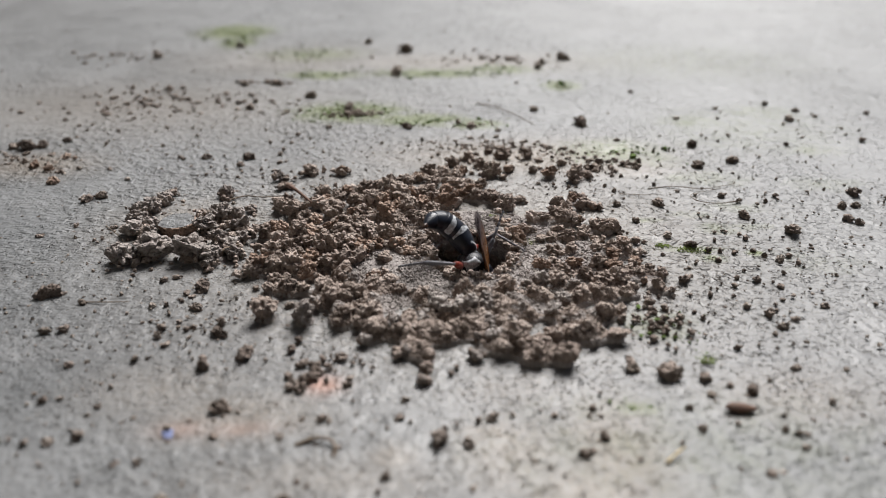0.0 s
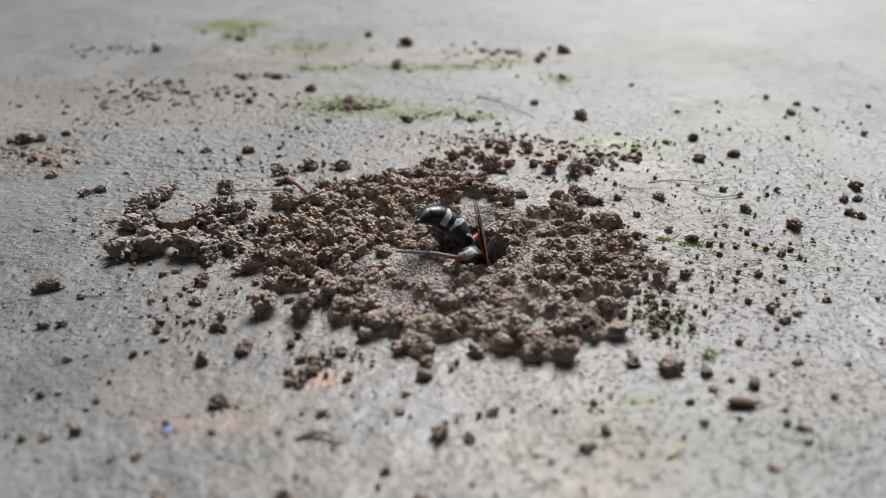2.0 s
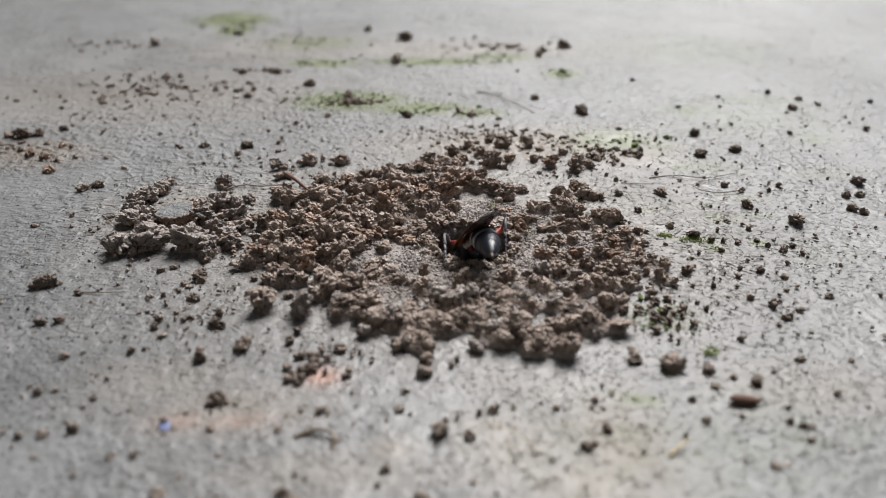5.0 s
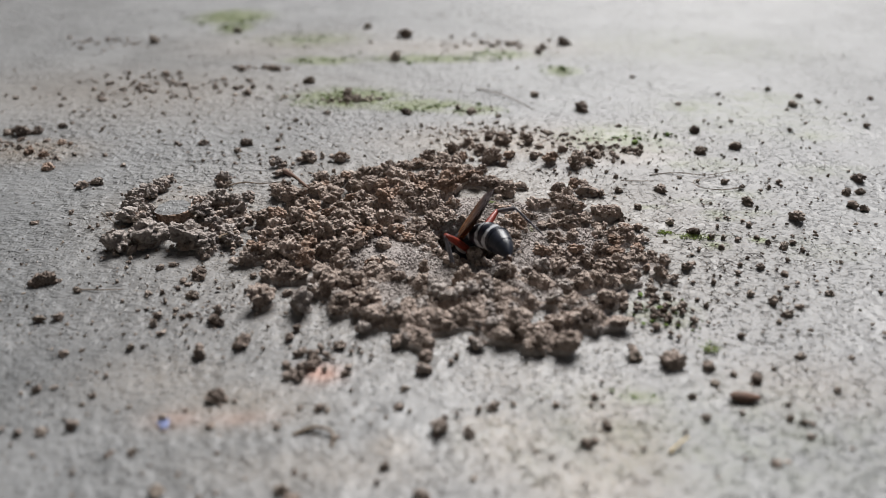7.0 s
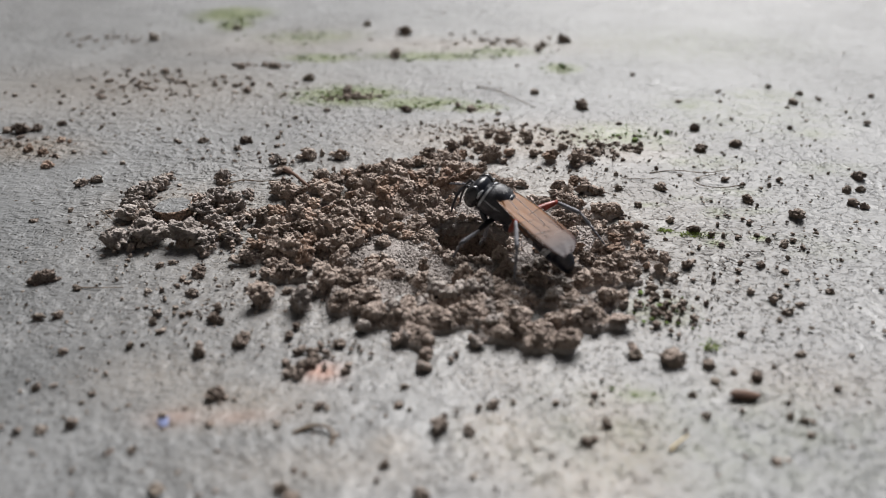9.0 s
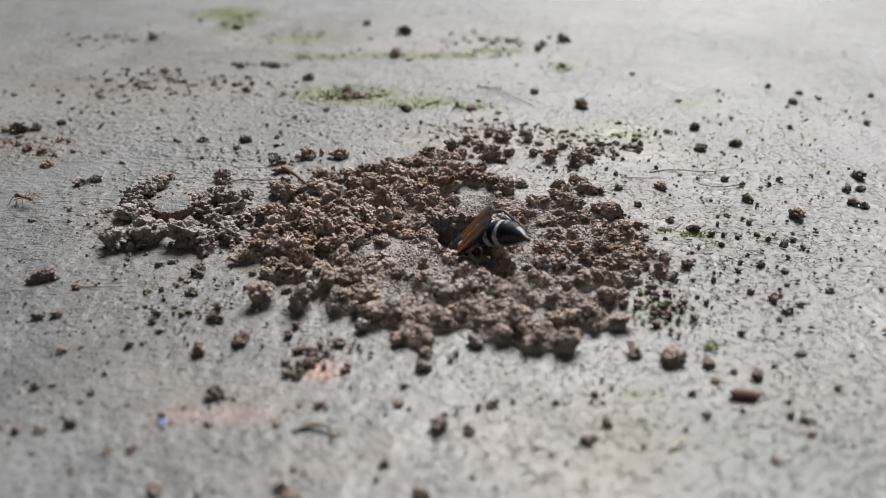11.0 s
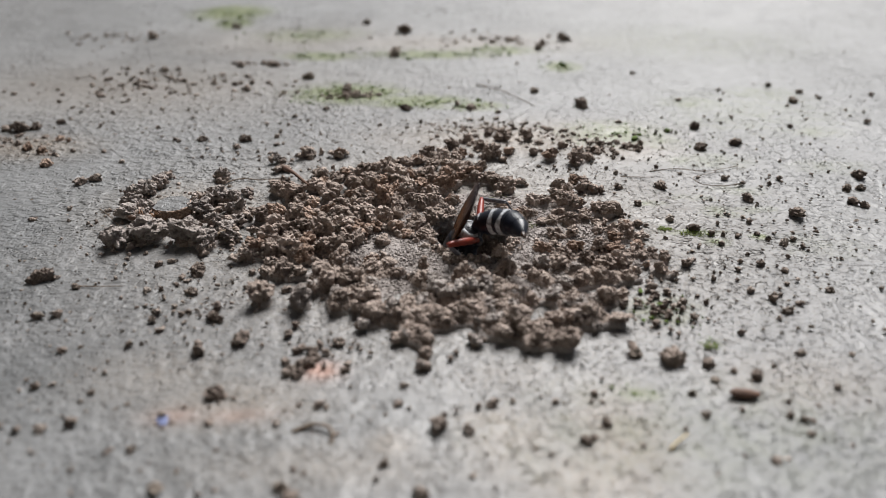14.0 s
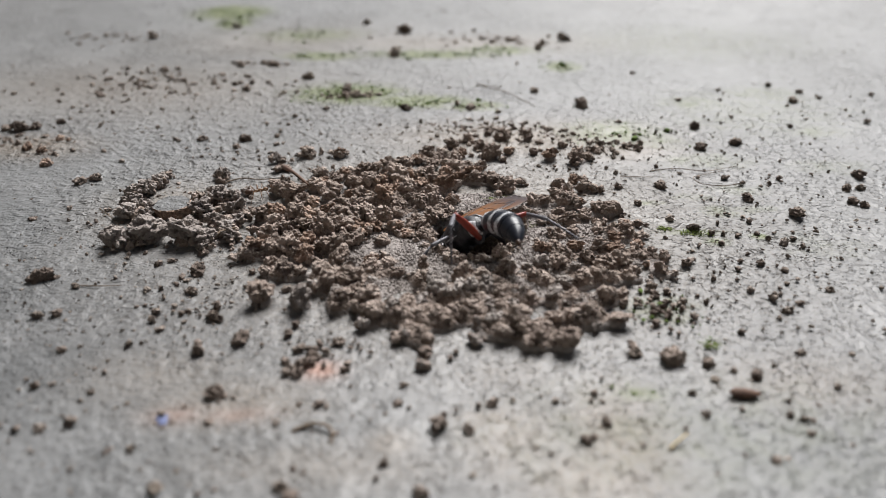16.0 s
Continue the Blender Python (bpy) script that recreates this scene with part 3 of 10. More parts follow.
# Unseen slab, added to cut overhead light on the viewer's side.
def build_shade_slab():
    bm = bmesh.new()
    bmesh.ops.create_cube(bm, size=1.0, matrix=Matrix.Translation((0.5, -0.75, 2.70)) @ Matrix.Diagonal((3.6, 2.0, 0.16, 1)))
    bmesh.ops.bevel(bm, geom=bm.edges[:], offset=0.01, segments=2, affect="EDGES")
    return tagged(mesh_object("ceiling", bm, BLOCKER_GREY, False), "unseen plain grey slab added to block light overhead", "ceiling", kind="structure")


build_shade_slab()


# ---------------------------------------------------------------- the pile of earth
def clod_mesh(seed, level, grain, rugged, facets=0, small=1.0):
    """A crumbly lump of earth: an uneven body, knocked flat here and there, grown over with granules of two sizes."""
    rng = np.random.default_rng(seed)
    d, fc = icosphere(level)
    off = Vector((seed * 7.13, seed * 3.77, seed * 5.31))
    reach = np.array([0.80 + rugged * noise.noise(Vector(p) * 1.25 + off) + 0.7 * rugged * noise.noise(Vector(p) * 2.6 + off) for p in d])
    for i in range(facets):
        n = rng.normal(size=3)
        n /= np.linalg.norm(n)
        reach = np.minimum(reach, rng.uniform(0.50, 0.72) / np.maximum(d @ n, 0.05))
    for size, high in ((grain, 1.15), (grain * 0.42, small)):
        count = int(min(260, 5.5 / size ** 2))
        seat = rng.normal(size=(count, 3))
        seat /= np.linalg.norm(seat, axis=1)[:, None]
        wide = size * rng.uniform(0.6, 1.45, count)
        gap = np.arccos(np.clip(d @ seat.T, -1, 1)) / wide
        reach = reach + high * (np.sqrt(np.clip(1 - gap ** 2, 0, 1)) * wide * rng.uniform(0.5, 1.1, count)).max(1)
    out = d * reach[:, None] * np.array([rng.uniform(0.95, 1.2), rng.uniform(0.8, 1.0), rng.uniform(0.62, 0.85)])
    out /= np.abs(out[:, :2]).max()
    me_ob = array_object("clod", out, fc, SOIL, smooth=True)
    me = me_ob.data
    bpy.data.objects.remove(me_ob)
    return me


CLOD_FINE = [clod_mesh(s, 5, 0.27 + 0.03 * (s % 4), 0.60, int(s % 4 == 0)) for s in range(1, 19)]
CLOD_LUMPY = [clod_mesh(s, 5, 0.48 + 0.06 * (s % 3), 0.50, 0, 0.35) for s in range(41, 51)]
CLOD_BROKEN = [clod_mesh(s, 5, 0.20 + 0.03 * (s % 3), 0.62, 2 + s % 2) for s in range(61, 71)]
CLOD_SMALL = [clod_mesh(s, 4, 0.42, 0.65, s % 3) for s in range(21, 31)]


def with_material(meshes, material):
    out = []
    for me in meshes:
        c = me.copy()
        c.materials[0] = material
        out.append(c)
    return out


CLOD_SETS = {"lumpy": CLOD_LUMPY, "lumpy_pale": with_material(CLOD_LUMPY, SOIL_PALE), "fine": CLOD_FINE, "fine_pale": with_material(CLOD_FINE, SOIL_PALE),
             "fine_red": with_material(CLOD_FINE[4:9], SOIL_RED), "broken": CLOD_BROKEN, "broken_pale": with_material(CLOD_BROKEN, SOIL_PALE),
             "broken_mid": with_material(CLOD_BROKEN, SOIL_MID), "small_mid": with_material(CLOD_SMALL, SOIL_MID), "small_dark": with_material(CLOD_SMALL, SOIL_DARK)}


def crumb_cloud(name, spots, sizes, material, level=1, seed=3, squash=0.8):
    """Many small crumbs in one mesh. spots: the crumbs' feet."""
    rng = np.random.default_rng(seed)
    v, fc = icosphere(level)
    n, k = len(spots), len(v)
    shape = v[None] * rng.uniform(0.50, 1.38, (n, k, 1)) * rng.uniform(0.6, 1.25, (n, 1, 3))
    a = rng.uniform(0, 2 * np.pi, n)
    c, s = np.cos(a)[:, None], np.sin(a)[:, None]
    x, y, z = shape[..., 0], shape[..., 1], shape[..., 2] * squash
    half = np.asarray(sizes)[:, None] / 2
    pts = np.stack([spots[:, 0:1] + (x * c - y * s) * half, spots[:, 1:2] + (x * s + y * c) * half, spots[:, 2:3] + (z + 0.45 * squash) * half], -1)
    faces = (fc[None] + (np.arange(n) * k)[:, None, None]).reshape(-1, 3)
    return array_object(name, pts.reshape(-1, 3), faces, material, smooth=level > 1)


def build_pile():
    pile = tagged(new("earth_pile"), "crumbly brown earth thrown up in a ring round a burrow", "earth pile")
    pile.location = (HOLE[0], HOLE[1], 0)
    base = Vector(pile.location)
    # the fine earth sheet with the burrow going down through it
    turn = np.linspace(0, 2 * np.pi, 620, endpoint=False)
    t = np.concatenate([np.linspace(0.05, 1, 44), 1 + np.linspace(0.012, 0.5, 30), 1.5 + np.linspace(0.03, 8.5, 270)])
    s, a = np.meshgrid(t, turn, indexing="ij")
    wob = 1 + 0.17 * (lattice(np.cos(a) * 1.9 + 9, np.sin(a) * 1.9 + 9, 4) - 0.5) * 2 + 0.11 * (lattice(np.cos(a) * 7 + 9, np.sin(a) * 7 + 9, 6) - 0.5) * 2
    wob = 1 + (wob * mouth_reach(a) - 1) * np.clip(3 - s, 0, 1)
    # below the mouth the burrow widens under the rim, then closes at its floor
    belly = np.where(s < 1, np.where(s > 0.5, 1 + 0.32 * np.sin((1 - s) / 0.5 * math.pi) ** 0.8, s / 0.5), s)
    x, y = HOLE[0] + HOLE_R[0] * belly * wob * np.cos(a), HOLE[1] + HOLE_R[1] * belly * wob * np.sin(a)
    heap, swept = pile_height(x, y), apron(x, y)
    held = np.clip((heap - 0.0001) / 0.0005, 0, 1)
    coarse, mid, fine = granules(x, y, 0.0026, 1), granules(x + 0.3 * y, y, 0.0012, 2), granules(x, y - 0.2 * x, 0.0006, 3)
    z = heap * (0.55 + 0.75 * coarse) + held * (0.0008 * mid + 0.00040 * fine - 0.0006)
    z = np.maximum(z, 0.00055 * swept + np.maximum(held, swept) * (0.00012 * fine + 0.00030 * (lattice(x * 400, y * 400, 9) - 0.5)))
    z = np.where(np.maximum(held, swept) < 0.04, -0.0009, z)
    rim = np.clip((s - 1) / 0.25, 0, 1)
    well = -0.0160 * np.clip((1 - s) / 0.5, 0, 1) + 0.0004 * mid + 0.0003 * fine - 0.0006
    z = np.where(s <= 1, well, z * rim ** 0.7 + (0.0005 * mid + 0.0003 * fine - 0.0006) * (1 - rim))
    n = len(turn)
    i, j = np.meshgrid(np.arange(len(t) - 1), np.arange(n), indexing="ij")
    k = (j + 1) % n
    faces = np.stack([i * n + j, (i + 1) * n + j, (i + 1) * n + k, i * n + k], -1).reshape(-1, 4)
    pts = np.stack([x - base.x, y - base.y, z], -1).reshape(-1, 3)
    # close the bottom of the burrow
    pts = np.vstack([pts, [[0, 0, -0.0169]]])
    ring = np.arange(n)
    faces = np.vstack([faces, np.stack([np.full(n, len(pts) - 1), ring, (ring + 1) % n, (ring + 1) % n], -1)])
    sheet = array_object("fine_earth", pts, faces, SOIL_FINE)
    sheet.parent = pile
    sheet.data.materials.append(SOIL)
    sheet.data.polygons.foreach_set("material_index", np.concatenate([np.where(held[:-1].ravel() > 0.35, 1, np.where(s[:-1].ravel() < 0.95, 1, 0)), np.ones(n)]).astype(np.int32))
    tagged(sheet, "fine sandy earth with the dark burrow mouth")
    # the lumps
    rng = random.Random(11)
    for cx, cy, b in PILE:
        if mouth(cx, cy) < 1.05:
            continue
        pick = rng.random()
        key = "fine"
        if cy < -0.004:
            key = "lumpy" if pick < 0.5 else "lumpy_pale" if pick < 0.85 else "fine"
        elif cx < -0.029:
            key = "broken_pale" if pick < 0.6 else "fine_pale"
        elif cx > 0.008:
            key = "broken" if pick < 0.45 else "fine" if pick < 0.85 else "fine_red"
        elif pick < 0.2:
            key = "broken"
        elif pick > 0.75:
            key = "fine_red"
        ob = new("clod", rng.choice(CLOD_SETS[key]))
        h = b * 0.5 * rng.uniform(1.0, 1.2) * (0.92 if cx > 0.008 or cy < -0.004 else 1.14)
        zz = float(pile_height(np.array([cx]), np.array([cy]))[0]) * 0.8
        ob.parent = pile
        ob.matrix_basis = Matrix.Translation((cx - base.x, cy - base.y, zz + h * 0.50)) @ Euler((rng.uniform(-.5, .5), rng.uniform(-.5, .5), rng.uniform(0, 6.3))).to_matrix().to_4x4() @ Matrix.Diagonal((h, h, h * rng.uniform(0.9, 1.2) * (0.6 if cx > 0.014 and cy < -0.012 else 1.0), 1))
    # crumbs between the lumps and fine grains on the swept earth
    g = np.random.default_rng(5)
    pts, size = [], []
    while len(pts) < 1800:
        c = PILE[g.integers(len(PILE))]
        d = abs(g.normal(0, 1)) * c[2] * (0.50 if c[1] > -0.004 else 0.30)
        w = g.uniform(0, 6.283)
        px, py = c[0] + d * math.cos(w), c[1] + d * math.sin(w)
        if mouth(px, py) < 1.15 or (px > 0.006 and g.random() < 0.7) or (py < -0.004 and g.random() < 0.75):
            continue
        pts.append((px, py))
        size.append(min(0.0019, g.lognormal(math.log(0.00078), 0.42)))
    pts = np.array(pts)
    # a ragged edge of crumbs round the mouth
    w = g.uniform(0, 6.283, 420)
    k = 1.04 + 0.5 * g.beta(1.2, 2.5, 420)
    far = k * mouth_reach(w)
    lip = np.column_stack([HOLE[0] + HOLE_R[0] * far * np.cos(w), HOLE[1] + HOLE_R[1] * far * np.sin(w)])
    pts = np.vstack([pts, lip])
    size = size + list(np.minimum(0.0013, g.lognormal(math.log(0.00042), 0.55, 420)))
    pts3 = np.column_stack([pts - np.array(base[:2]), earth_z(pts[:, 0], pts[:, 1]) * 0.8 + g.uniform(0, 0.0006, len(pts)) - np.concatenate([np.zeros(len(pts) - 420), np.clip(1.06 - k, 0, 1) * 0.006])])
    cr = crumb_cloud("crumb_fill", pts3, np.array(size), SOIL, 2, 6)
    cr.parent = pile
    tagged(cr, "small brown earth crumbs between the lumps", kind="stuff")
    gx, gy = g.normal(0.0005, 0.0085, 17000), g.normal(0.003, 0.008, 17000)
    keep = (mouth(gx, gy) > 1.06) & (apron(gx, gy) > 0.1)
    gx, gy = gx[keep], gy[keep]
    gr = crumb_cloud("sandy_fill", np.column_stack([gx - base.x, gy - base.y, earth_z(gx, gy) - 0.00005]), np.minimum(0.0006, g.lognormal(math.log(0.00036), 0.42, len(gx))), SOIL_FINE, 1, 8)
    gr.parent = pile
    tagged(gr, "pale sandy grains of swept earth", kind="stuff")
    return pile


build_pile()


# ---------------------------------------------------------------- stray clods and specks on the cement
def build_strays():
    rng = random.Random(23)
    for spots in (STRAY_BACK, STRAY_RIGHT, STRAY_FRONT_LEFT, STRAY_FRONT_RIGHT):
        for cx, cy, b in spots:
            big = b > 1.9 and cy < 60
            ob = new("soil_clod", rng.choice(CLOD_SETS["fine_red" if cx < -60 and 25 < cy < 40 else "broken_mid" if big else "small_dark" if rng.random() < 0.45 else "small_mid"]))
            h = b * 0.0005 * 1.05
            ob.matrix_basis = pose(cx * 0.001, cy * 0.001, h * 0.30 + float(ground_z(np.array(cx * 0.001), np.array(cy * 0.001))), rng.uniform(-20, 20), rng.uniform(-20, 20), rng.uniform(0, 360)) @ Matrix.Diagonal((h, h * 0.85, h * 0.85, 1))
            size = "large" if b > 2.6 else "small"
            tagged(ob, f"{size} crumbly brown earth clod lying on the cement", "soil clod", "clods strewn over the cement")


DIRT = [(-75, 38, 6, 2.5, 60), (-69, 33.5, 4, 3, 45), (-69, 81, 8, 5, 30), (-88, 113, 12, 7, 50), (15, 110, 9, 7, 45), (10, 42, 14, 4, 210), (24, 36, 7, 4, 120), (3, 46, 10, 4, 110),
        (-5, 112, 18, 9, 35), (-44, 88, 5, 2, 30), (-60, 70, 22, 8, 130), (-22, 64, 4, 2, 40), (2, 57, 4, 2, 30), (-40, 10, 9, 5, 120), (-45, 0, 26, 18, 70), (-15, -31, 36, 8, 75), (36, -27, 26, 10, 60), (-60, 45, 35, 20, 70), (21, -12, 4, 4, 70), (-16, -20, 4, 2.5, 45)]
DIRT_RIGHT = [(44, 6, 14, 8, 40), (52, 25, 16, 9, 30), (-35, 34, 14, 7, 40), (-28, -12, 9, 5, 40), (36, -6, 9, 7, 35), (60, 60, 20, 12, 20)]


def build_specks():
    g = np.random.default_rng(17)
    # denser towards the pile, thinning outwards
    n = 12000
    d, w = g.gamma(2.2, 0.030, n), g.uniform(0, 2 * np.pi, n)
    x, y = 0.004 + d * np.cos(w), 0.010 + d * np.sin(w)
    x2, y2 = g.uniform(-0.17, 0.17, 30000), g.uniform(-0.045, 0.20, 30000)
    x, y = np.concatenate([x, x2]), np.concatenate([y, y2])
    clump = lattice(x * 55, y * 70, 12) * 0.6 + lattice(x * 170, y * 200, 13) * 0.4
    keep = (clump > g.uniform(0.3, 0.85, len(x))) & (pile_height(x, y) < 0.0005) & (g.random(len(x)) > 0.55 * (y > 0.055) + 0.3 * (x > 0.025)) & (apron(x, y) < 0.2)
    x, y = x[keep], y[keep]
    size = np.minimum(0.0011, g.lognormal(math.log(0.00021), 0.55, len(x)))
    ob = crumb_cloud("speck_scatter", np.column_stack([x, y, np.zeros(len(x))]), size, SOIL_DARK, 1, 9)
    tagged(ob, "dark earth specks sprinkled over the cement floor", "earth specks", kind="stuff")
    xs, ys = [], []
    for cx, cy, rx, ry, k in DIRT + DIRT_RIGHT:
        xs.append(g.normal(cx, rx * 0.6, k))
        ys.append(g.normal(cy, ry * 0.6, k))
    x, y = np.concatenate(xs) * 0.001, np.concatenate(ys) * 0.001
    size = np.minimum(0.0022, g.lognormal(math.log(0.00050), 0.5, len(x)) * np.where(y > 0.06, 1.5, 1.0))
    ob = crumb_cloud("dirt_scatter", np.column_stack([x, y, np.zeros(len(x))]), size, SOIL_MID, 2, 19)
    tagged(ob, "loose brown dirt crumbs lying in patches on the cement", "dirt", kind="stuff")
    xs, ys = [], []
    for cx, cy, rx, ry, k in ALGAE[:14]:
        m = int(15 * k * rx * ry ** 0.5)
        xs.append(g.normal(cx, rx * 0.62, m))
        ys.append(g.normal(cy, ry * 0.62, m))
    x, y = np.concatenate(xs) * 0.001, np.concatenate(ys) * 0.001
    keep = lattice(x * 400, y * 400, 31) > g.uniform(0.2, 0.8, len(x))
    x, y = x[keep], y[keep]
    ob = crumb_cloud("moss_patch", np.column_stack([x, y, np.zeros(len(x))]), g.lognormal(math.log(0.00036), 0.4, len(x)), MOSS, 1, 21, 0.7)
    tagged(ob, "low green moss growing in patches on the cement", "moss", kind="stuff")


build_strays()
build_specks()


# ---------------------------------------------------------------- small things on the cement
def strand(name, points, radius, material, label, category, group=""):
    """A thin bent stalk through points given in millimetres."""
    pts = [Vector(p) * 0.001 for p in points]
    path = []
    for i in range(len(pts) - 1):
        p0, p1, p2, p3 = pts[max(0, i - 1)], pts[i], pts[i + 1], pts[min(len(pts) - 1, i + 2)]
        for k in range(6):
            q = k / 6
            path.append(0.5 * (2 * p1 + (p2 - p0) * q + (2 * p0 - 5 * p1 + 4 * p2 - p3) * q * q + (3 * p1 - p0 - 3 * p2 + p3) * q ** 3))
    path.append(pts[-1])
    rng = random.Random(len(name) + len(points))
    n = len(path)
    radii = [radius * 0.001 * (1.0 - 0.55 * i / n) * rng.uniform(0.85, 1.15) for i in range(n)]
    middle = path[n // 2].copy()
    middle.z = 0
    bm = bmesh.new()
    tube(bm, [tuple(p - middle) for p in path], radii, 7)
    ob = mesh_object(name, bm, material)
    ob.location = middle
    return tagged(ob, label, category, group)


def build_dug_clod(breadth, label):
    """A lump that the wasp throws out of the burrow."""
    ob = new("dug_clod", CLOD_LUMPY[len(DUG) % 8].copy())
    ob.scale = (breadth / 2, breadth / 2, breadth / 2)
    DUG.append(ob)
    return tagged(ob, label, "soil clod", "clods dug out by the wasp")


DUG = []
build_dug_clod(0.0023, "moist brown earth clod kicked out of the burrow")
build_dug_clod(0.0026, "brown earth clod pushed up to the burrow mouth")


def small_things():
    strand("rootlet", [(28.9, 25.5, .15), (33, 26.4, .2), (37.5, 25.2, .3), (41, 26.6, .2), (43.5, 27.8, .1)], 0.085, TWIG, "long thin brown rootlet lying on the cement", "rootlet", "dry rootlets")
    strand("rootlet", [(41.5, 21.0, .1), (38.5, 19.9, .2), (35.5, 20.4, .3), (34.8, 22.6, .3), (37.0, 24.2, .2), (40.5, 25.8, .1)], 0.075, TWIG, "thin brown rootlet bent in a loop on cement", "rootlet", "dry rootlets")
    strand("rootlet", [(24.0, 23.6, .1), (27.0, 23.3, .15), (29.0, 23.4, .1)], 0.07, TWIG, "short thin brown rootlet lying on the cement", "rootlet", "dry rootlets")
    strand("rootlet", [(-45.4, -8.1, .15), (-43.0, -8.3, .25), (-40.0, -8.0, .1)], 0.09, TWIG, "short straight brown rootlet lying on the cement", "rootlet", "dry rootlets")
    strand("rootlet", [(-51.0, 12.4, .1), (-48.0, 9.0, .4), (-44.2, 4.4, .1)], 0.06, TWIG, "hair-thin dark rootlet lying across the cement", "rootlet", "dry rootlets")
    strand("rootlet", [(-36.0, 21.2, .1), (-33.5, 22.4, .3), (-30.5, 22.2, .2), (-27.5, 23.0, .2)], 0.12, TWIG, "thin dark rootlet beside the earth pile", "rootlet", "dry rootlets")
    strand("twig", [(4.0, 71.5, .2), (8.0, 67.6, .5), (11.5, 62.0, .5), (14.6, 57.6, .2)], 0.13, TWIG, "thin brown twig lying on mossy cement", "twig")
    strand("twig", [(-26.6, 21.4, 2.5), (-24.6, 18.3, 2.9), (-22.1, 14.9, 2.6)], 0.36, SEED, "dark brown twig leaning on the earth pile", "twig")
    strand("twig", [(-32.3, 2.6, .9), (-31.2, 3.8, 1.1), (-30.1, 4.8, 1.0)], 0.30, TWIG, "short pale brown twig among the clods", "twig")
    strand("straw_bit", [(16.0, -34.2, .2), (16.9, -33.5, .5), (17.9, -32.8, .7)], 0.16, STRAW, "pale yellow straw fragment on the cement", "straw")
    strand("grass_scrap", [(-16.2, -32.1, .15), (-14.6, -31.5, .5), (-13.2, -31.7, .5), (-12.6, -32.6, .4), (-12.8, -33.5, .1)], 0.22, TWIG, "dark bent scrap of dry grass on cement", "grass scrap")
    # an oblong husk with a seam
    bm = bmesh.new()
    bmesh.ops.create_uvsphere(bm, u_segments=22, v_segments=14, radius=1.0)
    for v in bm.verts:
        v.co = Vector((v.co.x * 1.75, v.co.y * (0.62 - 0.10 * v.co.x), v.co.z * 0.50)) * 0.00082 * (1 + 0.10 * noise.noise(v.co * 2.3) + 0.05 * math.sin(v.co.x * 9))
    ob = mesh_object("seed_husk", bm, SEED)
    ob.matrix_basis = pose(0.0247, -0.0273, 0.00045, 4, 3, -4)
    tagged(ob, "oblong wrinkled brown seed husk on the cement", "seed husk")
    bm = bmesh.new()
    bmesh.ops.create_icosphere(bm, subdivisions=2, radius=1.0)
    for v in bm.verts:
        v.co = Vector((v.co.x * 0.55, v.co.y * 0.9, v.co.z * 0.12)) * 0.001 * (1 + 0.25 * noise.noise(v.co * 1.9))
    ob = mesh_object("paint_flake", bm, BLUE)
    ob.matrix_basis = pose(-0.0280, -0.0305, 0.00014, 3, -4, 20)
    tagged(ob, "tiny blue paint flake lying on the cement", "paint flake")


def build_moss_tuft(x, y, blades, spread=0.8):
    """A low smear of tiny green leaflets lying nearly flat; place in millimetres."""
    rng = random.Random(blades)
    bm = bmesh.new()
    for i in range(blades * 2):
        a, d = rng.uniform(0, 6.3), spread * rng.random() ** 0.7
        fx, fy = 1.3 * d * math.cos(a), 0.8 * d * math.sin(a)
        turn, long = rng.uniform(0, 6.3), rng.uniform(0.12, 0.30)
        dx, dy, up = long * math.cos(turn), long * math.sin(turn), rng.uniform(0.03, 0.16)
        z = float(earth_z(np.array([(x + fx) * 0.001]), np.array([(y + fy) * 0.001]))[0]) * 1000
        tube(bm, [((fx + dx * k) * 0.001, (fy + dy * k) * 0.001, (z + up * h) * 0.001) for k, h in ((0, -0.3), (0.5, 0.8), (1, 1))], [0.00005, 0.00006, 0.00002], 4)
    ob = mesh_object("moss_tuft", bm, MOSS_BRIGHT)
    ob.location = (x * 0.001, y * 0.001, 0.00002)
    return tagged(ob, "tiny bright green moss tuft in the dirt", "moss", "moss tufts")


def build_cement_chip():
    """A flat chip of cement: pale weathered top, brown broken edge."""
    rng = random.Random(4)
    bm = bmesh.new()
    rim = [(2.5, -0.5), (1.3, -1.5), (-0.3, -1.7), (-1.7, -1.4), (-2.6, -0.4), (-2.5, 1.5), (-1.0, 2.5), (0.9, 2.4), (2.3, 1.5)]
    rows = [[bm.verts.new(((x * k + rng.uniform(-.1, .1)) * 0.001, (y * k + rng.uniform(-.1, .1)) * 0.001, z * 0.001)) for x, y in rim] for z, k in ((-0.3, 0.88), (0.5, 0.97), (1.2, 0.93), (1.65, 1.0), (1.75, 0.95))]
    n = len(rim)
    for a, b in zip(rows, rows[1:]):
        for i in range(n):
            bm.faces.new((a[i], a[(i + 1) % n], b[(i + 1) % n], b[i])).material_index = 1
    bm.faces.new(rows[0][::-1])
    bm.faces.new(rows[-1])
    ob = mesh_object("cement_chip", bm, [CEMENT, SOIL_RED], False)
    ob.matrix_basis = pose(-0.0398, 0.0103, 0, 6, -3, 4)
    return tagged(ob, "flat chip of pale cement with brown broken edge", "cement chip")


small_things()
build_cement_chip()
for tuft in [(3.6, 14.9, 26), (8.5, 6.1, 22), (26.3, 6.4, 34), (29.0, 5.3, 30, 1.3), (31.0, 4.9, 20, 1.2), (24.1, -19.4, 30), (5.3, 16.0, 16)]:
    build_moss_tuft(*tuft)


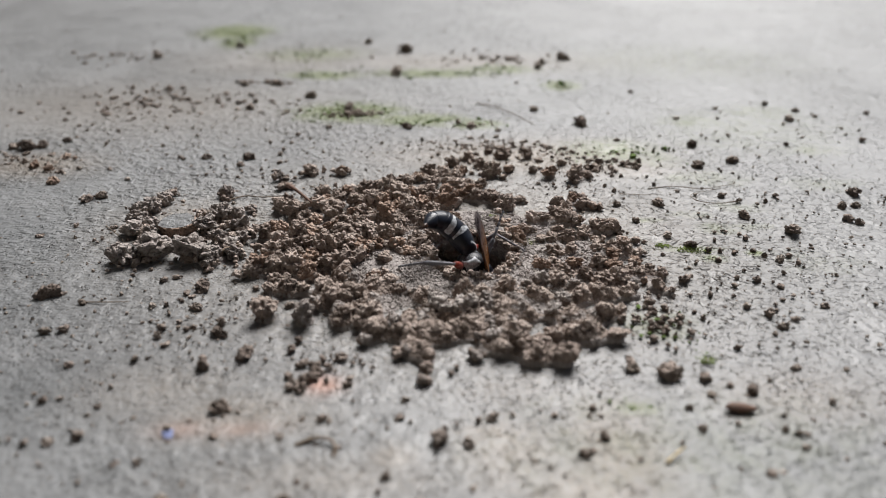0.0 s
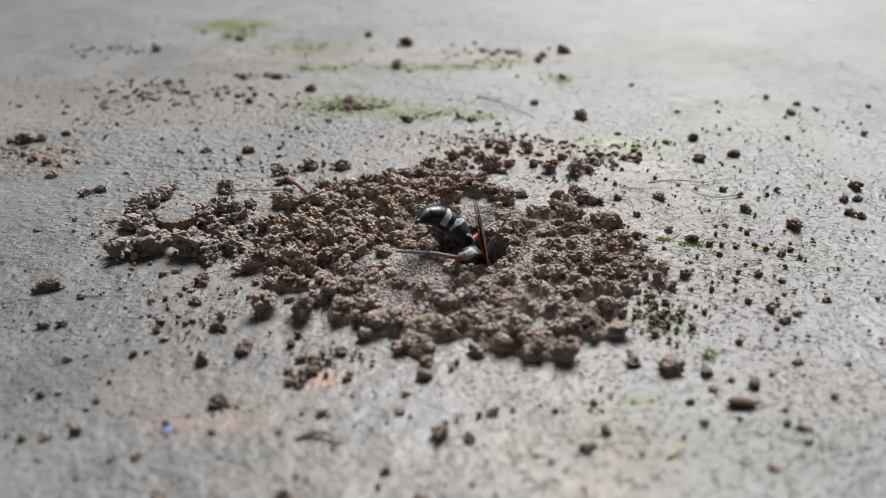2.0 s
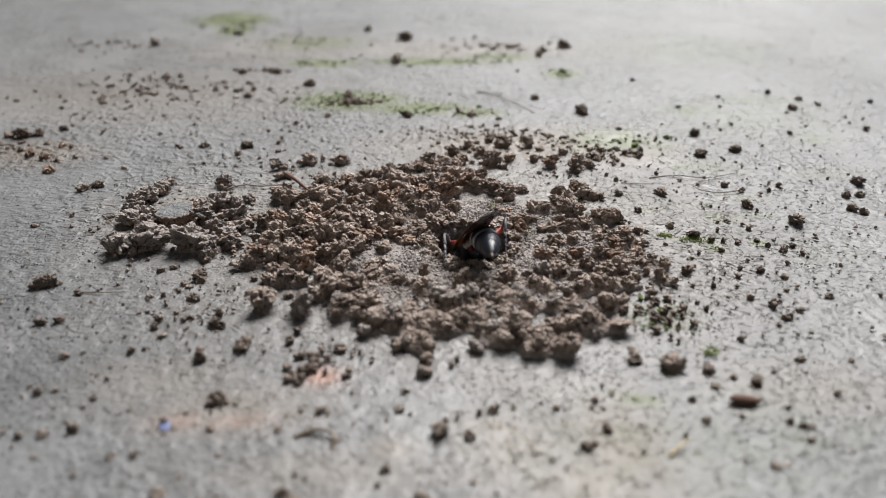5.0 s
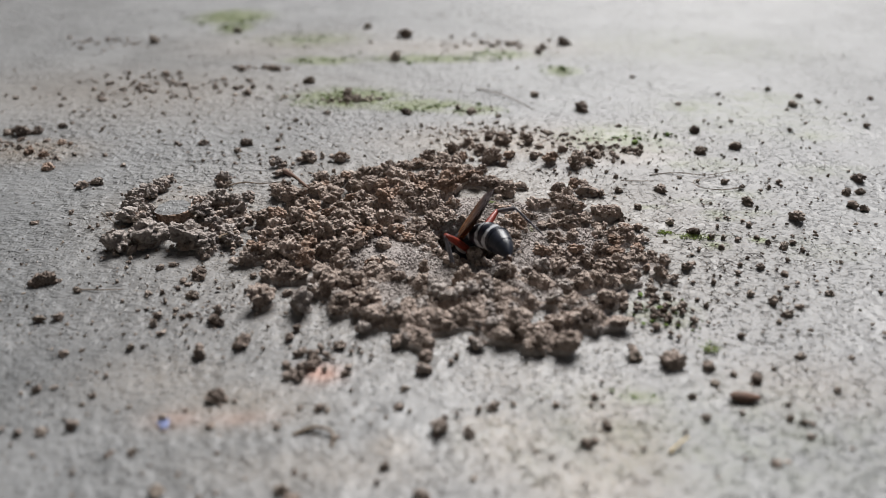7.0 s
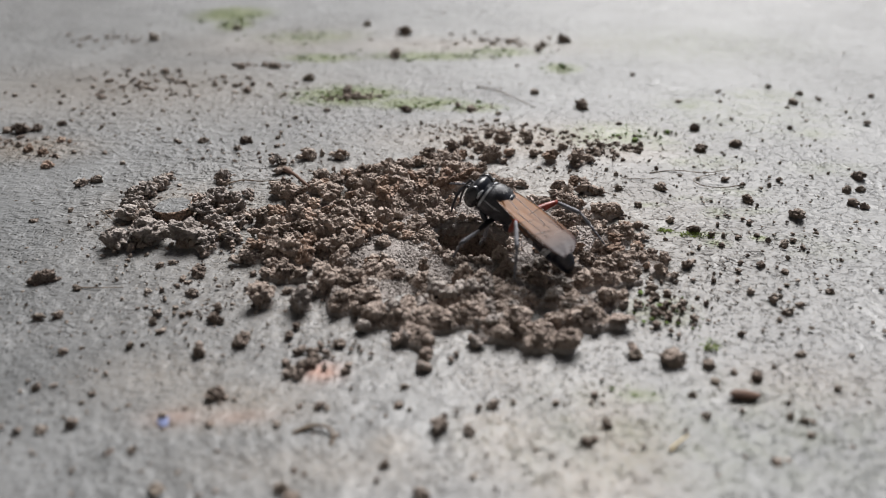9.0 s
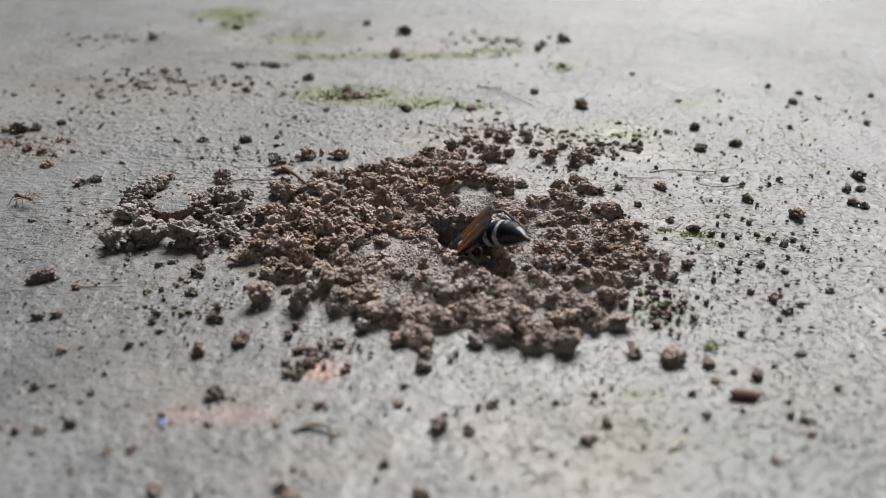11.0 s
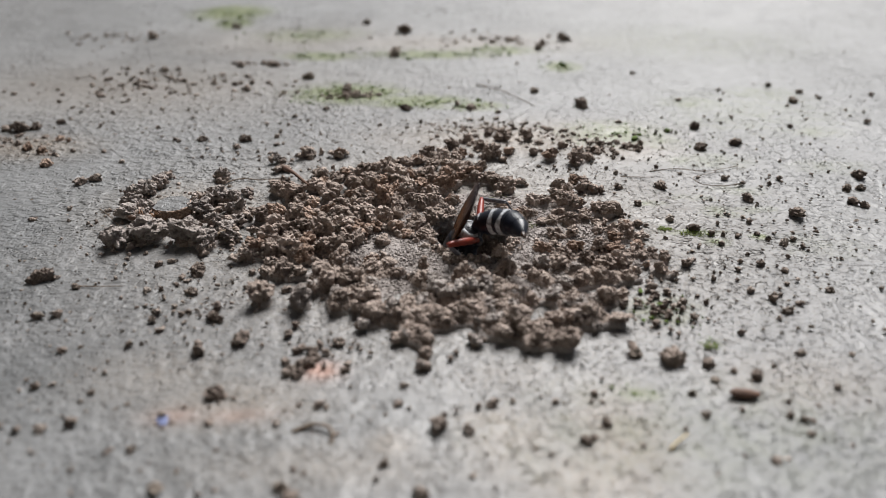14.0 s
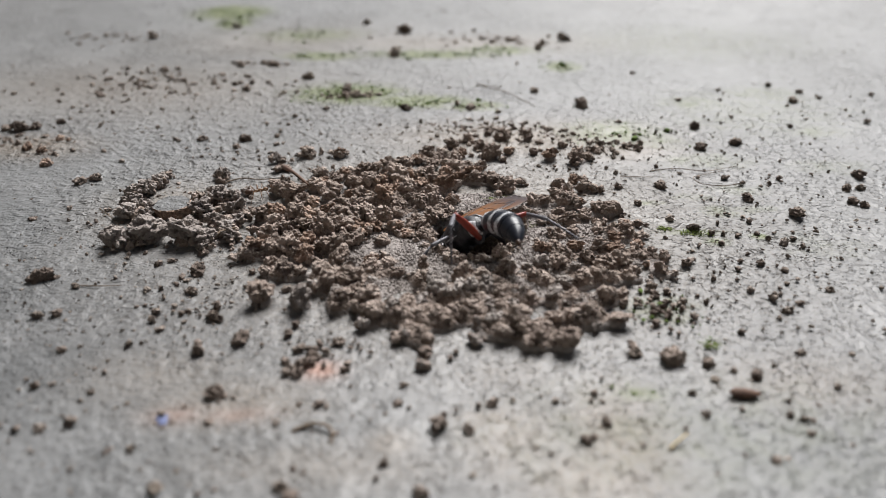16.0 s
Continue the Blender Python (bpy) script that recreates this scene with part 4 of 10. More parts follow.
# ---------------------------------------------------------------- the wasp (millimetres in its own space: x forward, y its left, z its back)
MM = 0.00112


def loft(bm, rings, sides=28, close=True):
    """Skin through rings of (x, z, half breadth, half height, mark). The back's faces take material 1 where the mark comes near 1."""
    made = []
    for x, zc, ry, rz, _ in rings:
        made.append([bm.verts.new((x * MM, math.cos(k * 2 * math.pi / sides) * ry * MM, (zc + math.sin(k * 2 * math.pi / sides) * rz) * MM)) for k in range(sides)])
    for i, (r0, r1) in enumerate(zip(made, made[1:])):
        mark = rings[i][4]
        for k in range(sides):
            f = bm.faces.new((r0[k], r0[(k + 1) % sides], r1[(k + 1) % sides], r1[k]))
            a = math.sin((k + 0.5) * 2 * math.pi / sides)
            c = abs(math.cos((k + 0.5) * 2 * math.pi / sides))
            if mark and a > -0.35 and mark > 0.68 + 0.17 * max(0.0, 1 - c / 0.75) + 0.012 * math.sin(k * 2.3):
                f.material_index = 1
    if close:
        bm.faces.new(made[0][::-1])
        bm.faces.new(made[-1])
    bmesh.ops.recalc_face_normals(bm, faces=bm.faces[:])


def ball(bm, centre, radii, turn=(0, 0, 0), u=20, v=12):
    m = pose(*[c * MM for c in centre], *turn) @ Matrix.Diagonal((*[r * MM for r in radii], 1))
    bmesh.ops.create_uvsphere(bm, u_segments=u, v_segments=v, radius=1.0, matrix=m)


def plate(bm, x0, x1, r0, r1, band, neck=0.55):
    """One plate of the abdomen from its joint at 0 backwards; its rounded front slips under the plate before."""
    length = x0 - x1
    rings = []
    for i in range(5):
        q = i / 5
        rings.append((neck * (1 - q), 0, r0 * 0.93 * math.sqrt(q * (2 - q)) + 0.04, (r0 * 0.93 * math.sqrt(q * (2 - q)) + 0.04) * 0.93, 0))
    steps = 30
    for i in range(steps + 1):
        q = i / steps
        r = (r0 + (r1 - r0) * (q if r1 < r0 else math.sin(q * math.pi / 2))) * (0.955 + 0.045 * min(1, q * 4))
        if r1 < 0.3:
            r = max(0.07, r0 * (1 - q ** 1.4) ** 0.82)
        mark = q + band if band is not None and q + band < 1.0 else 0
        rings.append((-length * q, 0, r, r * 0.93, mark if i < steps else 0))
    loft(bm, [(x, z, ry * SLIM, rz * SLIM, k) for x, z, ry, rz, k in rings], 32)


SLIM = 0.86
PLATES = [(0.0, -1.2, 0.42, 1.42, 0.0), (-1.13, -3.3, 1.42, 1.72, 0.06), (-3.22, -5.45, 1.70, 1.66, 0.26), (-5.36, -6.95, 1.60, 1.22, None), (-6.86, -8.95, 1.18, 0.1, None)]
LEGS = {"front": ((4.9, 0.75, -1.15), 2.2, 2.1, 2.9, False), "middle": ((2.9, 0.95, -1.35), 2.7, 2.8, 3.4, False), "hind": ((0.7, 1.15, -0.9), 4.7, 3.5, 4.1, True)}


def build_leg(wasp, which, side):
    """One leg: the thigh is the part; shin and foot hang from it."""
    hip, femur, tibia, tarsus, red = LEGS[which]
    bm = bmesh.new()
    n = 9
    thick = 0.42 if red else 0.34
    tube(bm, [(femur * MM * i / n, 0, 0.10 * MM * math.sin(math.pi * i / n)) for i in range(n + 1)],
         [MM * thick * (0.42 + 0.58 * math.sin(math.pi * (0.12 + 0.80 * i / n)) ** 0.8) for i in range(n + 1)], 12)
    leg = part("leg", bm, FEMUR_RED if red else CHITIN, wasp, f"{'orange-red thigh' if red else 'black thigh'} of the {which} leg")
    leg.location = (hip[0] * MM, hip[1] * side * MM, hip[2] * MM)
    bm = bmesh.new()
    tube(bm, [(tibia * MM * i / 7, 0, 0) for i in range(8)], [MM * r for r in (0.14, 0.19, 0.21, 0.23, 0.24, 0.25, 0.25, 0.17)], 10)
    rng = random.Random(len(which) + side)
    for i in range(12):
        x = tibia * MM * (0.25 + 0.72 * i / 11)
        a = rng.uniform(0, 6.3)
        d = Vector((0.45, math.cos(a), math.sin(a))) * (0.62 if i > 9 else 0.42) * MM
        tube(bm, [(x, 0, 0), tuple(Vector((x, 0, 0)) + d)], [0.04 * MM, 0.012 * MM], 5)
    shin = part("shin", bm, GREY_HAIR, leg, "dark grey spiny shin")
    shin.location = (femur * MM, 0, 0)
    bm = bmesh.new()
    x = 0.0
    for i, share in enumerate((0.40, 0.20, 0.15, 0.11, 0.14)):
        l = tarsus * share * MM
        w = (0.165 - 0.015 * i) * MM
        tube(bm, [(x, 0, 0), (x + l * 0.5, 0, 0), (x + l * 0.9, 0, 0), (x + l, 0, 0)], [w * 0.75, w * 0.9, w * 1.15, w * 0.7], 8)
        for sgn in (-1, 1):
            tube(bm, [(x + l * 0.85, 0, 0), (x + l * 0.85 + 0.22 * MM, sgn * 0.25 * MM, -0.05 * MM)], [0.03 * MM, 0.01 * MM], 5)
        x += l
    for sgn in (-1, 1):
        tube(bm, [(x, 0, 0), (x + 0.16 * MM, sgn * 0.10 * MM, 0), (x + 0.26 * MM, sgn * 0.13 * MM, -0.10 * MM)], [0.045 * MM, 0.03 * MM, 0.008 * MM], 5)
    foot = part("foot", bm, GREY_HAIR, leg, "thin jointed grey foot")
    foot.location = ((femur + tibia) * MM, 0, 0)
    return leg, shin, foot


def wing_outline(s, length, width, lobe):
    """Front and hind edge of a wing at the share s of its length."""
    front = 0.16 * width * math.sin(math.pi * s) ** 0.7
    hind = width * (0.10 + 0.90 * math.sin(math.pi * min(1, 0.08 + s * lobe)) ** 0.9)
    if s > 0.8:
        q = (s - 0.8) / 0.2
        k = math.sqrt(max(0.0, 1 - q * q))
        front, hind = front * k - 0.10 * width * (1 - k), hind * k - 0.10 * width * (1 - k) * -1
    return front, -hind


def wing_mesh(length, width, side, lobe=0.62, sag=0.18):
    bm = bmesh.new()
    nx, ny = 26, 9
    grid = []
    for i in range(nx + 1):
        s = i / nx
        a, b = wing_outline(s, length, width, lobe)
        row = []
        for j in range(ny + 1):
            q = j / ny
            y = a + (b - a) * q
            z = sag * math.sin(math.pi * s) * (1 - 1.2 * q) + 0.05 * math.sin(q * 19) * min(1, s * 4) - 0.25 * s * s
            row.append(bm.verts.new((-length * s * MM, y * side * MM, z * MM)))
        grid.append(row)
    for i in range(nx):
        for j in range(ny):
            bm.faces.new((grid[i][j], grid[i + 1][j], grid[i + 1][j + 1], grid[i][j + 1]))
    bmesh.ops.recalc_face_normals(bm, faces=bm.faces[:])
    bmesh.ops.solidify(bm, geom=bm.faces[:], thickness=0.022 * MM)
    return bm


def build_wing(wasp, side):
    wing = part("wing", wing_mesh(10.3, 3.6, side), WING, wasp, "smoky brown see-through wing with amber base")
    wing.location = (3.7 * MM, 1.2 * side * MM, 1.45 * MM)
    hind = part("hind_wing", wing_mesh(6.9, 2.4, side, 0.7, 0.1), WING, wing)
    hind.location = (-0.7 * MM, -0.30 * side * MM, -0.16 * MM)
    # veins: front edge, two long ones and two cross veins
    for q, reach in ((0.0, 0.94), (0.30, 0.72), (0.62, 0.60)):
        pts, rad = [], []
        for i in range(15):
            s = reach * i / 14
            a, b = wing_outline(s, 10.3, 3.6, 0.62)
            z = 0.18 * math.sin(math.pi * s) * (1 - 1.2 * q) + 0.05 * math.sin(q * 19) * min(1, s * 4) - 0.25 * s * s
            pts.append((-10.3 * s * MM, (a + (b - a) * q) * side * MM, (z + 0.02) * MM))
            rad.append((0.085 - 0.05 * i / 14) * MM)
        bm = bmesh.new()
        tube(bm, pts, rad, 6)
        part("vein", bm, VEIN, wing)
    for s in (0.42, 0.62):
        a, b = wing_outline(s, 10.3, 3.6, 0.62)
        pts = []
        for i in range(6):
            q = 0.02 + 0.58 * i / 5
            z = 0.18 * math.sin(math.pi * s) * (1 - 1.2 * q) + 0.05 * math.sin(q * 19) - 0.25 * s * s
            pts.append(((-10.3 * s - 0.35 * q) * MM, (a + (b - a) * q) * side * MM, (z + 0.02) * MM))
        bm = bmesh.new()
        tube(bm, pts, [0.035 * MM] * 6, 6)
        part("vein", bm, VEIN, wing)
    return wing


def build_wasp():
    wasp = tagged(new("digger_wasp"), "black digger wasp with white bands and orange-red thighs digging", "wasp")
    rig = {"wasp": wasp}
    # thorax with the sloping rear, shield plates and hip lumps
    bm = bmesh.new()
    loft(bm, [(-0.05, 0.0, 0.26, 0.26, 0), (0.15, 0.02, 0.75, 0.70, 0), (0.5, 0.05, 1.12, 1.05, 0), (1.0, 0.10, 1.35, 1.32, 0), (1.6, 0.14, 1.46, 1.50, 0), (2.15, 0.16, 1.50, 1.58, 0),
              (2.25, 0.16, 1.46, 1.52, 0), (2.6, 0.18, 1.56, 1.68, 0), (3.3, 0.20, 1.66, 1.80, 0), (4.1, 0.18, 1.66, 1.80, 0), (4.7, 0.12, 1.56, 1.66, 0), (5.05, 0.06, 1.36, 1.44, 0)], 32)
    for x, s in ((1.0, 1), (1.0, -1), (2.9, 1), (2.9, -1), (4.9, 1), (4.9, -1)):
        ball(bm, (x + 0.1, 0.78 * s, -1.0), (0.62, 0.48, 0.55), (0, 0, 0), 14, 8)
    bmesh.ops.scale(bm, vec=(1, 1.12, 1.06), verts=bm.verts[:])
    thorax = part("thorax", bm, CHITIN_MATT, wasp, "downy black thorax")
    bm = bmesh.new()
    loft(bm, [(2.15, 0.98, 0.75, 0.72, 0), (2.4, 1.06, 0.95, 0.86, 0), (2.75, 1.10, 0.98, 0.86, 0), (2.95, 1.06, 0.80, 0.78, 0)], 20)
    bmesh.ops.scale(bm, vec=(1, 1.12, 1.06), verts=bm.verts[:])
    part("shield_plate", bm, CHITIN, thorax, "glossy black shield plate")
    bm = bmesh.new()
    loft(bm, [(0.20, 0.06, 0.90, 0.86, 0), (0.42, 0.08, 1.14, 1.09, 0), (0.75, 0.10, 1.30, 1.25, 0), (1.10, 0.12, 1.41, 1.39, 0)], 36)
    bmesh.ops.delete(bm, geom=[f for f in bm.faces if len(f.verts) > 4 or abs(f.calc_center_median().y) < (0.40 + 0.35 * f.calc_center_median().x / MM) * MM
                               or f.calc_center_median().z < (-0.75 + 0.35 * f.calc_center_median().x / MM) * MM], context="FACES")
    bmesh.ops.translate(bm, verts=bm.verts[:], vec=(0.0, 0, 0.02 * MM))
    bmesh.ops.solidify(bm, geom=bm.faces[:], thickness=0.05 * MM)
    bmesh.ops.scale(bm, vec=(1, 1.12, 1.06), verts=bm.verts[:])
    part("hair_patch", bm, SILVER, thorax, "silvery hair patch")
    # collar with pale hind margin
    bm = bmesh.new()
    loft(bm, [(4.85, 0.10, 1.52, 1.58, 0.78), (5.0, 0.08, 1.54, 1.56, 0.78), (5.12, 0.06, 1.46, 1.46, 0), (5.5, -0.02, 1.25, 1.15, 0), (5.85, -0.08, 0.80, 0.75, 0), (6.0, -0.1, 0.5, 0.5, 0)], 28)
    bmesh.ops.scale(bm, vec=(1, 1.12, 1.06), verts=bm.verts[:])
    part("collar", bm, [CHITIN, SILVER], wasp, "black collar with pale silver rim")
    # head
    bm = bmesh.new()
    ball(bm, (0.62, 0, -0.25), (0.88, 1.80, 1.42), (0, 12, 0), 26, 16)
    ball(bm, (1.18, 0, -0.80), (0.42, 0.80, 0.50), (0, 30, 0), 16, 10)
    head = part("head", bm, CHITIN, wasp, "broad glossy black head")
    head.location = (5.2 * MM, 0, 0.05 * MM)
    head.scale = (1.12, 1.12, 1.12)
    for s in (1, -1):
        bm = bmesh.new()
        ball(bm, (0.74, 1.26 * s, -0.18), (0.80, 0.68, 1.20), (8 * s, 12, 0), 20, 14)
        part("eye", bm, EYE, head, "large dark compound eye")
        bm = bmesh.new()
        pts = [(1.35, 0.30, -0.45), (1.75, 0.42, -0.30), (1.98, 0.48, -0.42), (2.15, 0.58, -1.0), (2.2, 0.70, -1.8), (2.15, 0.76, -2.6), (2.05, 0.80, -3.4), (1.85, 0.78, -4.2)]
        tube(bm, [(x * MM, y * s * MM, z * MM) for x, y, z in pts], [r * MM for r in (0.17, 0.17, 0.12, 0.15, 0.15, 0.14, 0.12, 0.07)], 9)
        part("antenna", bm, CHITIN_MATT, head, "black drooping antenna")
        bm = bmesh.new()
        pts = [(1.1, 0.62, -1.05), (1.35, 0.70, -1.45), (1.5, 0.45, -1.85), (1.5, 0.08, -2.05)]
        tube(bm, [(x * MM, y * s * MM, z * MM) for x, y, z in pts], [r * MM for r in (0.24, 0.20, 0.14, 0.04)], 9)
        part("jaw", bm, VEIN, head, "dark brown curved jaw")
        bm = bmesh.new()
        ball(bm, (1.10, 0.55 * s, -0.55), (0.32, 0.30, 0.42), (0, 25, 0), 12, 8)
        part("face_hair", bm, SILVER, head, "silvery face hair")
    # abdomen: the first plate carries the others, which curl one after the other
    bm = bmesh.new()
    tube(bm, [(0.35 * MM, 0, 0), (0.0, 0, 0), (-0.35 * MM, 0, 0)], [0.24 * MM, 0.22 * MM, 0.40 * MM], 12)
    plate(bm, *PLATES[0], neck=0.1)
    abdomen = part("abdomen", bm, [CHITIN_SATIN, SILVER], wasp, "glossy black abdomen with white hair bands")
    for s in (1, -1):
        # pale rim behind each eye and streak along the side of the thorax
        bm = bmesh.new()
        tube(bm, [((0.20 + 0.10 * math.sin(a)) * MM, s * (0.95 + 0.62 * math.sin(a)) * MM, (-0.22 + 1.36 * math.cos(a)) * MM) for a in (0.15, 0.5, 0.9, 1.3, 1.7, 2.1, 2.5)],
             [q * MM for q in (0.05, 0.12, 0.15, 0.15, 0.15, 0.12, 0.05)], 8, 0.6)
        part("eye_rim", bm, SILVER, head, "pale silver rim behind the eye")
        bm = bmesh.new()
        tube(bm, [(x * MM, s * y * MM, z * MM) for x, y, z in ((4.75, 1.60, 0.75), (4.1, 1.72, 0.80), (3.4, 1.74, 0.82), (2.7, 1.64, 0.80))], [q * MM for q in (0.05, 0.13, 0.13, 0.05)], 8, 0.7)
        part("hair_streak", bm, SILVER, thorax, "pale silver hair streak")
    rig.update(head=head, abdomen=abdomen)
    for i, p in enumerate(PLATES[1:]):
        bm = bmesh.new()
        plate(bm, *p)
        if p is PLATES[-1]:
            # the bare brown point of the tail
            before, end = set(bm.faces), p[1] - p[0]
            tube(bm, [(q * MM, 0, z * MM) for q, z in ((end + 0.45, 0.0), (end + 0.1, -0.02), (end - 0.15, -0.08), (end - 0.40, -0.22))], [q * MM for q in (0.30, 0.26, 0.16, 0.04)], 10)
            for f in bm.faces:
                f.material_index = f.material_index if f in before else 2
        ob = part("abdomen_plate", bm, [CHITIN_SATIN, SILVER, VEIN], abdomen, "black plate with white hair band" if p[4] is not None else "plain black plate")
        ob.location = (p[0] * MM, 0, 0)
        rig[f"plate_{i}"] = ob
    for side, s in (("left", 1), ("right", -1)):
        rig["wing_" + side] = build_wing(wasp, s)
        for which in LEGS:
            rig[f"{which}_{side}"], rig[f"{which}_{side}_shin"], rig[f"{which}_{side}_foot"] = build_leg(wasp, which, s)
    return rig


RIG = build_wasp()


def build_ant():
    """A small long-legged ant; millimetres: x forward, z up from its feet."""
    ant = tagged(new("ant"), "small orange-brown long-legged ant walking over cement and clods", "ant")
    k = 0.001

    def lump(name, spots, material, label):
        bm = bmesh.new()
        for c, r in spots:
            bmesh.ops.create_uvsphere(bm, u_segments=14, v_segments=9, radius=1.0, matrix=Matrix.Translation([v * k for v in c]) @ Matrix.Diagonal((*[v * k for v in r], 1)))
        return part(name, bm, material, ant, label)
    head = lump("head", [((1.45, 0, 0.95), (0.42, 0.34, 0.30))], AMBER, "amber head")
    lump("thorax", [((0.72, 0, 0.95), (0.42, 0.24, 0.24)), ((0.18, 0, 0.90), (0.36, 0.20, 0.20)), ((-0.30, 0, 0.92), (0.13, 0.12, 0.18))], AMBER, "slender amber thorax")
    lump("gaster", [((-0.95, 0, 0.95), (0.62, 0.42, 0.40))], AMBER_DARK, "darker brown gaster")
    for s in (1, -1):
        bm = bmesh.new()
        tube(bm, [(1.70 * k, 0.12 * s * k, 1.05 * k), (2.15 * k, 0.42 * s * k, 1.45 * k), (2.75 * k, 0.50 * s * k, 1.10 * k)], [0.05 * k, 0.05 * k, 0.035 * k], 6)
        part("antenna", bm, AMBER, head)
    legs = []
    for x, reach, fore in ((0.85, 1.35, 0.9), (0.45, 1.55, 0.0), (0.10, 1.65, -1.1)):
        for s in (1, -1):
            bm = bmesh.new()
            tube(bm, [(0, 0, 0), (fore * 0.45 * k, 0.65 * reach * s * k, 0.55 * k), (fore * 0.8 * k, 0.95 * reach * s * k, -0.25 * k), (fore * 1.1 * k, 1.2 * reach * s * k, -0.78 * k)],
                 [0.075 * k, 0.065 * k, 0.05 * k, 0.025 * k], 6)
            leg = part("leg", bm, AMBER, ant)
            leg.location = (x * k, 0.15 * s * k, 0.82 * k)
            legs.append(leg)
    return ant, legs


AMBER = plain_material("amber_cuticle", (0.20, 0.105, 0.050), 0.4, 0.5, 0.3, 2500)
AMBER_DARK = plain_material("brown_cuticle", (0.075, 0.040, 0.024), 0.35, 0.5, 0.3, 2500)
ANT, ANT_LEGS = build_ant()


def ant_moves():
    """Its way in seconds, millimetres and the heading in degrees; the legs swing three and three while it walks."""
    way = [(0, -96.0, 30.0, 0.3, -27), (9.6, -88.0, 26.0, 0.3, -25), (11.3, -58.9, 13.0, 0.3, -24), (11.5, -58.2, 13.0, 0.3, -50), (11.7, -56.4, 8.4, 0.3, -63),
           (11.9, -54.2, 5.0, 0.3, -40), (12.1, -53.9, 5.1, 0.3, -10), (12.2, -53.2, 5.0, 0.3, -8), (12.3, -51.9, 4.5, 0.3, -9), (12.4, -50.5, 4.5, 0.3, -5),
           (12.6, -49.2, 4.2, 0.3, 10), (12.8, -47.5, 5.3, 0.4, 13)]
    way += [(13, -46.3, 4.9, 0.6, 8), (13.2, -44.4, 5.5, 0.6, 4), (13.5, -43.5, 5.1, 0.8, -10), (13.8, -42.9, 4.7, 1.2, 0), (14.1, -41.8, 5.1, 1.8, 20), (14.2, -41.4, 5.4, 1.9, 12),
            (14.5, -39.1, 5.5, 2.0, -6), (14.8, -35.6, 4.8, 2.2, 2), (15, -33.8, 5.7, 2.2, 38), (15.3, -33.3, 6.6, 2.2, 70), (15.6, -32.4, 11.8, 1.9, 68), (15.9, -30.4, 15.2, 0.5, 50), (16, -29.8, 15.5, 0.4, 25)]
    walk(ANT, [(t, pose(x * 0.001, y * 0.001, z * 0.001, 0, 0, a)) for t, x, y, z, a in way])
    for i, leg in enumerate(ANT_LEGS):
        sign = 1 if i in (0, 3, 4) else -1
        rest = tuple(leg.location)
        rows = [(0, pose(*rest)), (11.2, pose(*rest))]
        for n in range(113, 161):
            rows.append((n / 10, pose(*rest, 0, 0, sign * 16 * math.sin(n * 2.1))))
        walk(leg, rows)


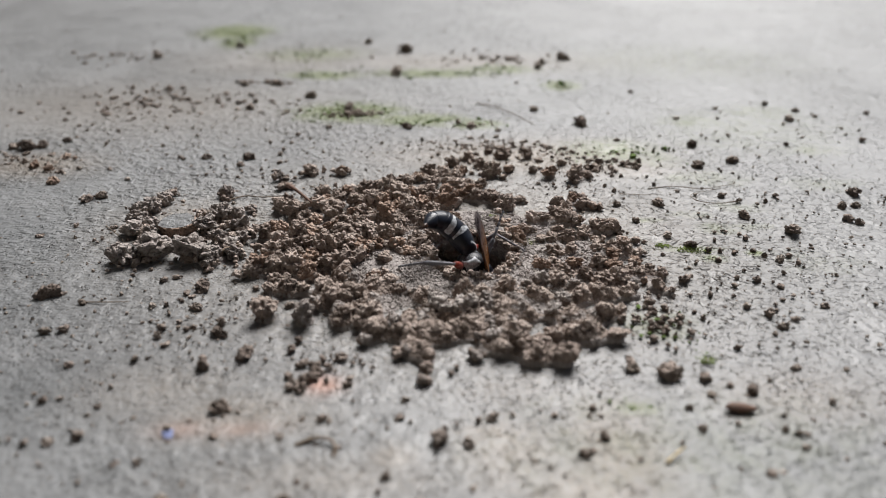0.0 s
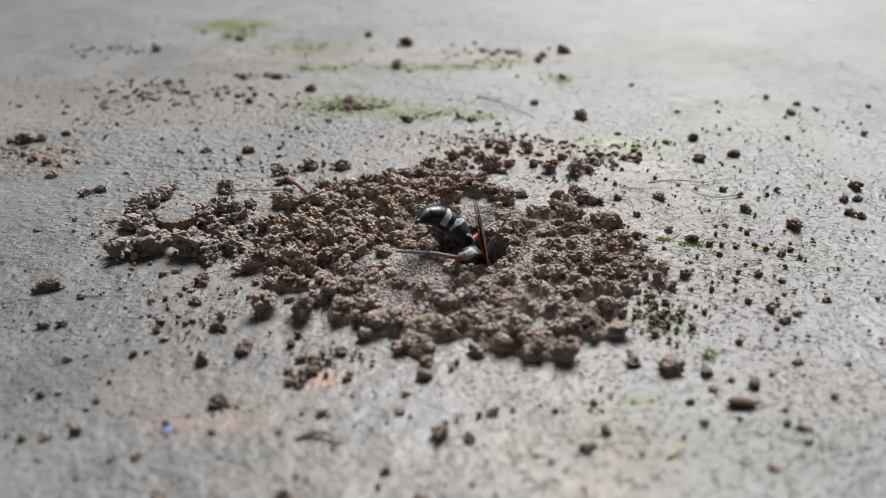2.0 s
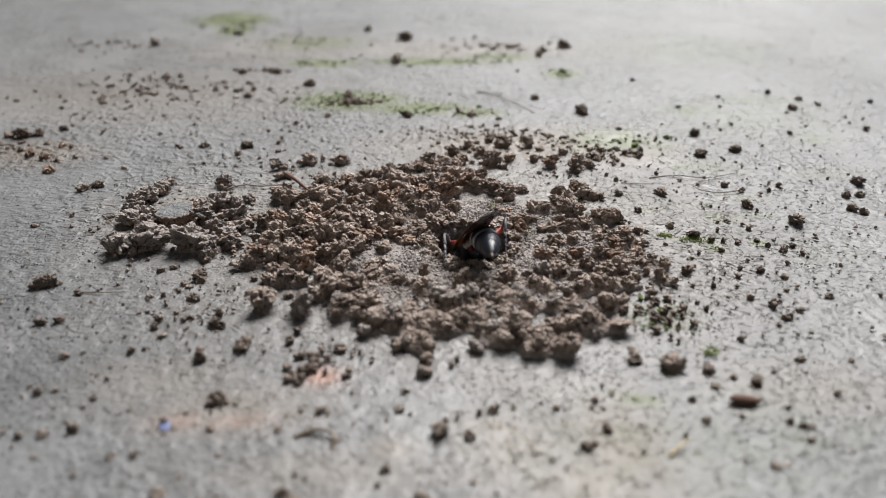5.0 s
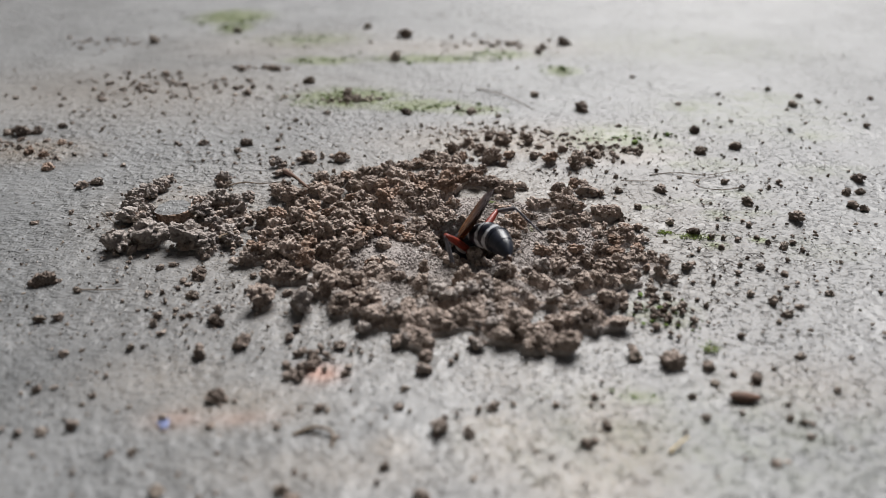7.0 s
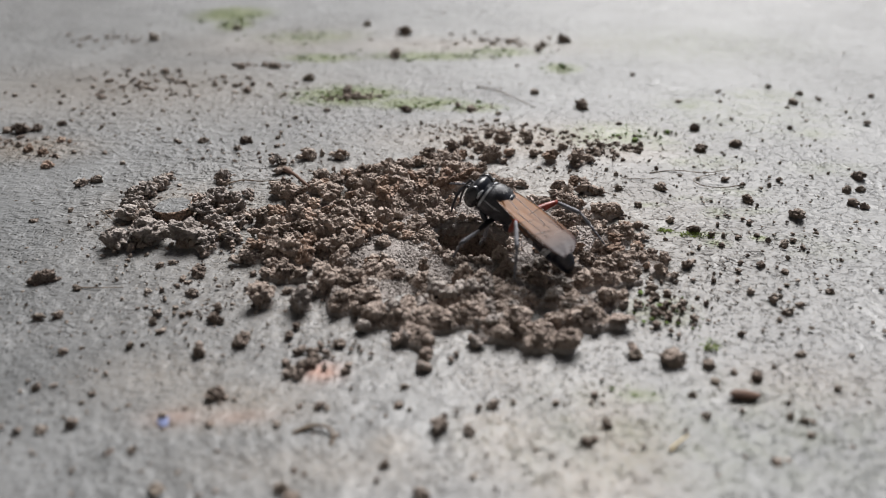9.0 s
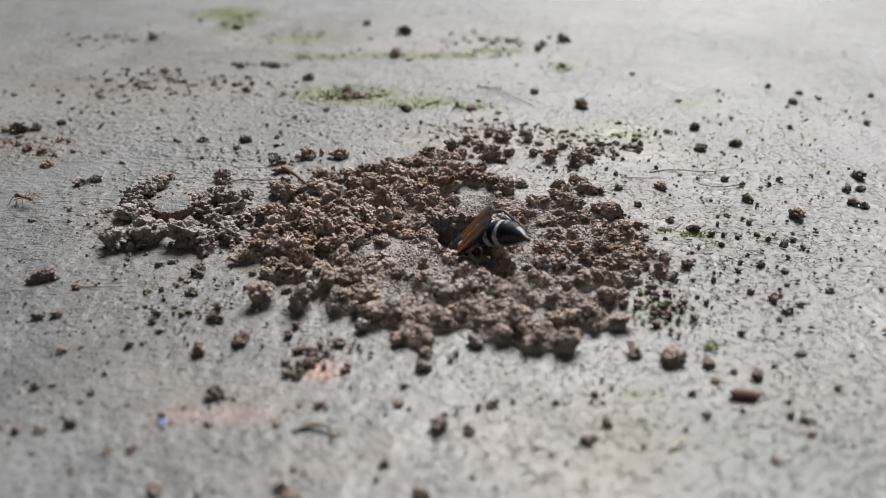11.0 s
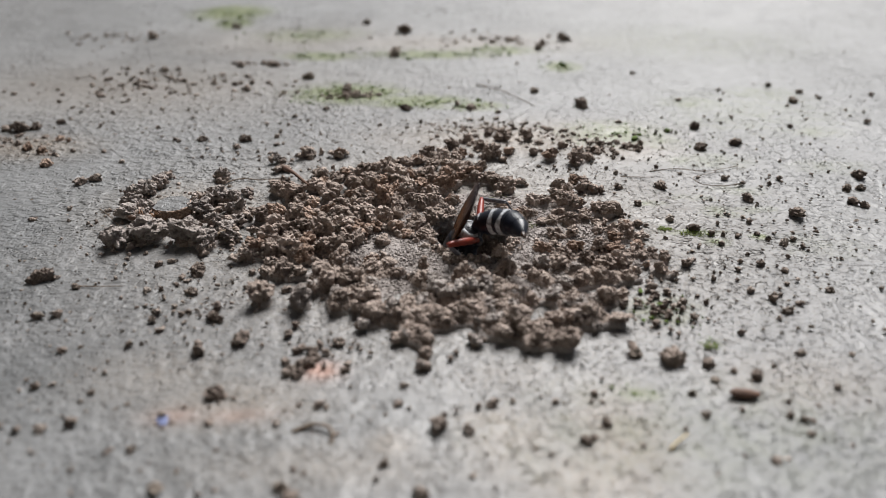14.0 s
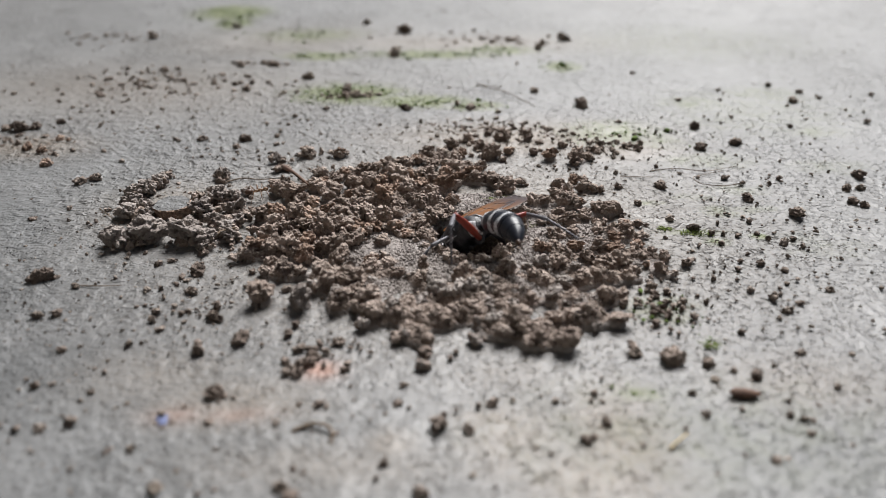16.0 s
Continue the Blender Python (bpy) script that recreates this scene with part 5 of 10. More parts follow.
def motions():
    """The wasp and its parts on their way; part poses are in the part's parent's space."""
    walk(RIG['wasp'], [
        (0, pose(-0.00021, 0.00098, 0.00159, 21.2, 67.9, 15.1)), (0.1, pose(-0.00036, 0.00095, 0.00195, 7.3, 67.8, 1.9)),
        (0.2, pose(-0.00036, 0.00092, 0.00190, 7.3, 67.9, 1.9)), (0.3, pose(-0.00051, 0.00089, 0.00218, -5.3, 66.7, -9.9)),
        (0.5, pose(-0.00067, 0.00083, 0.00241, -18.6, 64.3, -22.2)), (1, pose(-0.00068, 0.00075, 0.00224, -18.5, 64.3, -22.1)),
        (1.5, pose(-0.00069, 0.00068, 0.00209, -18.4, 64.3, -22.1)), (1.8, pose(-0.00069, 0.00063, 0.00201, -18.4, 64.3, -22)),
        (2, pose(-0.00069, 0.00061, 0.00195, -18.4, 64.3, -22)), (2.4, pose(-0.00013, 0.00055, 0.00268, -47.8, 60.7, -49.9)),
        (2.6, pose(-0.00014, 0.00053, 0.00265, -47.6, 60.8, -49.8)), (2.7, pose(-0.00014, 0.00052, 0.00263, -47.6, 60.8, -49.7)),
        (2.8, pose(0.00042, 0.0005, 0.00309, 33.5, 81.2, 28.5)), (2.9, pose(0.00124, 0.00047, 0.00371, 126.3, 76.9, 122.6)),
        (3, pose(0.00115, 0.00044, 0.00449, 126.7, 76.1, 123.1)), (3.1, pose(0.00434, 0.00048, 0.00357, -153.8, 37.8, 154.7)),
        (3.3, pose(0.00374, 0.00044, 0.00442, -175.5, 43.7, 143.1)), (3.4, pose(0.00374, 0.00043, 0.00441, -175.5, 43.7, 143.1)),
        (3.5, pose(0.00196, 0.00046, 0.00296, 128.8, 49.5, 121.8)), (3.6, pose(0.00105, 0.00046, 0.00271, 98.3, 48.9, 115.4)),
        (3.7, pose(0.00166, 0.00044, 0.00358, 60, 66.8, 86.8)), (3.8, pose(0.00152, 0.00043, 0.00357, 22, 73.9, 82.5)),
        (4, pose(0.00138, 0.00042, 0.00355, 7.4, 73.8, 78.8)), (4.2, pose(0.00137, 0.0004, 0.00368, -3.7, 75.4, 86.6)),
        (5.2, pose(0.00083, 0.00032, 0.00290, -13.2, 64.6, 121.9)), (6.3, pose(0.00023, 0.00023, 0.00239, -45.1, 52.9, 112.4)),
        (6.5, pose(0.00023, 0.00022, 0.00220, -45.1, 51.8, 111.9)), (7, pose(0.00024, 0.00019, 0.00248, -45, 53.9, 113)),
        (7.5, pose(0.00025, 0.00016, 0.00242, -45, 54, 113)), (7.6, pose(0.00025, 0.00015, 0.00241, -45, 54, 113)),
        (7.7, pose(0.00023, 0.00012, 0.00335, -40.9, 54.3, 119.4)), (7.8, pose(0.00139, 0.00009, 0.00357, -25.7, 46.8, 136.3)),
        (7.9, pose(0.00123, 0.00006, 0.00434, -24.4, 54.1, 139.6)), (8, pose(0.00109, 0.00005, 0.00456, -21.8, 56.3, 143.8)),
        (8.1, pose(0.00124, 0.00007, 0.00393, -24.1, 52.2, 139.7)), (8.2, pose(0.00102, 0.00004, 0.00454, -31.2, 55.1, 129.2)),
        (8.3, pose(0.0039, 0.00004, 0.00523, 14.8, 22.9, 135.8)), (8.4, pose(0.00431, 0.00003, 0.00538, 15.5, 14.5, 150)),
        (8.5, pose(0.00588, 0.00002, 0.00545, 19.5, 2, 164.9)), (8.6, pose(0.00602, 0.00001, 0.00543, 6.7, 1.4, 159)),
        (8.7, pose(0.00637, -0.00117, 0.00605, 4.4, -8, 151.6)), (8.9, pose(0.00651, -0.00216, 0.0054, -12.5, -29.3, 153.5)),
        (9, pose(0.00651, -0.00216, 0.00539, -12.5, -29.3, 153.5)), (9.1, pose(0.00598, -0.00236, 0.00503, -12.6, -17.2, 154.3)),
        (9.2, pose(0.00536, -0.00211, 0.00444, 3.4, 4.2, 140)), (9.6, pose(0.00281, 0.00004, 0.00354, -7.6, 36.7, 138.5)),
        (10.4, pose(0.00089, 0.00003, 0.00250, -32.6, 56.9, 132.5)), (11.3, pose(0.00021, 0.00002, 0.00223, -36.4, 64.4, 139.3)),
        (11.5, pose(-0.0002, 0.00002, 0.00214, -41.6, 61.5, 132.3)), (11.8, pose(-0.00007, 0, 0.00278, -33.9, 64.8, 142.5)),
        (12, pose(0.00029, 0.00002, 0.00239, -33.4, 61, 142.5)), (12.2, pose(0.00029, 0.00002, 0.00239, -33.4, 61, 142.5)),
        (12.4, pose(0.00008, 0.00002, 0.00224, -35.3, 68.1, 141.4)), (12.5, pose(0.0003, 0.00003, 0.00200, -35.2, 65.8, 141.1)),
        (12.6, pose(-0.00006, 0.00002, 0.00248, -33.9, 70.1, 143.4)), (13, pose(-0.00041, 0.00001, 0.00271, -35.9, 73.2, 141.8)),
        (13.2, pose(-0.00007, -0.00001, 0.00318, -48.7, 71.8, 126.6)), (13.5, pose(-0.00007, -0.00001, 0.00316, -48.7, 71.8, 126.6)),
        (13.7, pose(0.0002, -0.00004, 0.00369, -33, 74.3, 145.4)), (13.8, pose(0.0004, -0.00005, 0.00407, -37, 66.2, 138.9)),
        (14, pose(0.00061, -0.00005, 0.00374, -37.4, 63.5, 137.9)), (14.2, pose(0.00006, -0.00006, 0.00372, -45.2, 65.5, 128.6)),
        (14.5, pose(-0.00007, -0.00007, 0.00362, -47.9, 65.4, 125.3)), (14.8, pose(-0.00007, -0.00008, 0.00361, -47.9, 65.4, 125.3)),
        (14.9, pose(-0.00063, -0.00009, 0.00400, -54.3, 69.7, 119.2)), (15, pose(-0.00044, -0.00012, 0.00477, -39.7, 74.6, 137.8)),
        (15.1, pose(0.0002, -0.00008, 0.00360, -43.8, 64.5, 130.1)), (15.2, pose(0.00046, -0.00011, 0.00461, -31.9, 59.7, 135.3)),
        (15.3, pose(0.00162, -0.00012, 0.00523, -20.1, 53.6, 141)), (15.4, pose(0.00304, -0.00013, 0.00569, -3.8, 49.2, 156.9)),
        (15.5, pose(0.00285, -0.00012, 0.00538, -5.2, 46.2, 154)), (15.6, pose(0.00403, -0.00011, 0.00492, -5.6, 21, 130.1)),
        (15.7, pose(0.00474, -0.00009, 0.00445, 4.7, 2.2, 121.5)), (15.9, pose(0.00268, -0.00008, 0.00423, -8.9, 29.5, 133.3)),
        (16, pose(0.00187, -0.00007, 0.004, -10.1, 41.4, 143.8))])
    walk(RIG['abdomen'], [
        (0, pose(0, 0, 0, 9.1, 0.8, -80.5)), (0.1, pose(0, 0, 0, 5.6, 7.8, -64.5)), (0.2, pose(0, 0, 0, 6.1, 6.1, -65.1)),
        (0.2667, pose(0, 0, 0, -0.1, 21, -5.3)), (0.3, pose(0, 0, 0, 3.6, 28.6, 26.7)), (0.5, pose(0, 0, 0, -2.2, 26.5, 2.2)),
        (1, pose(0, 0, 0, 2, 31.5, 22.1)), (1.5, pose(0, 0, 0, 2.4, 30.6, 23.9)), (1.8, pose(0, 0, 0, 0.6, 17.1, 31)),
        (1.9, pose(0, 0, 0, -0.4, 13.2, -18.5)), (2, pose(0, 0, 0, 1.9, 9.9, -67.3)), (2.2, pose(0, 0, 0, -1, 10.1, -16.8)),
        (2.4, pose(0, 0, 0, -2.7, 12.4, 33.8)), (2.6, pose(0, 0, 0, -2.2, 14.5, 38.1)), (2.6667, pose(0, 0, 0, -0.8, 13.2, -18.7)),
        (2.7, pose(0, 0, 0, 0.2, 13.1, -47)), (2.8, pose(0, 0, 0, -0.6, 11.8, 4.3)), (2.9, pose(0, 0, 0, 1.4, 1.2, -15.1)),
        (3, pose(0, 0, 0, -1.9, 14.8, -18.9)), (3.1, pose(0, 0, 0, -4.8, -24.1, 25.2)), (3.3, pose(0, 0, 0, 3.9, -19, -8.2)),
        (3.4, pose(0, 0, 0, 4.2, -18.1, -9.4)), (3.5, pose(0, 0, 0, 5, 8.6, -47.1)), (3.6, pose(0, 0, 0, 25, -36, -52.9)),
        (3.7, pose(0, 0, 0, -0.9, -29.3, 6.9)), (3.8, pose(0, 0, 0, -0.1, -44.8, 1.1)), (4, pose(0, 0, 0, 5.4, -45.3, -10.5)),
        (4.2, pose(0, 0, 0, 3.3, -43.6, -8.5)), (5.2, pose(0, 0, 0, 7.3, -33.5, -26.7)), (6.3, pose(0, 0, 0, 0.6, -30.9, -8.1)),
        (6.5, pose(0, 0, 0, -0.4, -29.9, -5.1)), (7, pose(0, 0, 0, -3, -24, 3.8)), (7.5, pose(0, 0, 0, -2.4, -18.7, 4.4)),
        (7.6, pose(0, 0, 0, -2.3, -19.4, 3.8)), (7.7, pose(0, 0, 0, -3.9, -18.4, 9.4)), (7.8, pose(0, 0, 0, -0.6, -4.6, 2.3)),
        (7.9, pose(0, 0, 0, 0.5, 5.1, 12.1)), (8, pose(0, 0, 0, 0.1, -11, -7.9)), (8.1, pose(0, 0, 0, 0.6, -4, -10.1)),
        (8.2, pose(0, 0, 0, 0.1, -14.3, -6.3)), (8.3, pose(0, 0, 0, 0.5, 2, -6.1)), (8.4, pose(0, 0, 0, 0.1, 0.3, -1.9)),
        (8.5, pose(0, 0, 0, -3.6, 16.6, -39.6)), (8.6, pose(0, 0, 0, -1.7, 7.9, -43.2)), (8.7, pose(0, 0, 0, -8, 19.6, -54)),
        (8.9, pose(0, 0, 0, -18.1, 44.9, -45.9)), (9, pose(0, 0, 0, -18.1, 44.9, -45.9)), (9.1, pose(0, 0, 0, -1.3, 23.8, -13.6)),
        (9.2, pose(0, 0, 0, 0.7, -6.8, -12.8)), (9.6, pose(0, 0, 0, 1.4, -16.2, -12.5)), (10.4, pose(0, 0, 0, 1.8, -17.6, -14.5)),
        (11.3, pose(0, 0, 0, 0.7, -38.3, -10.4)), (11.5, pose(0, 0, 0, -3.6, -33.9, 2.3)), (11.8, pose(0, 0, 0, -2.1, -34.1, -2.5)),
        (12, pose(0, 0, 0, -2, -29.4, -3.3)), (12.2, pose(0, 0, 0, -0.7, -30.3, -6.2)), (12.4, pose(0, 0, 0, 0.1, -35.7, -8)),
        (12.5, pose(0, 0, 0, -3.9, -37.1, 2.5)), (12.6, pose(0, 0, 0, -0.2, -36.8, -7.4)), (13, pose(0, 0, 0, -1.6, -40.5, -5.9)),
        (13.2, pose(0, 0, 0, -3.6, -45.7, -2.2)), (13.5, pose(0, 0, 0, -1.6, -47.4, -6.6)), (13.7, pose(0, 0, 0, -0.9, -35.6, -8.7)),
        (13.8, pose(0, 0, 0, -2.9, -27.2, 0.9)), (14, pose(0, 0, 0, -8, -43.7, 7.1)), (14.2, pose(0, 0, 0, -12.5, -49.2, 13.9)),
        (14.5, pose(0, 0, 0, -25.7, -49.6, 37.7)), (14.8, pose(0, 0, 0, -14, -42.7, 21.6)), (14.9, pose(0, 0, 0, -11.3, -43.5, 15.8)),
        (15, pose(0, 0, 0, -1.7, -38.9, -6.9)), (15.1, pose(0, 0, 0, -4, -28.9, 4.2)), (15.2, pose(0, 0, 0, -2.3, -16.5, 2.8)),
        (15.3, pose(0, 0, 0, -1.7, -21, -0.8)), (15.4, pose(0, 0, 0, 1.2, -10, -13.1)), (15.5, pose(0, 0, 0, 0.7, -9.8, -11)),
        (15.6, pose(0, 0, 0, -0.2, 0.8, 9.4)), (15.7, pose(0, 0, 0, 0.7, 6.3, 10.2)), (15.9, pose(0, 0, 0, 0.4, 1.2, -8.3)),
        (16, pose(0, 0, 0, -0, -8.7, -6.9))])
    walk(RIG['plate_0'], [
        (0, pose(-0.00127, 0, -0, -5.7, -14.4, 43)), (0.1, pose(-0.00127, -0, 0, -8.3, -27.5, 33)), (0.2, pose(-0.00127, 0, 0, -7.4, -25.3, 32.3)),
        (0.3, pose(-0.00127, -0, 0, 6.1, -39.3, -16.9)), (0.5, pose(-0.00127, -0, 0, -4.6, -29.8, 17.3)),
        (1, pose(-0.00127, -0, 0, 2.4, -43.9, -5.9)), (1.5, pose(-0.00127, -0, 0, 3.2, -42.4, -8.2)), (1.8, pose(-0.00127, 0, 0, -1.2, -21.7, 6)),
        (2, pose(-0.00127, -0, 0, -8.5, -23.3, 39.6)), (2.4, pose(-0.00127, 0, 0, 2.9, -37.2, -8.6)), (2.6, pose(-0.00127, 0, 0, 4.9, -38.1, -14.3)),
        (2.7, pose(-0.00127, 0, 0, -8.3, -28.6, 31.9)), (2.8, pose(-0.00127, 0, 0, -1.8, -21.1, 9.6)),
        (2.9, pose(-0.00127, -0, -0, -3.3, -20.1, 18.2)), (3, pose(-0.00127, -0, -0, -4.2, -21.8, 21.3)),
        (3.1, pose(-0.00127, -0, -0, 0.1, 3.6, 1.7)), (3.3, pose(-0.00127, -0, -0, -1.2, -5.9, 22.3)),
        (3.4, pose(-0.00127, -0, 0, -1.6, -7.4, 23.9)), (3.5, pose(-0.00127, 0, -0, -4.8, -34.2, 15.5)),
        (3.6, pose(-0.00127, 0, -0, -1.3, -8.2, 18.4)), (3.7, pose(-0.00127, 0, 0, -0.2, -3.6, 6.3)), (3.8, pose(-0.00127, 0, 0, -0.1, -7.1, 1.6)),
        (4, pose(-0.00127, 0, 0, -0.2, -7.9, 2.7)), (4.2, pose(-0.00127, 0, 0, 0.1, -8, -1.6)), (5.2, pose(-0.00127, -0, 0, 0.2, -3.1, -6.5)),
        (6.3, pose(-0.00127, 0, -0, 0, -0.2, -10)), (6.5, pose(-0.00127, 0, -0, 0, -0.1, -10.9)), (7, pose(-0.00127, -0, 0, 0.8, -5.3, -16.1)),
        (7.5, pose(-0.00127, -0, 0, 1, -7.5, -15.7)), (7.6, pose(-0.00127, 0, -0, 0.8, -6.4, -14.8)), (7.7, pose(-0.00127, 0, -0, 0.9, -4.8, -21.3)),
        (7.8, pose(-0.00127, 0, 0, 1.3, -7.7, -19.2)), (7.9, pose(-0.00127, 0, 0, 1.5, -8.8, -19.6)), (8, pose(-0.00127, 0, -0, 1.5, -8.8, -18.9)),
        (8.1, pose(-0.00127, -0, -0, 1.7, -11.3, -17)), (8.2, pose(-0.00127, -0, 0, 1.8, -13.2, -15.5)),
        (8.3, pose(-0.00127, -0, 0, 1.1, -15.8, -7.9)), (8.4, pose(-0.00127, 0, -0, 0.8, -6.6, -13)), (8.5, pose(-0.00127, -0, 0, 0.2, -10, -2.7)),
        (8.6, pose(-0.00127, 0, -0, -0.3, -6.8, 5.1)), (8.7, pose(-0.00127, -0, 0, -4.4, -17.6, 27.6)),
        (8.9, pose(-0.00127, 0, -0, -4.6, -29.2, 17.5)), (9, pose(-0.00127, 0, 0, -4.6, -29.2, 17.5)), (9.1, pose(-0.00127, 0, 0, 0.4, -5.2, -9.4)),
        (9.2, pose(-0.00127, -0, 0, 0, -0.7, -2.2)), (9.6, pose(-0.00127, -0, 0, 0.2, -3.1, -6.6)), (10.4, pose(-0.00127, 0, 0, 0.4, -4.7, -8.8)),
        (11.3, pose(-0.00127, 0, -0, -0.5, 4.2, -13)), (11.5, pose(-0.00127, -0, 0, 0, -0.1, -15.8)),
        (11.8, pose(-0.00127, -0, 0, -0.7, 4.8, -15.3)), (12, pose(-0.00127, -0, 0, -0.4, 2.9, -17.6)),
        (12.2, pose(-0.00127, -0, 0, -0.5, 4.3, -13.9)), (12.4, pose(-0.00127, -0, 0, -0.3, 2.5, -12.4)),
        (12.5, pose(-0.00127, 0, 0, -0.5, 3.4, -15.3)), (12.6, pose(-0.00127, -0, 0, -0.4, 3.2, -12.6)),
        (13, pose(-0.00127, 0, -0, -0.6, 4.4, -16.4)), (13.2, pose(-0.00127, 0, -0, -0.4, 2.7, -17.8)),
        (13.5, pose(-0.00127, -0, 0, -0.6, 4.1, -16.4)), (13.7, pose(-0.00127, 0, 0, -0.4, 2.2, -18.4)),
        (13.8, pose(-0.00127, -0, 0, -0.5, 2.8, -18.7)), (14, pose(-0.00127, 0, 0, -1, 5, -21.6)), (14.2, pose(-0.00127, 0, 0, -0.9, 4.8, -22.3)),
        (14.5, pose(-0.00127, 0, 0, -1.3, 5.4, -27.1)), (14.8, pose(-0.00127, -0, 0, -0.7, 3.6, -23.3)),
        (14.9, pose(-0.00127, 0, 0, -0.5, 2.9, -20.7)), (15, pose(-0.00127, -0, 0, -0.4, 2.2, -19.3)),
        (15.1, pose(-0.00127, 0, 0, -0.1, 0.7, -18.6)), (15.2, pose(-0.00127, -0, -0, 1.8, -10.2, -20.1)),
        (15.3, pose(-0.00127, -0, 0, 0.8, -5.5, -16.6)), (15.4, pose(-0.00127, -0, 0, 1.4, -11.3, -14.1)),
        (15.5, pose(-0.00127, -0, 0, 0.9, -7.9, -13.1)), (15.6, pose(-0.00127, -0, 0, 0.8, -6.8, -13.5)),
        (15.7, pose(-0.00127, 0, -0, 0.4, -3.6, -11.1)), (15.9, pose(-0.00127, -0, -0, 0.8, -8.9, -9.7)),
        (16, pose(-0.00127, -0, -0, 0.7, -5.1, -15.7))])
    walk(RIG['plate_1'], [
        (0, pose(-0.00292, -0.00155, -0.00058, -17.2, -20.4, 80.2)), (0.1, pose(-0.00301, -0.00113, -0.00108, -30.2, -42, 70.3)),
        (0.2, pose(-0.00305, -0.00113, -0.001, -26.4, -39.1, 66.9)), (0.2667, pose(-0.00302, -0.00003, -0.00132, -2.2, -65.9, 3.5)),
        (0.3, pose(-0.003, 0.00053, -0.00148, 36.1, -66.1, -53.2)), (0.5, pose(-0.0032, -0.0006, -0.00116, -19.9, -51.2, 40.1)),
        (1, pose(-0.00294, 0.00017, -0.00162, 24.5, -78, -30)), (1.5, pose(-0.00298, 0.00025, -0.00158, 27, -74.7, -34.9)),
        (1.8, pose(-0.00343, -0.00023, -0.00087, -4.3, -38.9, 12.3)), (2, pose(-0.00292, -0.00137, -0.00093, -28.1, -33.6, 79.2)),
        (2.2, pose(-0.00301, -0.00055, -0.00117, -22.9, -55.2, 42.3)), (2.4, pose(-0.00311, 0.00028, -0.00142, 17.2, -65.9, -26.2)),
        (2.6, pose(-0.00305, 0.00045, -0.00144, 28.8, -65.4, -43.6)), (2.6667, pose(-0.00302, -0.00057, -0.00123, -25.1, -56.8, 44.7)),
        (2.7, pose(-0.00301, -0.00109, -0.00112, -31.1, -43.9, 69.2)), (2.8, pose(-0.00342, -0.00037, -0.00084, -6.7, -37.5, 19.4)),
        (2.9, pose(-0.00335, -0.00069, -0.0008, -11.6, -34.6, 36.2)), (3, pose(-0.00329, -0.00079, -0.00087, -15, -36.9, 43)),
        (3.1, pose(-0.0036, -0.00007, 0.00015, 0.2, 6.5, 3)), (3.3, pose(-0.00342, -0.00089, -0.00024, -3.7, -10.1, 40.5)),
        (3.4, pose(-0.00339, -0.00094, -0.0003, -5, -12.4, 43.6)), (3.5, pose(-0.00313, -0.00052, -0.00131, -23.6, -58.8, 40.6)),
        (3.6, pose(-0.00346, -0.00073, -0.00033, -4.3, -14.2, 33.6)), (3.7, pose(-0.00359, -0.00026, -0.00015, -0.6, -6.4, 11.3)),
        (3.8, pose(-0.00359, -0.00007, -0.00029, -0.3, -12.8, 2.9)), (4, pose(-0.00358, -0.00011, -0.00032, -0.6, -14.3, 4.9)),
        (4.2, pose(-0.00358, 0.00006, -0.00033, 0.4, -14.4, -2.9)), (5.2, pose(-0.00359, 0.00027, -0.00013, 0.6, -5.6, -11.8)),
        (6.3, pose(-0.00357, 0.00041, -0.00001, 0.1, -0.4, -18)), (6.5, pose(-0.00356, 0.00044, -0, 0, -0.2, -19.6)),
        (7, pose(-0.0035, 0.00065, -0.00022, 2.4, -9.3, -29.2)), (7.5, pose(-0.0035, 0.00063, -0.00031, 3.4, -13.1, -28.6)),
        (7.6, pose(-0.00351, 0.00059, -0.00026, 2.7, -11.2, -26.9)), (7.7, pose(-0.00344, 0.00085, -0.0002, 2.9, -8.3, -38.5)),
        (7.8, pose(-0.00346, 0.00076, -0.00031, 4.2, -13.3, -35)), (7.9, pose(-0.00345, 0.00077, -0.00036, 4.9, -15.1, -35.8)),
        (8, pose(-0.00345, 0.00075, -0.00036, 4.7, -15.2, -34.5)), (8.1, pose(-0.00346, 0.00067, -0.00046, 5.6, -19.6, -31.4)),
        (8.2, pose(-0.00346, 0.00061, -0.00054, 6.1, -23.1, -29.1)), (8.3, pose(-0.0035, 0.00031, -0.00064, 3.8, -28.2, -15)),
        (8.4, pose(-0.00353, 0.00052, -0.00027, 2.5, -11.7, -23.6)), (8.5, pose(-0.00357, 0.00011, -0.00041, 0.8, -18, -5.1)),
        (8.6, pose(-0.00358, -0.00021, -0.00028, -1, -12.2, 9.4)), (8.7, pose(-0.00324, -0.00103, -0.00071, -14.6, -28.7, 53.1)),
        (8.9, pose(-0.00321, -0.00061, -0.00114, -19.4, -50.1, 40.1)), (9, pose(-0.00321, -0.00061, -0.00114, -19.3, -50.1, 40.1)),
        (9.1, pose(-0.00357, 0.00038, -0.00021, 1.4, -9.2, -17)), (9.2, pose(-0.0036, 0.00009, -0.00003, 0, -1.3, -3.9)),
        (9.6, pose(-0.00359, 0.00027, -0.00013, 0.6, -5.6, -12)), (10.4, pose(-0.00357, 0.00036, -0.00019, 1.2, -8.4, -16)),
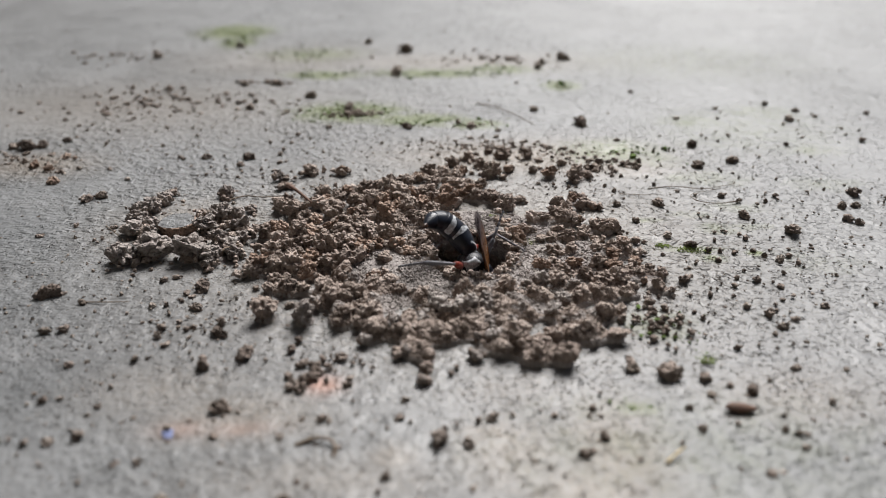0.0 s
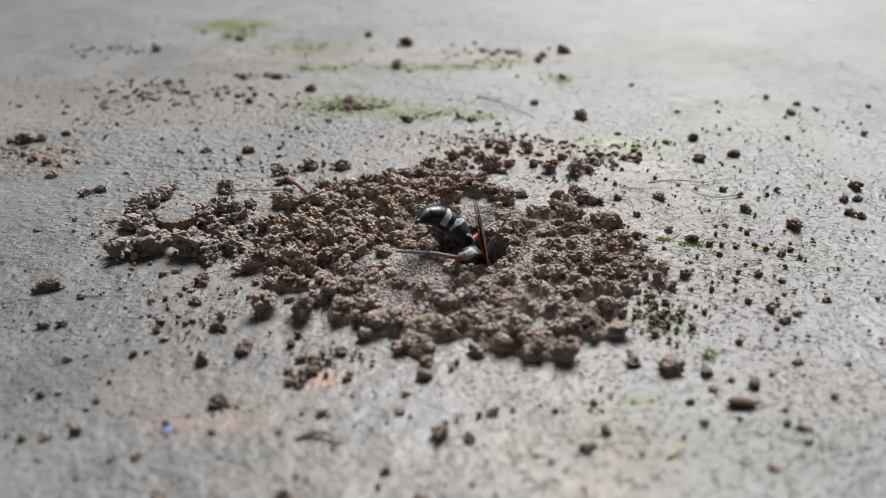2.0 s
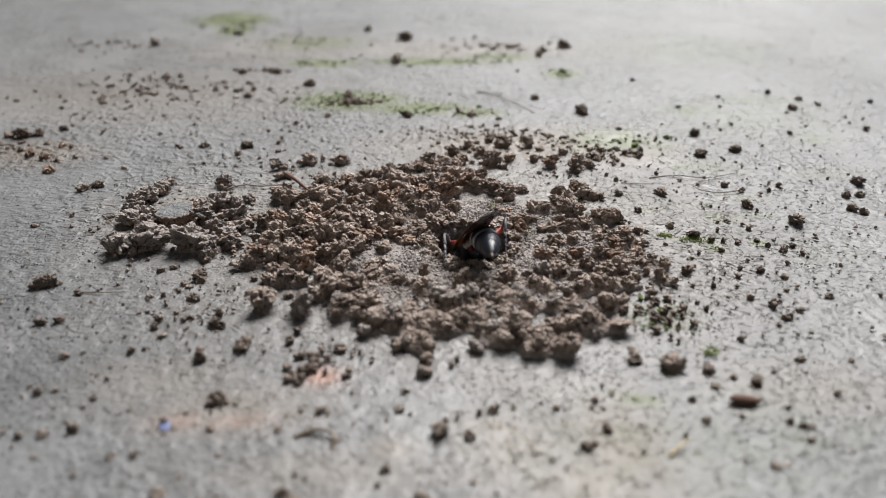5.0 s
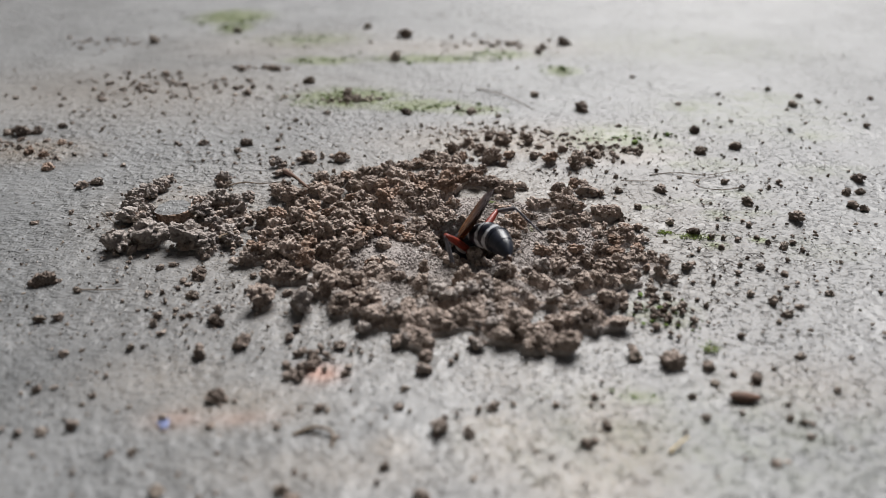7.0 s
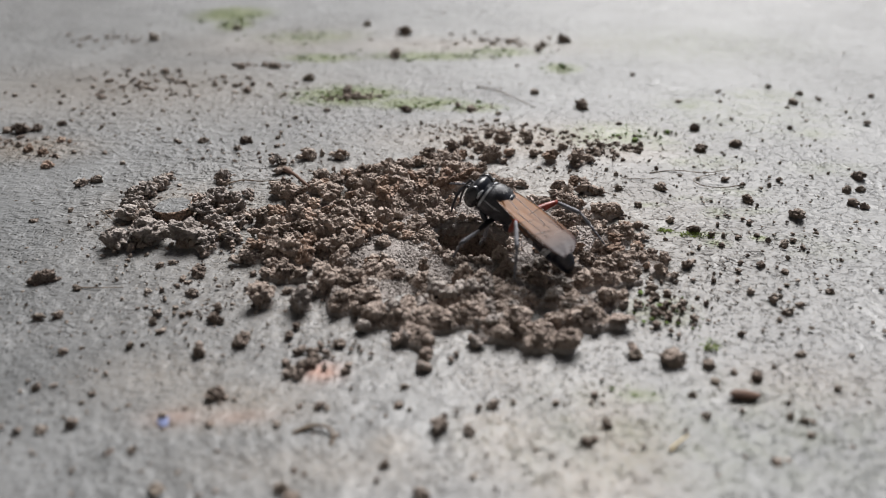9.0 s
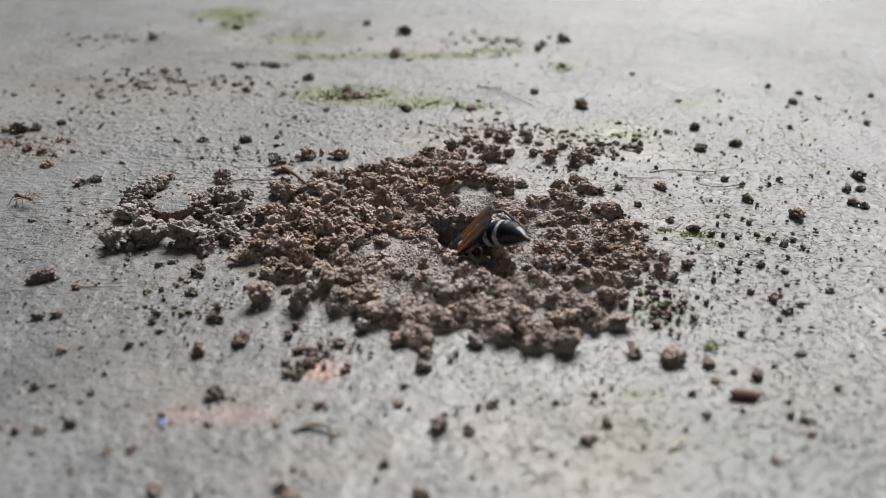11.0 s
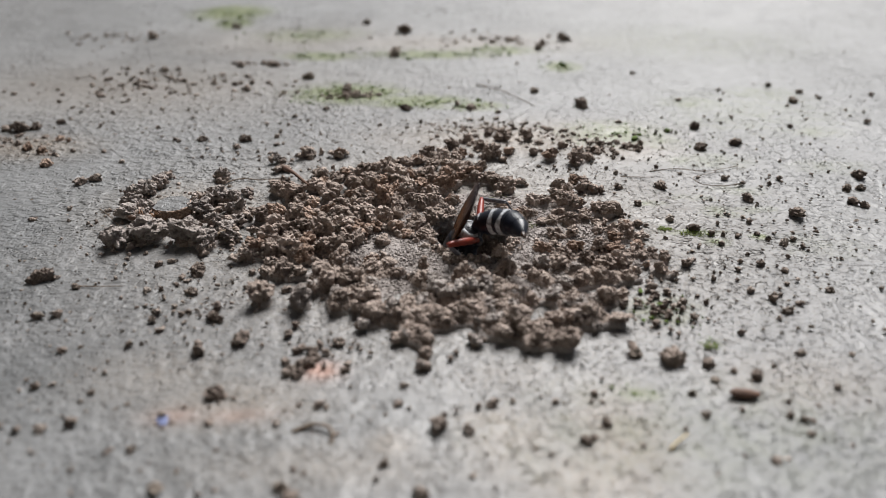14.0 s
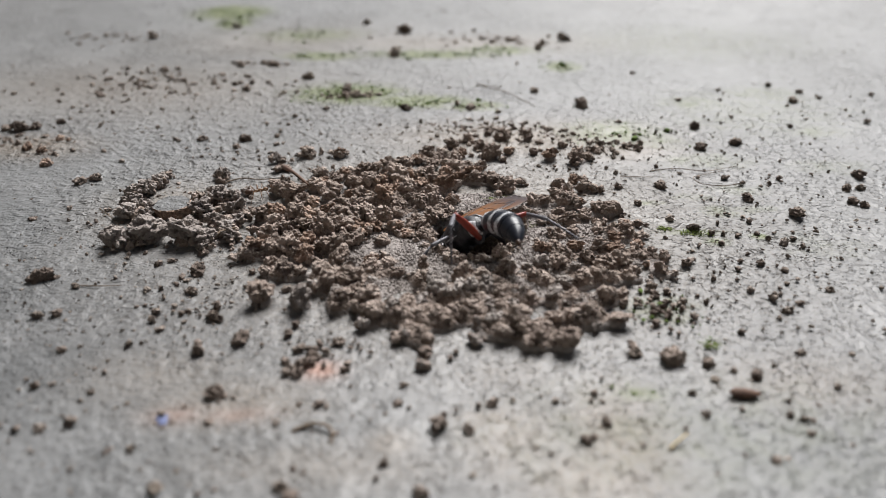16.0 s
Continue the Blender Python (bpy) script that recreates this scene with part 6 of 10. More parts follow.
        (11.3, pose(-0.00354, 0.00053, 0.00017, -1.6, 7.5, -23.6)), (11.5, pose(-0.00352, 0.00064, -0, 0.1, -0.2, -28.4)),
        (11.8, pose(-0.00351, 0.00062, 0.0002, -2.1, 8.5, -27.8)), (12, pose(-0.00349, 0.00071, 0.00012, -1.4, 5, -31.7)),
        (12.2, pose(-0.00353, 0.00056, 0.00018, -1.7, 7.6, -25.2)), (12.4, pose(-0.00355, 0.0005, 0.0001, -0.9, 4.4, -22.4)),
        (12.5, pose(-0.00352, 0.00062, 0.00014, -1.5, 6, -27.7)), (12.6, pose(-0.00355, 0.00051, 0.00013, -1.1, 5.6, -22.8)),
        (13, pose(-0.0035, 0.00066, 0.00018, -2, 7.7, -29.7)), (13.2, pose(-0.00349, 0.00072, 0.00011, -1.3, 4.6, -32.2)),
        (13.5, pose(-0.00351, 0.00066, 0.00017, -1.9, 7.2, -29.7)), (13.7, pose(-0.00348, 0.00074, 0.00009, -1.2, 3.9, -33.2)),
        (13.8, pose(-0.00348, 0.00075, 0.00012, -1.5, 4.9, -33.7)), (14, pose(-0.00343, 0.00086, 0.00021, -3.1, 8.6, -39.2)),
        (14.2, pose(-0.00342, 0.00089, 0.00019, -3, 8.1, -40.3)), (14.5, pose(-0.00334, 0.00106, 0.00022, -4.1, 8.9, -49.1)),
        (14.8, pose(-0.00341, 0.00092, 0.00015, -2.3, 6.1, -42.1)), (14.9, pose(-0.00345, 0.00083, 0.00012, -1.7, 4.9, -37.3)),
        (15, pose(-0.00347, 0.00077, 0.00009, -1.2, 3.9, -34.8)), (15.1, pose(-0.00348, 0.00075, 0.00003, -0.3, 1.1, -33.4)),
        (15.2, pose(-0.00343, 0.00079, -0.00041, 5.9, -17.5, -36.9)), (15.3, pose(-0.0035, 0.00067, -0.00023, 2.6, -9.6, -30.1)),
        (15.4, pose(-0.00349, 0.00056, -0.00046, 4.6, -19.8, -26.1)), (15.5, pose(-0.00352, 0.00053, -0.00032, 3, -13.9, -24)),
        (15.6, pose(-0.00353, 0.00054, -0.00028, 2.6, -12, -24.6)), (15.7, pose(-0.00356, 0.00045, -0.00015, 1.1, -6.4, -20)),
        (15.9, pose(-0.00355, 0.00039, -0.00036, 2.5, -15.9, -17.7)), (16, pose(-0.00351, 0.00063, -0.00021, 2.2, -8.9, -28.4))])
    walk(RIG['plate_2'], [
        (0, pose(-0.00331, -0.00376, -0.00142, -30.3, -18.4, 118.3)), (0.1, pose(-0.00361, -0.00281, -0.00268, -61, -40.7, 115.6)),
        (0.2, pose(-0.00378, -0.00284, -0.00251, -53.8, -39.9, 108.9)), (0.2667, pose(-0.00365, -0.00008, -0.00329, -164.7, -81, 166.9)),
        (0.3, pose(-0.00358, 0.0013, -0.00367, 114, -62.5, -136.9)), (0.4, pose(-0.00397, -0.00013, -0.00335, -153.2, -85.3, 155.3)),
        (0.5, pose(-0.00435, -0.00157, -0.00303, -60, -62.5, 87.1)), (1, pose(-0.00337, 0.00042, -0.00397, 159.9, -64.3, -167.3)),
        (1.5, pose(-0.00349, 0.00061, -0.00389, 148.4, -66.4, -159)), (1.8, pose(-0.00525, -0.00062, -0.00237, -12, -55.6, 22.6)),
        (1.9, pose(-0.00427, -0.00198, -0.00231, -42.4, -48.5, 81.4)), (2, pose(-0.00329, -0.00333, -0.00225, -51.2, -29.9, 121.6)),
        (2.2, pose(-0.00364, -0.00131, -0.00293, -82.2, -64.3, 108.5)), (2.4, pose(-0.00399, 0.00071, -0.0036, 117.2, -75.7, -129.3)),
        (2.6, pose(-0.00377, 0.00114, -0.00362, 111.3, -67.3, -131.1)), (2.6667, pose(-0.00367, -0.00142, -0.00306, -86.3, -63.9, 112.8)),
        (2.7, pose(-0.00362, -0.0027, -0.00278, -64, -42.9, 115.8)), (2.8, pose(-0.00521, -0.001, -0.0023, -17.6, -52.7, 34.6)),
        (2.9, pose(-0.00495, -0.00185, -0.00216, -27.5, -45.5, 60.5)), (3, pose(-0.00469, -0.0021, -0.00231, -35.2, -46.4, 72.9)),
        (3.0667, pose(-0.00555, -0.00083, -0.00049, -2.4, -12.6, 21.1)), (3.1, pose(-0.00598, -0.00019, 0.00042, 0.4, 9.3, 4.4)),
        (3.3, pose(-0.00521, -0.00242, -0.00066, -7.5, -13.2, 59.1)), (3.4, pose(-0.00508, -0.00256, -0.00082, -10, -16, 63.9)),
        (3.4667, pose(-0.00441, -0.00174, -0.00252, -43.3, -54.6, 75.2)), (3.5, pose(-0.00407, -0.00133, -0.00336, -84.6, -67.5, 107.4)),
        (3.6, pose(-0.0054, -0.00202, -0.00092, -8.9, -19.1, 49.6)), (3.7, pose(-0.00592, -0.00072, -0.00041, -1.3, -9.2, 16.4)),
        (3.8, pose(-0.00592, -0.00018, -0.00082, -0.7, -18.4, 4.3)), (4, pose(-0.0059, -0.00031, -0.00091, -1.3, -20.6, 7.2)),
        (4.2, pose(-0.0059, 0.00018, -0.00092, 0.8, -20.8, -4.3)), (5.2, pose(-0.00592, 0.00075, -0.00036, 1.2, -8, -17.1)),
        (6.3, pose(-0.00585, 0.00115, -0.00002, 0.1, -0.5, -26)), (6.5, pose(-0.00582, 0.00125, -0.00001, 0.1, -0.3, -28.3)),
        (7, pose(-0.00557, 0.0018, -0.0006, 5, -12.7, -42.5)), (7.5, pose(-0.00555, 0.00174, -0.00085, 7, -18.1, -42.1)),
        (7.6, pose(-0.00561, 0.00166, -0.00073, 5.6, -15.6, -39.4)), (7.7, pose(-0.0053, 0.00232, -0.00054, 5.8, -10.9, -55.9)),
        (7.8, pose(-0.00537, 0.0021, -0.00087, 8.7, -17.9, -51.5)), (7.9, pose(-0.00532, 0.00213, -0.00098, 10.2, -20.3, -52.9)),
        (8, pose(-0.00536, 0.00206, -0.00098, 9.8, -20.4, -51.1)), (8.1, pose(-0.00539, 0.00185, -0.00126, 11.9, -26.7, -47.3)),
        (8.2, pose(-0.00539, 0.00168, -0.00148, 13.3, -31.7, -44.6)), (8.3, pose(-0.00554, 0.00086, -0.00177, 8.9, -40.1, -24.1)),
        (8.4, pose(-0.00568, 0.00146, -0.00076, 5.1, -16.4, -34.6)), (8.5, pose(-0.00584, 0.00031, -0.00115, 1.8, -26, -7.6)),
        (8.6, pose(-0.00589, -0.00059, -0.00079, -2.1, -17.6, 13.8)), (8.7, pose(-0.0045, -0.00272, -0.00186, -30.4, -34.2, 82.9)),
        (8.9, pose(-0.00439, -0.0016, -0.00298, -57.2, -61.6, 84.8)), (9, pose(-0.00439, -0.0016, -0.00298, -57.2, -61.6, 84.8)),
        (9.0667, pose(-0.00535, 0.00018, -0.00139, 1.3, -35.6, -3.9)), (9.1, pose(-0.00583, 0.00108, -0.00059, 2.9, -13.1, -24.9)),
        (9.2, pose(-0.006, 0.00025, -0.00008, 0.1, -1.8, -5.7)), (9.6, pose(-0.00592, 0.00076, -0.00036, 1.2, -8.1, -17.3)),
        (10.4, pose(-0.00585, 0.00101, -0.00054, 2.5, -12, -23.3)), (11.3, pose(-0.00572, 0.00148, 0.00049, -3.2, 10.5, -34.2)),
        (11.5, pose(-0.00563, 0.00177, -0.00001, 0.1, -0.3, -41)), (11.8, pose(-0.00561, 0.00172, 0.00055, -4.3, 11.7, -40.4)),
        (12, pose(-0.00553, 0.00196, 0.00033, -2.9, 6.8, -45.9)), (12.2, pose(-0.00568, 0.00157, 0.00049, -3.5, 10.6, -36.6)),
        (12.4, pose(-0.00576, 0.00141, 0.00028, -1.8, 6.1, -32.4)), (12.5, pose(-0.00563, 0.00173, 0.00039, -3, 8.3, -40.1)),
        (12.6, pose(-0.00575, 0.00143, 0.00037, -2.3, 7.9, -33)), (13, pose(-0.00557, 0.00184, 0.0005, -4.2, 10.5, -43.2)),
        (13.2, pose(-0.00551, 0.00199, 0.0003, -2.7, 6.3, -46.6)), (13.5, pose(-0.00557, 0.00184, 0.00047, -3.9, 9.8, -43.1)),
        (13.7, pose(-0.00549, 0.00205, 0.00025, -2.3, 5.3, -48)), (13.8, pose(-0.00547, 0.00207, 0.00032, -3, 6.7, -48.8)),
        (14, pose(-0.00527, 0.00236, 0.00056, -6.2, 11.3, -57)), (14.2, pose(-0.00523, 0.00242, 0.00053, -6, 10.6, -58.6)),
        (14.5, pose(-0.00489, 0.00285, 0.00059, -8, 11.1, -71.5)), (14.8, pose(-0.00518, 0.00252, 0.0004, -4.7, 7.9, -61)),
        (14.9, pose(-0.00535, 0.00227, 0.00032, -3.3, 6.5, -54)), (15, pose(-0.00544, 0.00214, 0.00025, -2.5, 5.2, -50.4)),
        (15.1, pose(-0.00548, 0.00207, 0.00007, -0.7, 1.5, -48.3)), (15.2, pose(-0.00526, 0.00216, -0.00113, 12.2, -23.2, -55.1)),
        (15.3, pose(-0.00554, 0.00185, -0.00063, 5.3, -13.2, -44)), (15.4, pose(-0.00552, 0.00155, -0.00127, 10, -27.5, -39.4)),
        (15.5, pose(-0.00565, 0.00147, -0.0009, 6.3, -19.5, -35.4)), (15.6, pose(-0.00566, 0.00152, -0.00077, 5.5, -16.7, -36.1)),
        (15.7, pose(-0.0058, 0.00127, -0.00042, 2.4, -9.1, -29.1)), (15.9, pose(-0.00574, 0.00109, -0.00102, 5.3, -22.5, -26.3)),
        (16, pose(-0.00559, 0.00176, -0.00058, 4.6, -12.2, -41.4))])
    walk(RIG['plate_3'], [
        (0, pose(-0.00255, -0.00516, -0.00195, -38.4, -10.7, 149.8)), (0.1, pose(-0.00306, -0.00396, -0.00378, -79.2, -27.3, 147.3)),
        (0.2, pose(-0.00337, -0.00406, -0.00359, -72.3, -29.2, 140.7)), (0.2333, pose(-0.00325, -0.0021, -0.00411, -116.1, -45.6, 150.6)),
        (0.2667, pose(-0.00313, -0.00013, -0.00464, -173.5, -49.9, 177)), (0.3, pose(-0.00301, 0.00183, -0.00516, 135.3, -38, -163.9)),
        (0.4, pose(-0.0037, -0.00026, -0.00484, -172.9, -58.1, 176.1)), (0.5, pose(-0.00439, -0.00235, -0.00452, -99, -55.1, 132)),
        (1, pose(-0.00266, 0.00058, -0.00548, 166.7, -33.7, -175.9)), (1.5, pose(-0.00287, 0.00085, -0.00543, 159.9, -37.4, -173.1)),
        (1.6667, pose(-0.00468, -0.00017, -0.0045, -171.8, -76.7, 173.5)), (1.8, pose(-0.00613, -0.00099, -0.00376, -29.4, -68.6, 42.1)),
        (1.9, pose(-0.00433, -0.00278, -0.00343, -69.8, -46.5, 116.8)), (2, pose(-0.00253, -0.00457, -0.00309, -64.1, -17, 153.1)),
        (2.1333, pose(-0.00293, -0.0027, -0.00381, -100, -35.8, 149.7)), (2.2667, pose(-0.00333, -0.00084, -0.00452, -147.3, -51.9, 163.8)),
        (2.4, pose(-0.00372, 0.00103, -0.00523, 150.1, -52.9, -164.9)), (2.6, pose(-0.00335, 0.00163, -0.00517, 137.7, -44.4, -162.1)),
        (2.6333, pose(-0.00326, -0.00018, -0.00476, -171.8, -51.1, 176.1)), (2.6667, pose(-0.00317, -0.002, -0.00434, -121.5, -44, 154.5)),
        (2.7, pose(-0.00309, -0.00381, -0.00392, -83.2, -28.8, 147.8)), (2.8, pose(-0.00605, -0.00158, -0.00364, -37.8, -63, 58.4)),
        (2.9, pose(-0.00553, -0.00288, -0.00336, -47.8, -49.4, 87.9)), (3, pose(-0.00503, -0.0032, -0.00353, -57.9, -46.9, 103.8)),
        (3.0667, pose(-0.00677, -0.00128, -0.00072, -3.8, -15.6, 27.3)), (3.1, pose(-0.00763, -0.00032, 0.00069, 0.6, 11.8, 5.6)),
        (3.2, pose(-0.00684, -0.00207, -0.00018, -1.2, -3.4, 39.7)), (3.3, pose(-0.00605, -0.00382, -0.00105, -11.6, -14.8, 75.7)),
        (3.4, pose(-0.00579, -0.00401, -0.00128, -15.3, -17.5, 82.1)), (3.4667, pose(-0.00452, -0.00263, -0.0037, -74.6, -52.4, 114.3)),
        (3.5, pose(-0.00388, -0.00194, -0.00492, -122.2, -51.6, 150.1)), (3.5333, pose(-0.00473, -0.00237, -0.00377, -74.6, -56.7, 109.4)),
        (3.6, pose(-0.00643, -0.00323, -0.00147, -14.1, -22.3, 64.2)), (3.7, pose(-0.00751, -0.00119, -0.00068, -2.1, -11.5, 20.9)),
        (3.8, pose(-0.00751, -0.0003, -0.00135, -1.2, -23.4, 5.6)), (4, pose(-0.00746, -0.0005, -0.00151, -2.2, -26.1, 9.4)),
        (4.2, pose(-0.00747, 0.0003, -0.00152, 1.3, -26.4, -5.6)), (5.2, pose(-0.00751, 0.00124, -0.00059, 1.9, -10, -21.8)),
        (6.3, pose(-0.00736, 0.00189, -0.00004, 0.2, -0.7, -33)), (6.5, pose(-0.0073, 0.00204, -0.00002, 0.1, -0.4, -35.9)),
        (7, pose(-0.00678, 0.00291, -0.00097, 7.9, -15.2, -54.4)), (7.5, pose(-0.00673, 0.00281, -0.00137, 11.2, -21.6, -54.4)),
        (7.6, pose(-0.00686, 0.00269, -0.00118, 9, -18.8, -50.7)), (7.7, pose(-0.00622, 0.00369, -0.00086, 9, -12.5, -71.4)),
        (7.8, pose(-0.00636, 0.00335, -0.00138, 13.7, -20.7, -66.5)), (7.9, pose(-0.00627, 0.00338, -0.00157, 16.1, -23.3, -68.7)),
        (8, pose(-0.00635, 0.00328, -0.00157, 15.6, -23.6, -66.4)), (8.1, pose(-0.0064, 0.00295, -0.00202, 19.4, -31.3, -62.7)),
        (8.2, pose(-0.00641, 0.00269, -0.00236, 22.3, -37.4, -60.4)), (8.3, pose(-0.00671, 0.00138, -0.00285, 16.6, -49.8, -34.9)),
        (8.4, pose(-0.00701, 0.00238, -0.00123, 8.3, -20, -44.7)), (8.5, pose(-0.00733, 0.00051, -0.00189, 3, -33, -10.1)),
        (8.6, pose(-0.00745, -0.00097, -0.00129, -3.5, -22.2, 17.8)), (8.6333, pose(-0.00652, -0.00201, -0.0018, -13.9, -32.2, 45.8)),
        (8.7, pose(-0.00468, -0.0041, -0.0028, -45.5, -32.7, 110.1)), (8.9, pose(-0.00446, -0.0024, -0.00446, -95.5, -55.2, 129.2)),
        (9, pose(-0.00446, -0.0024, -0.00446, -95.5, -55.2, 129.2)), (9.0333, pose(-0.00541, -0.00101, -0.0033, -35.7, -68.2, 50.9)),
        (9.0667, pose(-0.00636, 0.00038, -0.00214, 2.8, -45.9, -6.6)), (9.1, pose(-0.00731, 0.00176, -0.00097, 4.7, -16.2, -31.9)),
        (9.2, pose(-0.00767, 0.00042, -0.00014, 0.1, -2.3, -7.2)), (9.6, pose(-0.00751, 0.00126, -0.0006, 2, -10.2, -22.1)),
        (10.4, pose(-0.00736, 0.00166, -0.00089, 4, -14.9, -29.8)), (11.3, pose(-0.00708, 0.00241, 0.00079, -5.2, 12.8, -43.7)),
        (11.5, pose(-0.0069, 0.00288, -0.00002, 0.2, -0.3, -52)), (11.8, pose(-0.00686, 0.00279, 0.00089, -6.9, 14.1, -51.7)),
        (12, pose(-0.00669, 0.00316, 0.00053, -4.5, 8.1, -58.4)), (12.2, pose(-0.00701, 0.00256, 0.0008, -5.6, 12.8, -46.7)),
        (12.4, pose(-0.00717, 0.00231, 0.00046, -2.8, 7.5, -41.2)), (12.5, pose(-0.0069, 0.0028, 0.00063, -4.8, 10, -51.2)),
        (12.6, pose(-0.00714, 0.00234, 0.0006, -3.7, 9.7, -42.1)), (13, pose(-0.00677, 0.00297, 0.0008, -6.6, 12.5, -55.1)),
        (13.2, pose(-0.00666, 0.0032, 0.00049, -4.2, 7.4, -59.2)), (13.5, pose(-0.00678, 0.00297, 0.00075, -6.1, 11.7, -55)),
        (13.7, pose(-0.00661, 0.00329, 0.00041, -3.6, 6.2, -61)), (13.8, pose(-0.00657, 0.00333, 0.00052, -4.7, 7.8, -62.1)),
        (14, pose(-0.00617, 0.00374, 0.00089, -9.5, 12.8, -72.8)), (14.2, pose(-0.00609, 0.00383, 0.00084, -9.1, 11.9, -74.8)),
        (14.5, pose(-0.00541, 0.00442, 0.00091, -11.9, 11.7, -91.2)), (14.8, pose(-0.00599, 0.00398, 0.00063, -7.1, 8.8, -77.6)),
        (14.9, pose(-0.00633, 0.00362, 0.00051, -5.1, 7.5, -68.7)), (15, pose(-0.0065, 0.00343, 0.00041, -3.8, 6.1, -64)),
        (15.1, pose(-0.0066, 0.00332, 0.00012, -1.1, 1.8, -61.3)), (15.2, pose(-0.00614, 0.00343, -0.0018, 19.4, -26.5, -72)),
        (15.3, pose(-0.00672, 0.00299, -0.00101, 8.5, -15.7, -56.3)), (15.4, pose(-0.00667, 0.0025, -0.00204, 16.6, -33, -52.5)),
        (15.5, pose(-0.00694, 0.00239, -0.00146, 10.2, -23.7, -46)), (15.6, pose(-0.00696, 0.00247, -0.00126, 8.8, -20.3, -46.5)),
        (15.7, pose(-0.00725, 0.00207, -0.00068, 3.8, -11.2, -37.1)), (15.9, pose(-0.00713, 0.00178, -0.00166, 8.8, -27.9, -34.5)),
        (16, pose(-0.00683, 0.00284, -0.00093, 7.3, -14.6, -52.9))])
